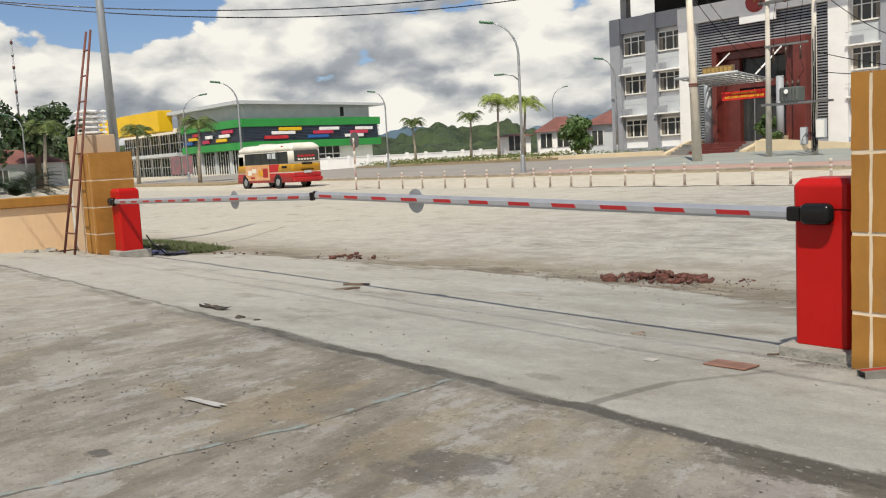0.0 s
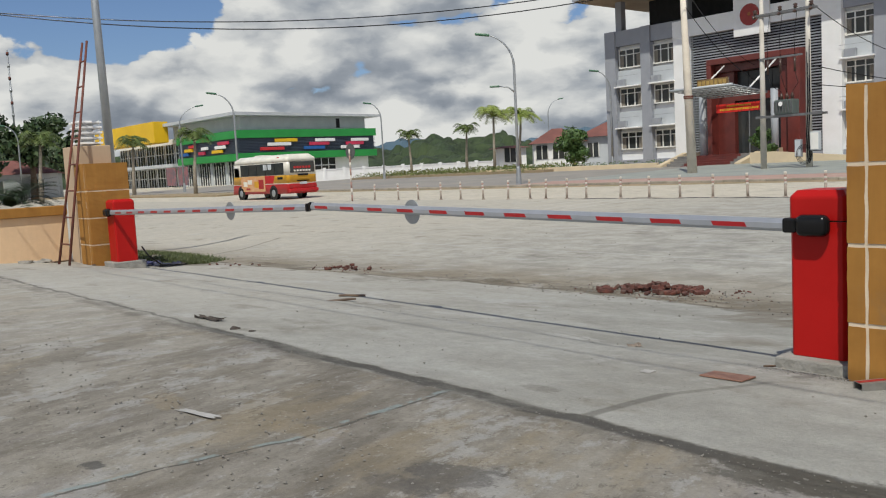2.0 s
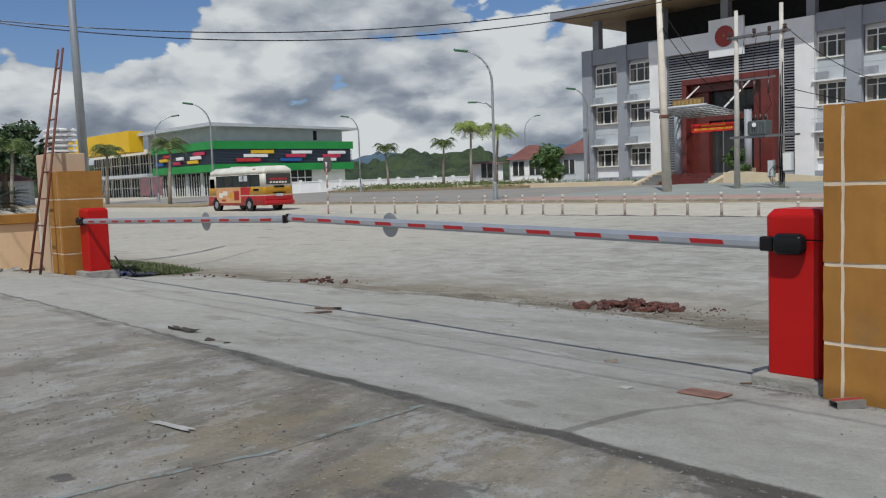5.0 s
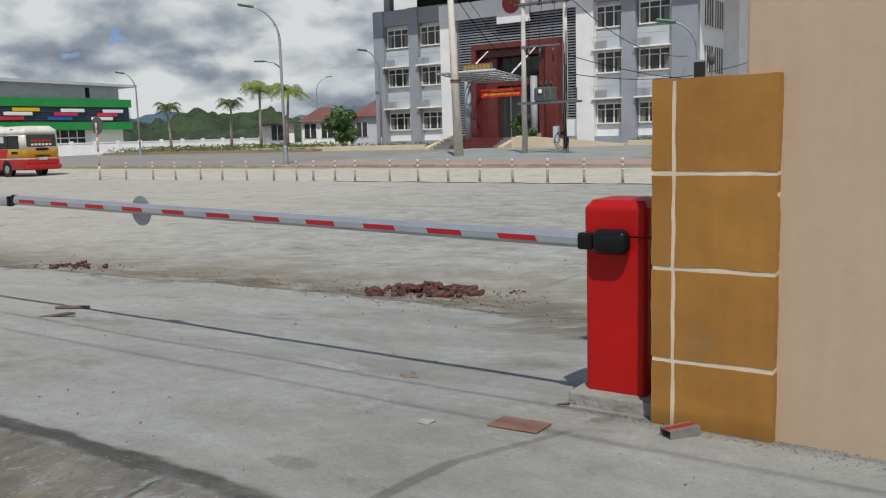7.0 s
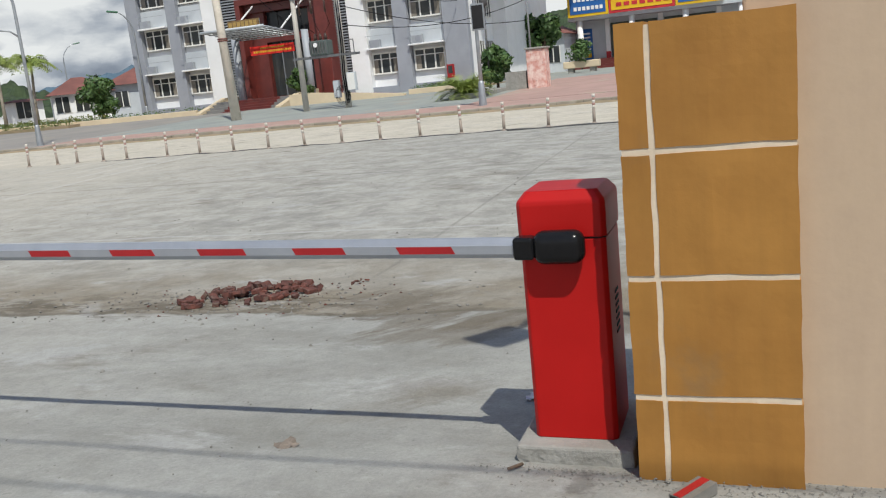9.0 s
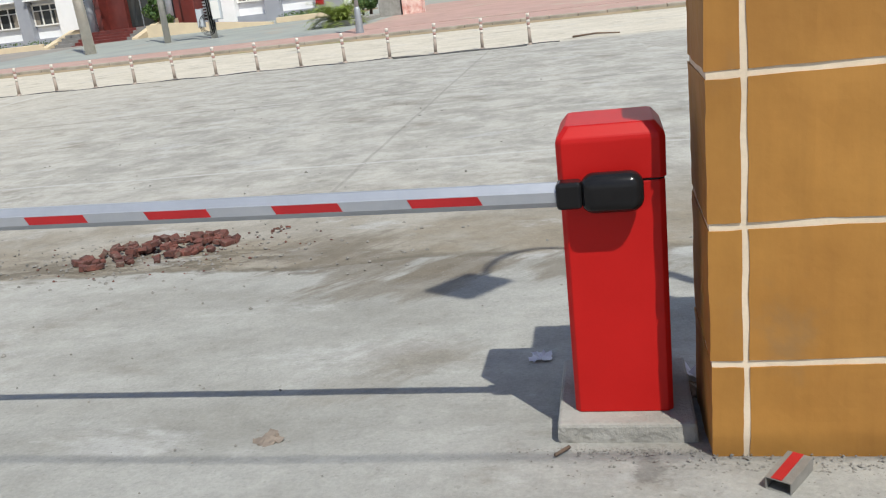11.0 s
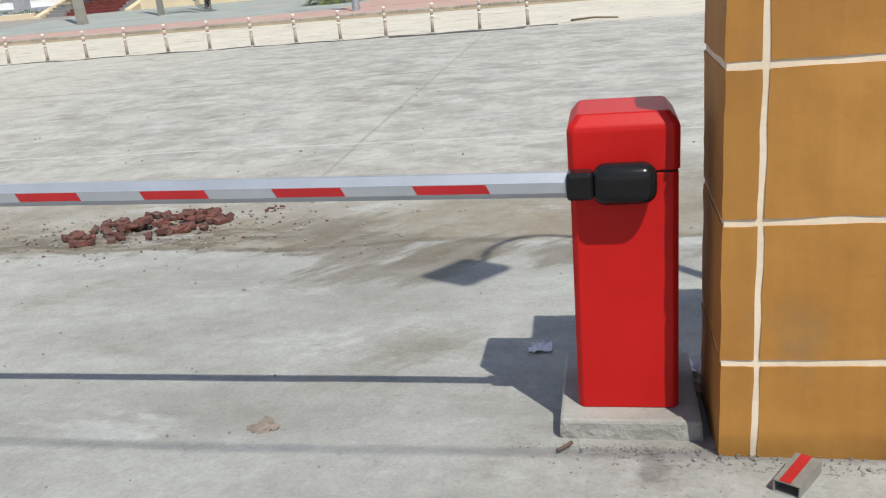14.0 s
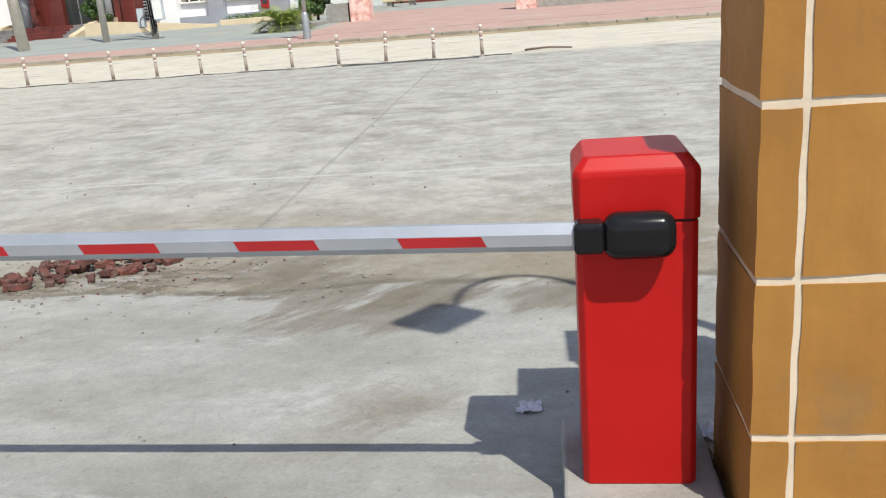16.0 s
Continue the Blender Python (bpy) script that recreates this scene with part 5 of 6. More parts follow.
def boundary_wall():
    th = thing("boundary_wall", (0, 0, 0), "low white boundary wall with capped piers", "wall", kind="structure")
    a, b = Vector((48.2, 83.3, 0)), Vector((74.0, 74.0, 0))
    n = 12
    d = (b - a) / n
    ang = math.degrees(math.atan2(d.y, d.x))
    for k in range(n):
        p = a + d * k
        bm = box((0.15, -0.1, -0.4), (d.length - 0.15, 0.1, 1.45))
        o = part("wall_panel", bm, M_WHITE, th)
        o.matrix_basis = pose(p.x, p.y, 0.15, 0, 0, ang)
        o = part("coping", box((0.15, -0.16, 1.452), (d.length - 0.15, 0.16, 1.55)), M_WHITE, th)
        o.matrix_basis = pose(p.x, p.y, 0.15, 0, 0, ang)
        o = part("pier", box((-0.148, -0.2, -0.4), (0.148, 0.2, 1.7)), M_WHITE, th)
        o.matrix_basis = pose(p.x, p.y, 0.15, 0, 0, ang)


boundary_wall()


def house(x, y, z, w, d, h, rh, rz, label, wall=None, windows=2):
    """Small hipped-roof house; w along its local y (front faces local -x)."""
    th = thing("house", (x, y, z), label, "house", "", rz)
    part("wall", box((-d / 2, -w / 2, -0.6), (d / 2, w / 2, h)), wall or M_PANEL, th)
    bm = bmesh.new()
    o = 0.5
    base = [bm.verts.new(p) for p in ((-d / 2 - o, -w / 2 - o, h), (d / 2 + o, -w / 2 - o, h), (d / 2 + o, w / 2 + o, h), (-d / 2 - o, w / 2 + o, h))]
    r = max(w - d, 0.4) / 2
    rg = [bm.verts.new((0, -r, h + rh)), bm.verts.new((0, r, h + rh))]
    for f in ((base[0], base[1], rg[0]), (base[1], base[2], rg[1], rg[0]), (base[2], base[3], rg[1]), (base[3], base[0], rg[0], rg[1]), base[::-1]):
        bm.faces.new(f)
    bmesh.ops.recalc_face_normals(bm, faces=bm.faces[:])
    part("roof", bm, M_ROOF_RED, th, "faded red tiled hip roof")
    for k in range(windows):
        yy = -w / 2 + (k + 0.5) * w / windows
        win = part("window", box((-d / 2 - 0.06, yy - 0.6, 0.9), (-d / 2 - 0.001, yy + 0.6, 2.3)), M_GLASS, th)
        for q in (-0.6, 0.0, 0.6):
            part("frame", box((-d / 2 - 0.11, yy + q - 0.04, 0.9), (-d / 2 - 0.061, yy + q + 0.04, 2.3)), M_FRAME, win)
    return th


house(67.5, 60.8, 0.6, 5.0, 4.0, 2.5, 1.5, 45, "white gate house with a faded red hip roof", M_WHITE, 3)
house(72.0, 55.2, 0.6, 8.0, 6.0, 2.9, 2.0, 20, "low house with red roof behind the round tree", M_PANEL, 3)
house(62.4, 62.6, 0.5, 3.2, 2.0, 2.3, 0.25, 45, "small white wall and shed beside the gate house", M_WHITE, 1)
house(82.0, 21.5, 0.6, 8.0, 7.0, 3.3, 2.0, 0, "long cream house with dark red tiled roof", M_PANEL, 4)
house(24.0, 118.0, 0.0, 22.0, 8.0, 3.0, 1.8, 70, "long low house with red roof behind the trees", M_PANEL, 5)


# ---- restaurant on the far side of the square ----
def restaurant():
    X = 84.0
    th = thing("restaurant", (0, 0, 0), "single storey restaurant with large blue and yellow signboards", "building")
    part("wall", box((X, 2.0, -0.2), (X + 8, 17.4, 5.4)), M_PANEL, th)
    part("fascia", box((X - 2.6, 1.5, 4.9), (X + 8, 17.6, 5.2)), M_PANEL, th)
    for y in (16.6, 12.0, 7.4, 2.8):
        part("column", tube([(X - 2.2, y, 0.2), (X - 2.2, y, 4.9)], [0.28, 0.26], 14), M_WHITE, th)
    M_SHUTTER = surface("dark_roller_shutter", (0.075, 0.095, 0.08), None, 1, 10, 0.6, bump=0.0)
    for y0, y1 in ((10.0, 14.2), (5.0, 9.4)):
        sh = part("shutter", box((X - 0.06, y0, 1.43), (X - 0.001, y1, 4.5)), M_SHUTTER, th, "dark green grey roller shutter")
        for k in range(12):
            part("slat", box((X - 0.085, y0 + 0.03, 1.5 + k * 0.25), (X - 0.061, y1 - 0.03, 1.68 + k * 0.25)), M_SHUTTER, sh)
    for y in (14.45, 9.7, 4.7):
        part("pier", box((X - 0.3, y - 0.2, 1.43), (X - 0.002, y + 0.2, 4.88)), M_WHITE, th)
        part("pier_foot", box((X - 0.32, y - 0.22, 1.421), (X - 0.301, y + 0.22, 2.0)), BLOCK["r"], th)
    part("poster", box((X - 0.08, 15.9, 1.4), (X - 0.001, 16.9, 4.2)), BLOCK["b"], th, "narrow blue poster")
    part("poster_print", box((X - 0.10, 16.05, 1.6), (X - 0.081, 16.75, 2.0)), M_YELLOW, th)
    for k in range(5):
        part("poster_print", box((X - 0.10, 16.1, 2.3 + k * 0.35), (X - 0.081, 16.7, 2.45 + k * 0.35)), M_WHITE, th)
    for y0, y1, edge, face, ink in ((13.9, 17.5, M_YELLOW, BLOCK["b"], M_WHITE), (8.2, 13.85, BLOCK["r"], M_YELLOW, BLOCK["r"]), (4.2, 8.15, M_YELLOW, BLOCK["b"], M_WHITE)):
        s = part("signboard", box((X - 2.9, y0, 5.21), (X - 2.65, y1, 7.6), 0.02), edge, th, "painted signboard with bars for lettering")
        part("sign_face", box((X - 2.94, y0 + 0.22, 5.45), (X - 2.901, y1 - 0.22, 7.4)), face, s)
        for r, z, hh in ((0, 6.5, 0.55), (1, 5.75, 0.32)):
            n = 7
            for k in range(n):
                L = (y1 - y0 - 0.9) / n
                part("letter_bar", box((X - 2.97, y0 + 0.45 + k * L, z), (X - 2.941, y0 + 0.45 + k * L + L * 0.7, z + hh)), ink, s)
    for k in range(6):
        part("step", box((X - 6.0 + k * 0.5, 5.5, -0.2), (X - 2.7, 14.6, 0.65 + 0.15 * k)), M_STONE_RED, th)
    part("terrace", box((X - 2.699, 2.0, -0.2), (X - 0.002, 17.4, 1.42)), M_STONE_RED, th)


restaurant()
for px, py in ((46.7, 12.6), (46.9, 4.4)):
    pp = thing("stone_gate_pillar", (px, py, ground_z(px) + 0.13), "square pillar clad in pink rubble stone", "gate pillar", "pink stone pillars")
    part("shaft", box((-0.5, -0.5, -0.3), (0.5, 0.5, 1.95), 0.03), M_PINKSTONE, pp)
    part("cap", box((-0.57, -0.57, 1.952), (0.57, 0.57, 2.05), 0.02), M_PLINTH, pp)
for a, b, yb in ((13.2, 14.35, 46.6), (-6.0, 3.8, 46.9)):
    single("garden_wall", box((yb - 0.2, a, 0.0), (yb + 0.25, b, 1.25), 0.02), M_PLINTH, "grey rendered low garden wall", "wall", "garden walls")
single("raised_planter", box((41.5, 14.3, 0.0), (47.5, 15.85, 0.50), 0.03), M_PLINTH, "dark concrete planter with shrubs", "planter")


# ---- hills ----
def hills(name, r0, r1, ridge, mat, nr, na, bump, label):
    bm = bmesh.new()
    rows = []
    for i in range(nr + 1):
        f = i / nr
        r = r0 + (r1 - r0) * f
        row = []
        for j in range(na + 1):
            az = radians(-25 + 150 * j / na)
            top = ridge(math.degrees(az))
            z = -2 + top * (math.sin(f * math.pi * 0.5) ** 1.3)
            p = Vector((r * math.sin(az), r * math.cos(az), 0))
            z += bump * (noise.fractal(p * 0.035, 1.0, 2.0, 5) * 2.2 + 1.3 * noise.noise(p * 0.22)) * min(1, f * 5)
            row.append(bm.verts.new((p.x, p.y, z)))
        rows.append(row)
    for a, b in zip(rows, rows[1:]):
        for j in range(na):
            bm.faces.new((a[j], a[j + 1], b[j + 1], b[j]))
    return single(name, bm, mat, label, "hill", kind="structure")


def ridge_near(az):
    return 13 + 3 * math.sin(az * 0.21 + 0.6) + 2.5 * math.sin(az * 0.47) + 1.2 * math.sin(az * 1.3) + 16 * max(0, min(1, (az - 66) / 14)) + 6 * max(0, min(1, (24 - az) / 10))


def ridge_far(az):
    return 46 + 7 * math.sin(az * 0.33 + 1.2) + 5 * math.sin(az * 0.71) + 3 * math.sin(az * 1.5) + 34 * math.exp(-((az - 51) / 3.0) ** 2)


M_FOREST = surface("forest_hill", (0.034, 0.058, 0.024), (0.062, 0.090, 0.036), 0.06, 0.5, 0.95, bump=0.0, vary=0.35, spots=(0.016, 0.026, 0.012), spot_scale=0.12, spot_cut=(0.45, 0.6))
# the far ridge's blue is distance haze baked into the base colour
M_FARHILL = surface("haze_tinted_hill", (0.09, 0.15, 0.20), (0.07, 0.12, 0.16), 0.004, 0.03, 1.0, bump=0.0, vary=0.1)
hills("hillside", 210, 420, ridge_near, M_FOREST, 40, 700, 2.2, "wooded green hills behind the town")
hills("backdrop", 1300, 1800, ridge_far, M_FARHILL, 8, 300, 6.0, "distant mountains with blue haze put into their colour")


# ---- trees ----
M_TRUNK = surface("pale_palm_trunk", (0.36, 0.32, 0.26), (0.26, 0.22, 0.17), 4, 20, 0.9, bump=0.3)


def palm(h, spread, seed, label, mat):
    rr = random.Random(seed)
    th = thing("palm_tree", (0, 0, 0), label, "palm tree", "palm trees")
    lean = rr.uniform(-0.25, 0.25)
    part("trunk", tube([(0, 0, -0.3), (lean * 0.2, 0, h * 0.4), (lean, 0, h * 0.8), (lean * 1.2, 0, h)], [0.19, 0.13, 0.11, 0.09], 10), M_TRUNK, th)
    bm = bmesh.new()
    top = Vector((lean * 1.2, 0, h))
    for k in range(26):
        a = 2 * math.pi * k / 26 + rr.uniform(-0.2, 0.2)
        rise = rr.uniform(0.5, 2.5)
        L = spread * rr.uniform(0.75, 1.1) * (1.0 - 0.12 * rise)
        pts = []
        for q in range(8):
            s = q / 7
            out = L * s
            up_ = L * (rise * s - (0.6 + rise * 0.62) * s * s)
            pts.append(top + Vector((math.cos(a) * out, math.sin(a) * out, up_)))
        side = Vector((-math.sin(a), math.cos(a), 0))
        for q in range(7):
            for half in (0, 0.5):
                p = pts[q].lerp(pts[q + 1], half)
                d = (pts[q + 1] - pts[q]).normalized()
                wl = spread * 0.26 * math.sin(math.pi * (0.12 + 0.85 * (q + half) / 7)) * rr.uniform(0.8, 1.2)
                for sg_ in (-1, 1):
                    tip = p + side * sg_ * wl + d * wl * 0.55 + Vector((0, 0, -wl * rr.uniform(0.15, 0.6)))
                    wv = d * (L / 22)
                    bm.faces.new([bm.verts.new(v) for v in (p - wv * 0.5, p + wv, tip)])
    part("crown", bm, mat, th)
    return th


pa = palm(4.2, 2.1, 1, "palm tree with drooping dark green fronds", M_PALM_DARK)
pb = palm(5.2, 2.6, 2, "palm tree with drooping yellow green fronds", M_PALM)
for base, x, y, s in ((pa, 56.2, 70.9, 0.9), (pa, 60.6, 67.2, 0.95), (pb, 59.2, 61.6, 1.0), (pb, 57.6, 56.6, 0.92), (pa, 33.4, 73.3, 1.15), (pa, 34.0, 89.3, 1.2), (pa, 15.0, 82.0, 1.45), (pa, 11.0, 76.0, 1.5), (pa, 19.5, 92.0, 1.55), (pa, 24.0, 86.0, 1.3), (pa, 7.0, 84.0, 1.3)):
    c = copy_thing(base, pose(x, y, ground_z(x) + (0.3 if x > 52 else 0.0), 0, 0, (x * 37) % 360))
    c.scale = (s, s, s)
for base in (pa, pb):
    for o in (base, *base.children_recursive):
        bpy.data.objects.remove(o)


def broad_tree(x, y, z, h, r, seed, label, n=2600, leaf=0.22, mat=None, trunk=0.3):
    rr = random.Random(seed)
    th = thing("tree", (x, y, z), label, "tree")
    tb = bmesh.new()
    add_tube(tb, [(0, 0, -0.2), (0.05, 0, h * trunk), (0.02, 0.05, h * 0.75)], [0.045 * h, 0.03 * h, 0.01 * h], 8)
    blobs = []
    for k in range(11):
        a = rr.uniform(0, 2 * math.pi)
        rad = rr.uniform(0.1, 0.75) * r
        c = Vector((math.cos(a) * rad, math.sin(a) * rad, h * rr.uniform(trunk + 0.12, 0.88)))
        blobs.append((c, r * rr.uniform(0.32, 0.55)))
        add_tube(tb, [(0.03, 0, h * (trunk + 0.05)), tuple(c * 0.6 + Vector((0, 0, h * 0.15))), tuple(c)], [0.02 * h, 0.012 * h, 0.005 * h], 5)
    part("trunk", tb, M_WOOD, th)
    bm = bmesh.new()
    for k in range(n):
        c, br = rr.choice(blobs)
        d = Vector((rr.gauss(0, 1), rr.gauss(0, 1), rr.gauss(0, 1))).normalized()
        p = c + d * br * (0.55 + 0.45 * rr.random())
        u = (d + Vector((rr.gauss(0, 0.6), rr.gauss(0, 0.6), rr.gauss(0, 0.6)))).normalized()
        w = u.cross(Vector((rr.gauss(0, 1), rr.gauss(0, 1), rr.gauss(0, 1)))).normalized()
        v = u.cross(w)
        s = leaf * rr.uniform(0.6, 1.3)
        bm.faces.new([bm.verts.new(p + q) for q in (w * s, v * s * 0.5, -w * s, -v * s * 0.5)])
    part("crown", bm, mat or M_LEAF, th)
    return th


broad_tree(57.0, 49.6, 0.6, 3.3, 1.55, 5, "dark green rounded tree beside the office building", 3000, 0.16, None, 0.2)
broad_tree(72.0, 18.0, 0.6, 5.0, 1.6, 6, "leafy green tree beyond the office building", 2600, 0.26)
broad_tree(47.6, 15.1, 0.5, 2.3, 1.15, 7, "bushy green shrub tree in the planter", 2200, 0.16, None, 0.15)
broad_tree(66.0, 13.8, 1.0, 2.0, 1.1, 9, "sparse flowering shrub before the restaurant", 900, 0.16, None, 0.25)
for i, (x, y, h, r) in enumerate(((6, 96, 8, 4), (14, 100, 9, 4.5), (22, 104, 8, 4), (30, 110, 8.5, 4), (-2, 90, 8, 4), (38, 120, 7.5, 4), (1, 104, 10, 5), (-12, 100, 10, 5), (10, 112, 10, 5), (26, 122, 10, 5))):
    broad_tree(x, y, 0, h * 1.25, r, 20 + i, "broad dark green roadside tree", 1900, 0.42, M_LEAF_DARK)


def spiky_plant(x, y, z, n, L, seed, label, mat, name="palm_shrub"):
    rr = random.Random(seed)
    bm = bmesh.new()
    for k in range(n):
        a = rr.uniform(0, 2 * math.pi)
        rise = rr.uniform(0.3, 1.3)
        prev = None
        side = Vector((-math.sin(a), math.cos(a), 0))
        for q in range(7):
            s = q / 6
            p = Vector((math.cos(a) * L * s, math.sin(a) * L * s, L * (rise * s - 0.75 * s * s)))
            if prev is not None:
                d = (p - prev).normalized()
                for e in range(3):
                    b0 = prev.lerp(p, e / 3)
                    wl = L * 0.20 * math.sin(math.pi * (0.1 + 0.85 * s))
                    for sg_ in (-1, 1):
                        tip = b0 + side * sg_ * wl + d * wl * 0.7 + Vector((0, 0, wl * 0.15))
                        bm.faces.new([bm.verts.new(v) for v in (b0, b0 + d * L * 0.03, tip)])
            prev = p
    return single(name, bm, mat, label, "plant", at=(x, y, z))


spiky_plant(42.4, 15.35, 0.45, 80, 1.75, 31, "yellow green spiky shrub in the concrete planter", M_PALM)
spiky_plant(42.0, 14.9, 0.45, 60, 1.25, 32, "yellow green spiky shrub in the concrete planter", M_PALM)
for i, y in enumerate((50.5, 53.5, 58.0, 63.0)):
    spiky_plant(53.5, y, 0.6, 18, 0.6, 40 + i, "small green plant in the earth bed", M_LEAF)

mast = thing("radio_mast", (100.5, 387.5, 12), "slim lattice radio mast on the hill", "mast")
part("lattice", tube([(0, 0, 0), (0, 0, 46)], [0.45, 0.3], 4), M_STEEL, mast)
for k in range(9):
    part("ring", tube([(0, 0, 4 + k * 5), (0, 0, 5.2 + k * 5)], [0.55, 0.55], 6), (M_RUST, M_STEEL)[k % 2], mast)


def trough(x, y, seed):
    th = thing("plant_trough", (x, y, ground_z(x) + 0.12), "pale stone trough on two feet with a small tree", "plant trough", "plant troughs")
    part("bowl", box((-0.5, -1.3, 0.35), (0.5, 1.3, 0.85), 0.06, 2), M_CREAM, th)
    for s in (-0.8, 0.8):
        part("foot", box((-0.35, s - 0.2, -0.1), (0.35, s + 0.2, 0.348)), M_PLINTH, th)


trough(66.0, 13.8, 1)
trough(66.0, 5.6, 2)
broad_tree(66.0, 5.6, 1.0, 2.2, 1.1, 15, "small leafy tree in a stone trough", 900, 0.16, None, 0.25)

# low dry plants on the long bed
bedp = bmesh.new()
rb = random.Random(91)
for k in range(3600):
    p = Vector((rb.uniform(52.1, 58.4), rb.uniform(48.7, 75.8), 0))
    p.z = ground_z(p.x) + 0.29 + rb.random() ** 2 * 0.42
    d = Vector((rb.gauss(0, 1), rb.gauss(0, 1), rb.gauss(0.5, 1))).normalized() * rb.uniform(0.10, 0.26)
    s = d.cross(Vector((rb.gauss(0, 1), rb.gauss(0, 1), rb.gauss(0, 1)))).normalized() * 0.07
    bedp.faces.new([bedp.verts.new(q) for q in (p, p + d * 0.5 + s, p + d, p + d * 0.5 - s)])
single("low_planting", bedp, M_GRASS, "low dry green planting in the earth bed", "planting", kind="stuff")
broad_tree(55.6, 31.4, 0.85, 2.4, 0.75, 61, "leafy potted bush beside the entrance", 900, 0.13, None, 0.15)
broad_tree(54.2, 29.9, 0.5, 1.1, 0.6, 62, "low bush beside the entrance ramp", 500, 0.12, None, 0.1)

# ---- far end of the gate ----
block_pillar(4.90, 5.60, 15.20, 15.76, 15.31, 1.66)
plain_pillar(4.97, 5.55, 15.765, 16.50, 1.98)
lantern(5.27, 16.1, 1.98)
M_PEACH = surface("peach_render", (0.78, 0.55, 0.34), (0.70, 0.49, 0.31), 1.3, 18, 0.85, bump=0.12, vary=0.05, streak=0.06)
fw = thing("flank_wall", (0, 16.7, 0), "low beige rendered wall with an ochre coping", "wall", kind="structure")
part("wall_face", box((-8, -0.1, -0.3), (4.965, 0.1, 0.80), 0.004), M_PEACH, fw)
part("coping", box((-8, -0.16, 0.803), (4.966, 0.16, 0.97), 0.01), M_ORANGE, fw, "ochre painted coping")
single("planting_bed", box((-8, 16.81, -0.2), (4.9, 19.4, 0.70)), M_DIRT, "raised earth bed behind the flank wall", "planting bed", kind="structure")
M_CYCAD = leaf_material("cycad_fronds", (0.016, 0.036, 0.012), (0.035, 0.065, 0.02))
spiky_plant(4.35, 17.7, 0.98, 70, 0.95, 51, "dark green cycad with arching feathery fronds", M_CYCAD, "cycad")
spiky_plant(2.9, 18.2, 0.72, 40, 1.0, 52, "dark green cycad with arching feathery fronds", M_CYCAD, "cycad")

ld = thing("ladder", (4.52, 15.5, 0.0), "tall rusty iron ladder leaning against the gate pillar", "ladder")
fa, fb = Vector((0, -0.27, 0.0)), Vector((0, 0.27, 0.0))
ta, tb_ = Vector((0.84, 0.42, 3.78)), Vector((0.84, 0.65, 3.78))
for p, q in ((fa, ta), (fb, tb_)):
    part("rail", tube([p, q], [0.022, 0.020], 8), M_RUST, ld)
for k in range(8):
    f = 0.09 + k * 0.117
    part("rung", tube([fa.lerp(ta, f), fb.lerp(tb_, f)], [0.014, 0.014], 7), M_RUST, ld)

mp = thing("lamp_mast", (6.72, 19.0, -0.2), "tall galvanised lamp mast behind the gate pillar", "lamp mast")
part("shaft", tube([(0, 0, -0.1), (-0.12, 0, 9.5)], [0.10, 0.06], 14), M_STEEL, mp)
part("base_flange", tube([(0, 0, -0.1), (0, 0, 0.05)], [0.2, 0.2], 14), M_STEEL, mp)

yl = thing("yard_lamp", (5.1, 1.12, 0.0), "yard lamp on a curved steel pole behind the pillar", "lamp")
arc = [(0, 0, -0.1), (0, 0, 4.74)] + [(-0.32 * (1 - math.cos(a)) * 1.32, 0.21 * (1 - math.cos(a)) * 1.32, 4.74 + 0.95 * math.sin(a)) for a in np.linspace(0.2, 2.5, 11)]
part("pole", tube(arc, [0.045] * 2 + [0.024] * 11, 10), M_STEEL, yl)
hd = box((-0.06, -0.19, -0.05), (0.38, 0.19, 0.05), 0.045, 2)
hd.transform(Matrix.Translation(arc[-1]) @ Matrix.Rotation(math.atan2(0.21, -0.32), 4, "Z"))
part("lamp_head", hd, M_STEEL, yl)


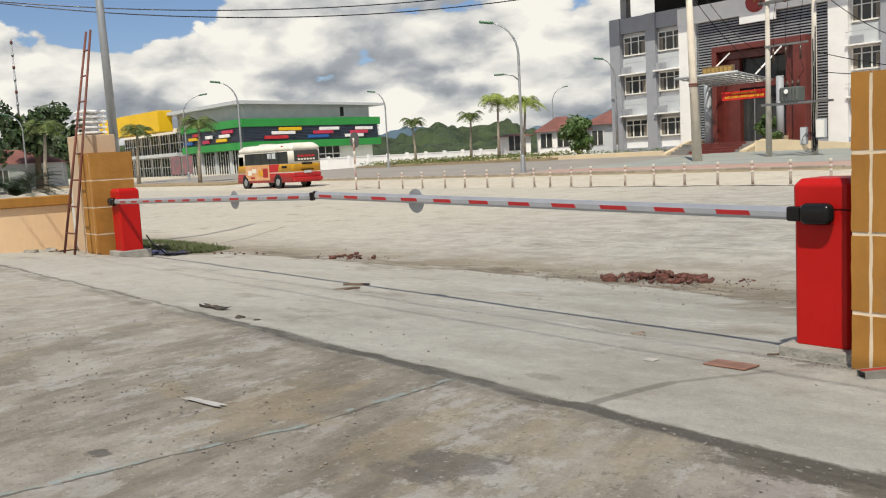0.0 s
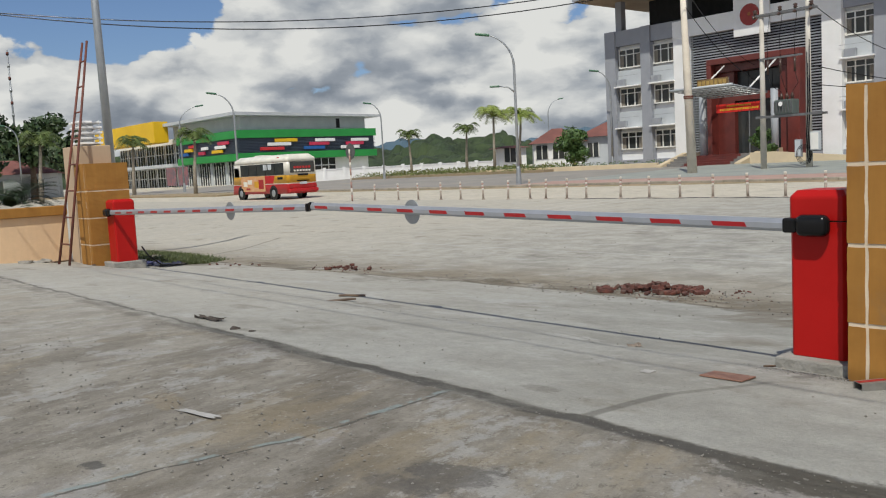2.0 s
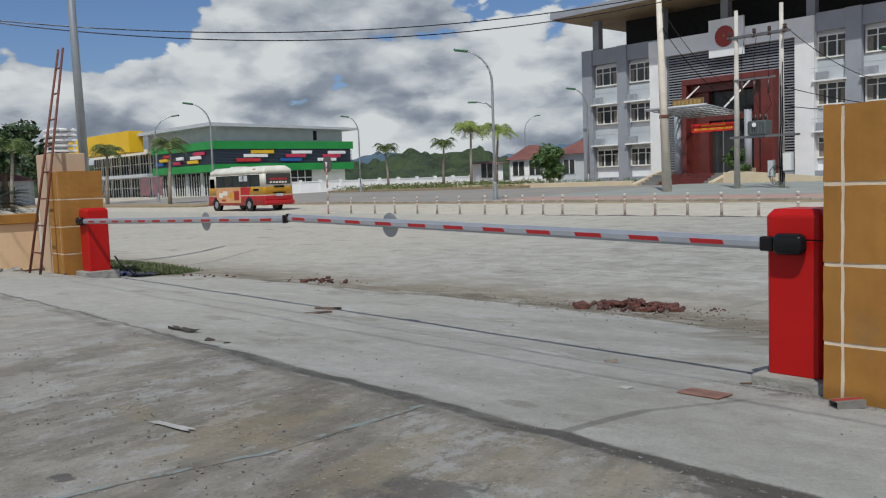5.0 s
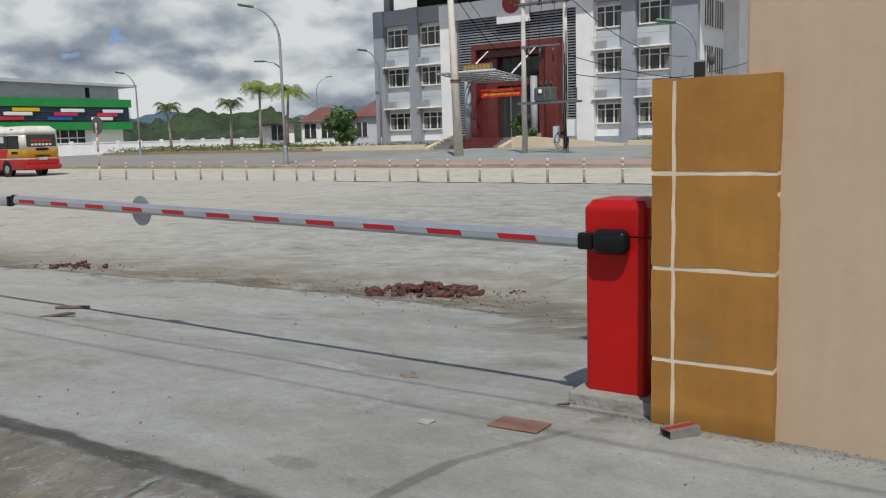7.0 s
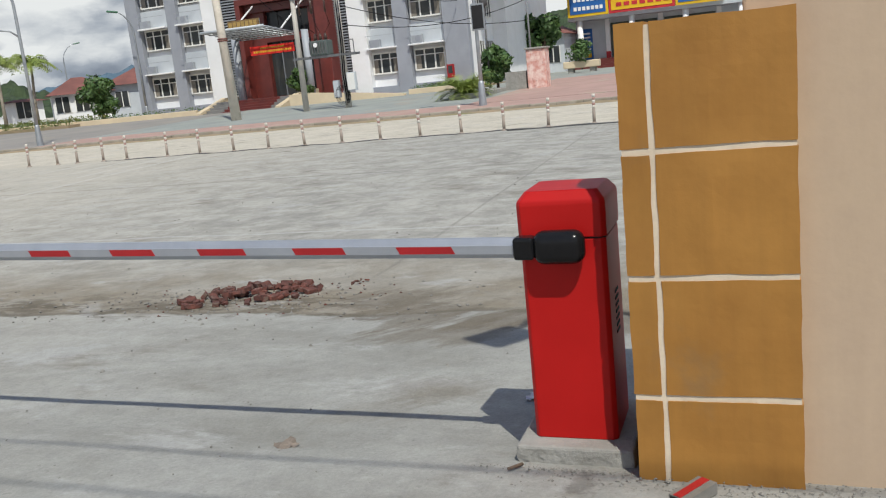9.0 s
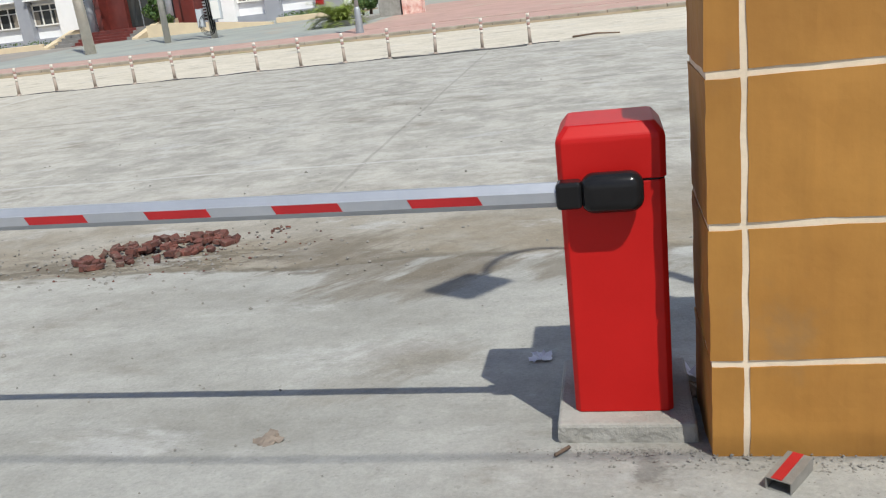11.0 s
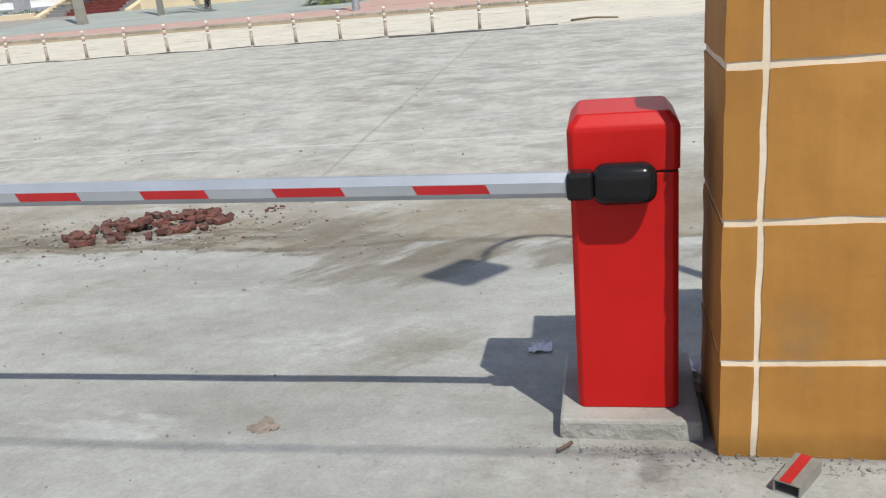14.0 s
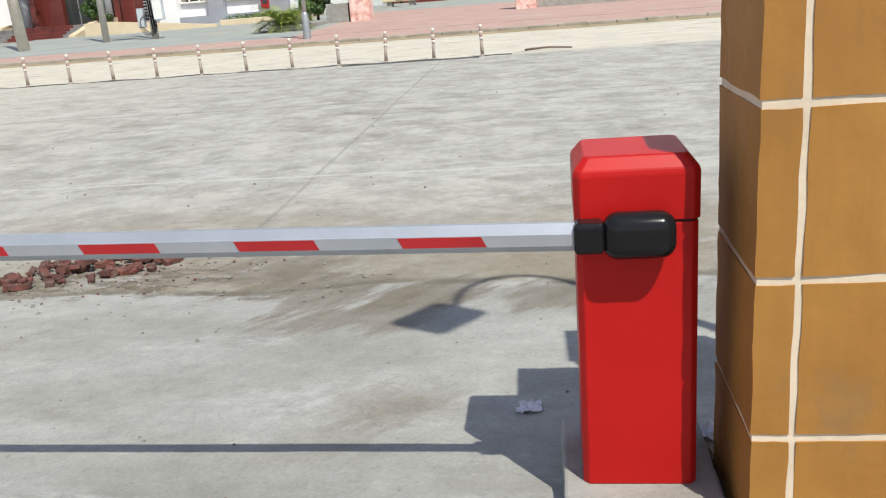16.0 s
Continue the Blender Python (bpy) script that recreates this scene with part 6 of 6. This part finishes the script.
# ---- minibus ----
def minibus(x, y, z):
    th = thing("minibus", (x, y, z), "red yellow and white minibus on the road", "minibus")
    W, L = 2.03, 7.1
    hw = W / 2
    M_BR = surface("bus_red", (0.50, 0.015, 0.02), None, 1, 15, 0.3, bump=0)
    M_BY = surface("bus_yellow", (0.70, 0.36, 0.02), None, 1, 15, 0.3, bump=0)
    M_BW = surface("bus_white", (0.78, 0.75, 0.66), None, 1, 15, 0.3, bump=0)

    def shell(z0, z1, z2, inset, mat, name, y_in=0.0, label=""):
        bm = bmesh.new()
        rings = []
        for zz, ins in ((z0, 0.0), (z1, 0.0), (z2, inset)):
            r = 0.22
            ring = []
            for cx, cy, a0 in ((hw - r, L / 2 - r, 0), (-hw + r, L / 2 - r, 90), (-hw + r, -L / 2 + r, 180), (hw - r, -L / 2 + r, 270)):
                for k in range(5):
                    a = radians(a0 + k * 22.5)
                    px, py = cx + r * math.cos(a), cy + r * math.sin(a)
                    sx = (hw - ins) / hw
                    front = 1 - (y_in * (zz - 0.35) / 2.3 if py > 0 else 0.03 * (zz - 0.35)) / (L / 2)
                    ring.append(bm.verts.new((px * sx, py * front * (1 - ins * 0.4 / (L / 2)), zz)))
            rings.append(ring)
        n = len(rings[0])
        for a, b in zip(rings, rings[1:]):
            for k in range(n):
                f = bm.faces.new((a[k], a[(k + 1) % n], b[(k + 1) % n], b[k]))
                f.smooth = True
        bm.faces.new(rings[0][::-1])
        bm.faces.new(rings[-1])
        return part(name, bm, mat, th, label)

    shell(0.34, 0.86, 0.90, 0.0, M_BR, "lower_body", 0.5, "red lower body")
    shell(0.901, 0.95, 0.955, 0.0, M_BW, "white_line", 0.5)
    shell(0.956, 1.40, 1.42, 0.0, M_BY, "waist_band", 0.5, "yellow waist band")
    shell(1.421, 2.17, 2.2, 0.06, M_BW, "upper_body", 0.5, "white upper body")
    shell(2.201, 2.42, 2.64, 0.34, M_BW, "roof", 0.55, "white rounded roof")
    for s in (-1, 1):
        part("window_band", box((s * (hw - 0.02) - 0.03, -L / 2 + 0.42, 1.44), (s * (hw - 0.02) + 0.03, L / 2 - 1.35, 2.16), 0.02), M_GLASS, th, "dark tinted side glass")
        for k in range(1, 5):
            y0 = -L / 2 + 0.42 + k * 1.07
            part("window_post", box((s * (hw + 0.012) - 0.004, y0 - 0.025, 1.45), (s * (hw + 0.012) + 0.004, y0 + 0.025, 2.15)), M_BLACK, th)
        for k in range(2):
            part("window_poster", box((s * (hw + 0.012) - 0.003, -L / 2 + 1.85 + k * 0.55, 1.78), (s * (hw + 0.012) + 0.003, -L / 2 + 2.27 + k * 0.55, 2.1)), M_PANEL, th, "pale sheet behind the glass")
        part("cab_window", box((s * (hw - 0.03) - 0.03, L / 2 - 1.15, 1.40), (s * (hw - 0.03) + 0.04, L / 2 - 0.5, 2.02), 0.02), M_GLASS, th)
        part("red_stripe", prism([(-L / 2 + 1.75, 0.96), (-L / 2 + 2.7, 0.96), (-L / 2 + 2.7, 1.42), (-L / 2 + 1.5, 1.42)], s * (hw + 0.003) - 0.004, s * (hw + 0.003) + 0.004, "x"), M_BR, th)
        part("roof_stripe", prism([(-L / 2 + 1.45, 2.17), (-L / 2 + 1.85, 2.17), (-L / 2 + 1.15, 2.5), (-L / 2 + 0.95, 2.5)], s * (hw - 0.06) - 0.03, s * (hw - 0.06) + 0.03, "x"), M_BR, th)
        ad = part("advert_panel", box((s * (hw + 0.004) - 0.004, -L / 2 + 2.72, 0.50), (s * (hw + 0.004) + 0.004, -L / 2 + 5.75, 1.40)), surface("advert_print", (0.66, 0.40, 0.22), (0.58, 0.26, 0.10), 2.2, 9, 0.5), th, "orange printed advert panel")
        for a, b, c, d, m in ((2.9, 3.5, 0.66, 1.22, M_TAPE), (3.52, 4.05, 0.75, 1.12, M_BY), (4.35, 4.9, 0.95, 1.22, M_BW), (4.95, 5.45, 0.82, 1.12, M_BW), (4.6, 5.1, 0.6, 0.72, M_TAPE)):
            part("advert_shape", box((s * (hw + 0.013) - 0.003, -L / 2 + a, c), (s * (hw + 0.013) + 0.003, -L / 2 + b, d), 0.002), m, ad)
        part("number_bar", box((s * (hw + 0.004) - 0.004, -L / 2 + 0.6, 1.18), (s * (hw + 0.004) + 0.004, -L / 2 + 1.2, 1.32)), M_BLACK, th)
        for yy in (L / 2 - 1.3, -L / 2 + 1.75):
            wh = part("wheel", tube([(s * (hw - 0.26), yy, 0.37), (s * (hw + 0.01), yy, 0.37)], [0.37, 0.37], 22), M_BLACK, th)
            part("rim", tube([(s * (hw + 0.011), yy, 0.37), (s * (hw + 0.03), yy, 0.37)], [0.22, 0.18], 16), M_STEEL, wh)
            part("wheel_arch", tube([(s * (hw - 0.02), yy, 0.40), (s * (hw + 0.004), yy, 0.40)], [0.46, 0.46], 22), M_DARK, th)
        part("mirror", box((s * (hw + 0.2) - 0.05, L / 2 - 0.35, 1.5), (s * (hw + 0.2) + 0.05, L / 2 - 0.3, 1.85), 0.01), M_BLACK, th)
        part("tail_light", box((s * 0.82 - 0.1, -L / 2 - 0.02, 0.65), (s * 0.82 + 0.1, -L / 2 + 0.02, 0.82), 0.01), M_TAPE, th)
    part("rear_window", box((-0.82, -L / 2 + 0.0, 1.55), (0.82, -L / 2 + 0.06, 2.18), 0.02), M_GLASS, th)
    for k in range(6):
        part("lettering_bar", box((-0.6 + k * 0.2, -L / 2 - 0.008, 1.8), (-0.46 + k * 0.2, -L / 2 - 0.001, 1.92)), M_BR, th)
        part("lettering_bar", box((-0.6 + k * 0.2, -L / 2 - 0.008, 1.62), (-0.46 + k * 0.2, -L / 2 - 0.001, 1.72)), M_BW, th)
    part("plate_bar", box((-0.24, -L / 2 - 0.03, 0.86), (0.24, -L / 2 - 0.001, 1.0)), M_PANEL, th)
    part("number_bar", box((-0.35, -L / 2 - 0.012, 1.36), (0.35, -L / 2 - 0.001, 1.47)), M_BLACK, th)
    part("rear_grille", box((-0.42, -L / 2 - 0.02, 1.03), (0.42, -L / 2 - 0.001, 1.09)), M_BLACK, th)
    part("bumper", box((-0.98, -L / 2 - 0.12, 0.40), (0.98, -L / 2 + 0.1, 0.62), 0.05, 2), M_BR, th)
    part("windscreen", box((-0.85, L / 2 - 0.34, 1.42), (0.85, L / 2 - 0.26, 2.1), 0.02), M_GLASS, th)
    part("roof_vent", box((-0.35, 0.6, 2.6), (0.35, 1.5, 2.72), 0.03), M_BW, th)


minibus(26.98, 48.1, ground_z(27.0))

bin_ = thing("litter_bin", (31.7, 61.4, 0.0), "orange plastic wheeled litter bin by the road", "litter bin")
bb = prism([(-0.28, -0.26), (0.28, -0.26), (0.28, 0.26), (-0.28, 0.26)], 0.0, 0.85, "z", 0.02)
for v in bb.verts:
    k = 0.8 + 0.2 * v.co.z / 0.85
    v.co.x, v.co.y = v.co.x * k, v.co.y * k
M_BIN = surface("orange_plastic", (0.60, 0.12, 0.02), None, 2, 15, 0.45, bump=0)
part("body", bb, M_BIN, bin_)
part("lid", box((-0.32, -0.30, 0.852), (0.32, 0.30, 0.95), 0.03, 2), M_BIN, bin_)
part("axle_wheel", tube([(0.25, -0.30, 0.08), (0.25, 0.30, 0.08)], [0.08, 0.08], 10), M_BLACK, bin_)


# ---- overhead wires ----
def wire(a, b, sag, r, label, n=28):
    a, b = Vector(a), Vector(b)
    pts = [a.lerp(b, k / n) - Vector((0, 0, sag * 4 * (k / n) * (1 - k / n))) for k in range(n + 1)]
    single("overhead_wire", tube(pts, r, 5), M_BLACK, label, "overhead wire", "overhead wires")


wire((41.5, 28.85, 11.0), (4.0, 53.0, 11.5), 2.0, 0.028, "black overhead power wire")
wire((41.5, 26.85, 10.6), (2.5, 51.5, 11.7), 2.6, 0.028, "black overhead power wire")
wire((41.5, 27.9, 10.2), (58.5, 33.5, 7.4), 0.6, 0.022, "sagging black service wire to the building")
wire((41.5, 27.9, 9.2), (44.0, 24.9, 4.8), 0.5, 0.022, "black service wire between the poles")
wire((44.0, 22.4, 8.9), (58.6, 20.5, 6.2), 1.0, 0.022, "sagging black service wire to the building")
wire((44.0, 22.4, 5.6), (60.0, 14.0, 4.6), 0.8, 0.022, "sagging black service wire over the square")
wire((44.0, 22.4, 4.6), (60.0, 14.0, 6.6), 1.1, 0.022, "sagging black service wire over the square")
wire((1.68, -14.0, 6.2), (1.68, 34.0, 6.2), 0.3, 0.011, "thin wire strung high along the yard")
wire((1.22, -14.0, 6.2), (1.30, 34.0, 6.2), 0.3, 0.009, "thin wire strung high along the yard")


# ---- rubble and litter on the ground ----
def brick_pile(cx, cy, n, lx, ly, rz, seed, label, size=1.0):
    rr = random.Random(seed)
    z0 = ground_z(cx)
    th = thing("brick_pile", (cx, cy, z0), label, "brick pile", "brick piles", rz)
    meshes = []
    for k in range(6):
        bm = box((-0.085 * rr.uniform(0.4, 1.0), -0.042, -0.028), (0.085 * rr.uniform(0.3, 1.0), 0.042, 0.028), 0.005)
        for v in bm.verts:
            v.co += 0.010 * noise.noise_vector(v.co * 14 + Vector((k * 5, 0, 0)))
        me = bpy.data.meshes.new("brick")
        bm.to_mesh(me)
        bm.free()
        me.materials.append(M_BRICK)
        meshes.append(me)
    for k in range(n):
        a, d = rr.uniform(0, 2 * math.pi), math.sqrt(rr.random())
        px, py = lx * d * math.cos(a), ly * d * math.sin(a)
        hgt = 0.018 * size + max(0, (1 - d) * 0.10) * rr.random()
        wx = cx + px * math.cos(radians(rz)) - py * math.sin(radians(rz))
        ob = new("brick", rr.choice(meshes))
        ob.parent = th
        ob.matrix_basis = pose(px, py, ground_z(wx) - z0 + hgt, rr.gauss(0, 14), rr.gauss(0, 14), rr.gauss(30, 60)) @ Matrix.Scale(size * rr.uniform(0.42, 0.86), 4)
    return th


brick_pile(8.62, 6.72, 120, 0.68, 0.45, -54, 3, "pile of broken red bricks on the muddy concrete")
brick_pile(7.85, 12.1, 22, 0.50, 0.20, -65, 4, "small scatter of broken red bricks on the concrete", 0.85)
brick_pile(9.2, 5.84, 6, 0.16, 0.10, 0, 5, "few brick fragments beside the larger pile", 0.4)
brick_pile(7.0, 13.9, 9, 0.8, 0.15, -60, 6, "few brick fragments along the gutter", 0.5)


def pebbles(name, spots, seed, mat, label):
    rr = random.Random(seed)
    vs, fs = [], []
    for (cx, cy, sx, sy, n, r0, r1) in spots:
        for k in range(n):
            x, y = rr.gauss(cx, sx), rr.gauss(cy, sy)
            r = rr.uniform(r0, r1)
            z = ground_z(x) + r * 0.3
            b = len(vs)
            for (ux, uy, uz) in ((1, 0, 0), (0, 1, 0), (-1, 0, 0), (0, -1, 0), (0.1, 0, 0.7), (0, 0.1, -0.7)):
                vs.append((x + ux * r * rr.uniform(0.7, 1.3), y + uy * r * rr.uniform(0.7, 1.3), z + uz * r * rr.uniform(0.7, 1.2)))
            for q in range(4):
                fs.append((b + q, b + (q + 1) % 4, b + 4))
                fs.append((b + (q + 1) % 4, b + q, b + 5))
    me = bpy.data.meshes.new(name)
    me.from_pydata(vs, [], fs)
    me.materials.append(mat)
    return tagged(new(name, me), label, "gravel", kind="stuff")


M_GRIT = surface("pale_gravel", (0.27, 0.255, 0.23), (0.17, 0.16, 0.14), 20, 90, 0.9, bump=0.1, vary=0.25)
pebbles("gravel", [(2.92, 2.0, 0.14, 1.6, 420, 0.0015, 0.0045), (2.85, 6.0, 0.2, 3.0, 200, 0.002, 0.006), (4.82, 2.2, 0.09, 0.45, 900, 0.0015, 0.006), (5.0, 2.93, 0.03, 0.16, 800, 0.0012, 0.005), (4.86, 2.55, 0.04, 0.2, 10, 0.005, 0.011),
                   (4.96, 2.93, 0.05, 0.18, 160, 0.002, 0.006), (5.08, 2.66, 0.06, 0.05, 90, 0.003, 0.009), (1.6, 3.5, 0.7, 1.8, 620, 0.0025, 0.010), (1.3, 6.0, 0.8, 1.6, 300, 0.003, 0.010), (5.0, 4.5, 1.4, 2.4, 260, 0.003, 0.010), (8.4, 6.6, 0.5, 0.9, 260, 0.006, 0.02), (8.3, 9.0, 0.4, 3.5, 220, 0.006, 0.02), (12, 8, 3, 5, 160, 0.006, 0.02)],
        12, M_GRIT, "loose pale gravel and cement crumbs on the concrete")
pebbles("brick_crumbs", [(8.5, 6.6, 0.35, 0.55, 130, 0.006, 0.018), (7.85, 12.1, 0.2, 0.4, 60, 0.006, 0.02)], 13, M_BRICK, "red brick crumbs around the piles")

tl = box((-0.09, -0.13, 0), (0.09, 0.13, 0.008), 0.002)
single("loose_tile", tl, M_TILE, "loose red floor tile lying on the concrete", "tile", at=pose(4.445, 3.175, ground_z(4.445) + 0.003, 0, 3.6, 4))

oc = thing("profile_offcut", (4.735, 2.485, ground_z(4.735) + 0.004), "short offcut of aluminium barrier profile with a red bar", "metal offcut", "", 58)
M_OLDALU = surface("dusty_aluminium", (0.30, 0.29, 0.27), (0.22, 0.21, 0.19), 8, 90, 0.55, metal=0.4, bump=0.05)
prf = bmesh.new()
for lo, hi in (((-0.045, -0.10, 0), (0.045, 0.10, 0.004)), ((-0.045, -0.10, 0.046), (0.045, 0.10, 0.05)), ((-0.045, -0.10, 0.004), (-0.041, 0.10, 0.046)), ((0.041, -0.10, 0.004), (0.045, 0.10, 0.046))):
    add_box(prf, [v * 0.86 for v in lo], [v * 0.86 for v in hi])
part("profile", prf, M_OLDALU, oc)
part("red_bar", box((-0.010, -0.085, 0.0433), (0.022, 0.085, 0.0448)), M_TAPE, oc)

for k, (x, y, L, w, rz) in enumerate(((5.07, 8.13, 0.40, 0.07, 3), (5.55, 8.59, 0.30, 0.04, -39), (4.75, 16.3, 0.6, 0.07, 40), (5.02, 15.4, 0.5, 0.05, 60), (6.25, 14.95, 0.34, 0.15, 20))):
    b = box((-L / 2, -w / 2, 0), (L / 2, w / 2, 0.02), 0.003)
    bmesh.ops.subdivide_edges(b, edges=b.edges[:], cuts=2, use_grid_fill=True)
    roughen(b, 0.006, 9, k)
    single("timber_scrap", b, M_WOOD, "weathered scrap of timber lying on the concrete", "timber scrap", "timber scraps", at=pose(x, y, ground_z(x) + 0.006, 0, 3, rz))
M_MUDLUMP = surface("dark_mud", (0.075, 0.06, 0.05), (0.05, 0.04, 0.034), 9, 60, 0.9, bump=0.3)
for k, (x, y, s) in enumerate(((3.20, 6.82, 0.035), (3.24, 6.61, 0.022), (4.15, 16.35, 0.10), (4.42, 16.35, 0.12), (4.985, 3.135, 0.018), (4.96, 2.60, 0.014))):
    b = bmesh.new()
    bmesh.ops.create_icosphere(b, subdivisions=2, radius=s, matrix=Matrix.Diagonal((1.3, 1, 0.35, 1)))
    roughen(b, s * 0.45, 1.2 / s, k)
    single("rubble_lump", b, M_MUDLUMP if k < 2 else M_PLINTH, "dark lump of mud and rubble on the concrete", "rubble", "rubble lumps", at=(x, y, ground_z(x) + s * 0.12))


def crumpled(x, y, s, seed, mat, label, name="paper_scrap", hgt=0.5):
    b = bmesh.new()
    bmesh.ops.create_grid(b, x_segments=7, y_segments=7, size=s)
    for v in b.verts:
        n = noise.noise_vector(v.co * (2.2 / s) + Vector((seed * 3.3, seed, 0)))
        v.co += Vector((n.x * s * 0.5, n.y * s * 0.4, abs(n.z) * s * hgt * 1.6))
    bmesh.ops.solidify(b, geom=b.faces[:], thickness=0.0015)
    return single(name, b, mat, label, "litter", at=pose(x, y, ground_z(x) + 0.006, 0, 0, seed * 47))


M_PAPER = surface("dirty_paper", (0.42, 0.41, 0.40), (0.32, 0.31, 0.29), 9, 40, 0.8, bump=0)
M_WHITEPAPER = surface("white_paper", (0.66, 0.66, 0.70), (0.52, 0.52, 0.57), 9, 40, 0.8, bump=0)
M_CARD = surface("brown_cardboard", (0.25, 0.205, 0.165), (0.15, 0.12, 0.095), 9, 40, 0.85, bump=0)
crumpled(5.08, 4.31, 0.048, 1, M_CARD, "crumpled scrap of brown card on the concrete", "card_scrap", 0.4)
crumpled(5.93, 3.33, 0.045, 2, M_WHITEPAPER, "crumpled scrap of white paper on the concrete")
chip = crumpled(1.77, 4.385, 0.07, 3, M_PAPER, "thin flat strip of pale grey plastic on the concrete", "plastic_scrap", 0.04)
chip.scale = (0.3, 2.0, 1.0)
chip.rotation_euler[2] = 0.2
crumpled(4.22, 3.57, 0.035, 4, M_PAPER, "small scrap of white paper on the concrete", "paper_scrap", 0.1)
crumpled(5.60, 2.75, 0.095, 5, M_WHITEPAPER, "white paper scrap wedged beside the pillar", "paper_scrap", 1.2)
crumpled(5.45, 2.735, 0.05, 6, M_CARD, "brown card scrap wedged beside the pillar", "card_scrap", 1.4)
strip_b = crumpled(3.31, 7.52, 0.14, 9, M_MUDLUMP, "torn dark strip of rubber on the concrete", "rubber_strip", 0.16)
strip_b.scale = (0.27, 1.25, 1.2)
strip_b.rotation_euler[2] = 0.1
M_BLUEBAG = surface("blue_plastic", (0.03, 0.18, 0.28), (0.05, 0.26, 0.36), 12, 40, 0.45, bump=0)
crumpled(4.80, 1.50, 0.07, 7, M_BLUEBAG, "crumpled blue plastic bag by the rendered pillar", "plastic_bag", 1.2)
M_CLOTH = surface("dark_blue_cloth", (0.022, 0.026, 0.05), (0.05, 0.055, 0.09), 12, 60, 0.9, bump=0.2)
crumpled(5.98, 14.85, 0.22, 8, M_CLOTH, "heap of dark blue cloth by the barrier plinth", "cloth_heap", 0.35)
M_LILAC = surface("pale_lilac_cloth", (0.36, 0.36, 0.52), (0.26, 0.26, 0.40), 12, 60, 0.9, bump=0.2)
crumpled(5.85, 15.12, 0.15, 11, M_LILAC, "crumpled pale lilac cloth by the barrier plinth", "cloth_heap", 0.6)
stick = tube([(4.95, 3.155, ground_z(4.95) + 0.016), (4.89, 3.20, ground_z(4.89) + 0.007)], [0.007, 0.006], 6)
single("wood_stick", stick, M_WOOD, "short broken stick beside the plinth", "stick")
twig = tube([(25.6, 3.9, ground_z(25.6) + 0.03), (25.75, 3.3, ground_z(25.7) + 0.05), (25.6, 2.7, ground_z(25.6) + 0.02)], [0.03, 0.025, 0.02], 6)
single("wood_stick", twig, M_WOOD, "long stick lying beyond the lane posts", "stick")

# grass beside the far barrier
M_LAWN = leaf_material("short_grass", (0.06, 0.09, 0.026), (0.12, 0.135, 0.05))
gr = bmesh.new()
rg_ = random.Random(77)
for k in range(9000):
    y = 14.9 + 4.6 * rg_.random() ** 1.2
    lo, hi = np.interp(y, (14.9, 16.8, 20), (6.35, 6.15, 7.0)), np.interp(y, (14.9, 15.6, 17.7, 20), (6.7, 7.4, 7.85, 7.5))
    x = rg_.uniform(lo, hi) + rg_.gauss(0, 0.10)
    if noise.noise(Vector((x * 2.2, y * 2.2, 0))) < -0.25:
        continue
    h = rg_.uniform(0.02, 0.075)
    a = rg_.uniform(0, 6.28)
    p = Vector((x, y, ground_z(x) - 0.005))
    w = Vector((math.cos(a), math.sin(a), 0)) * 0.011
    t_ = p + Vector((rg_.gauss(0, 0.03), rg_.gauss(0, 0.03), h))
    gr.faces.new([gr.verts.new(q) for q in (p - w, p + w, t_)])
single("grass_patch", gr, M_LAWN, "patch of short green grass beside the barrier", "grass", kind="stuff")
hose = tube([(5.5, 14.6, 0.25), (5.56, 14.5, 0.1), (5.75, 14.45, -0.08), (6.1, 14.7, -0.13), (6.5, 15.0, -0.17)], 0.014, 6)
single("loose_cable", hose, M_BLACK, "loose black cable from the barrier cabinet", "cable")
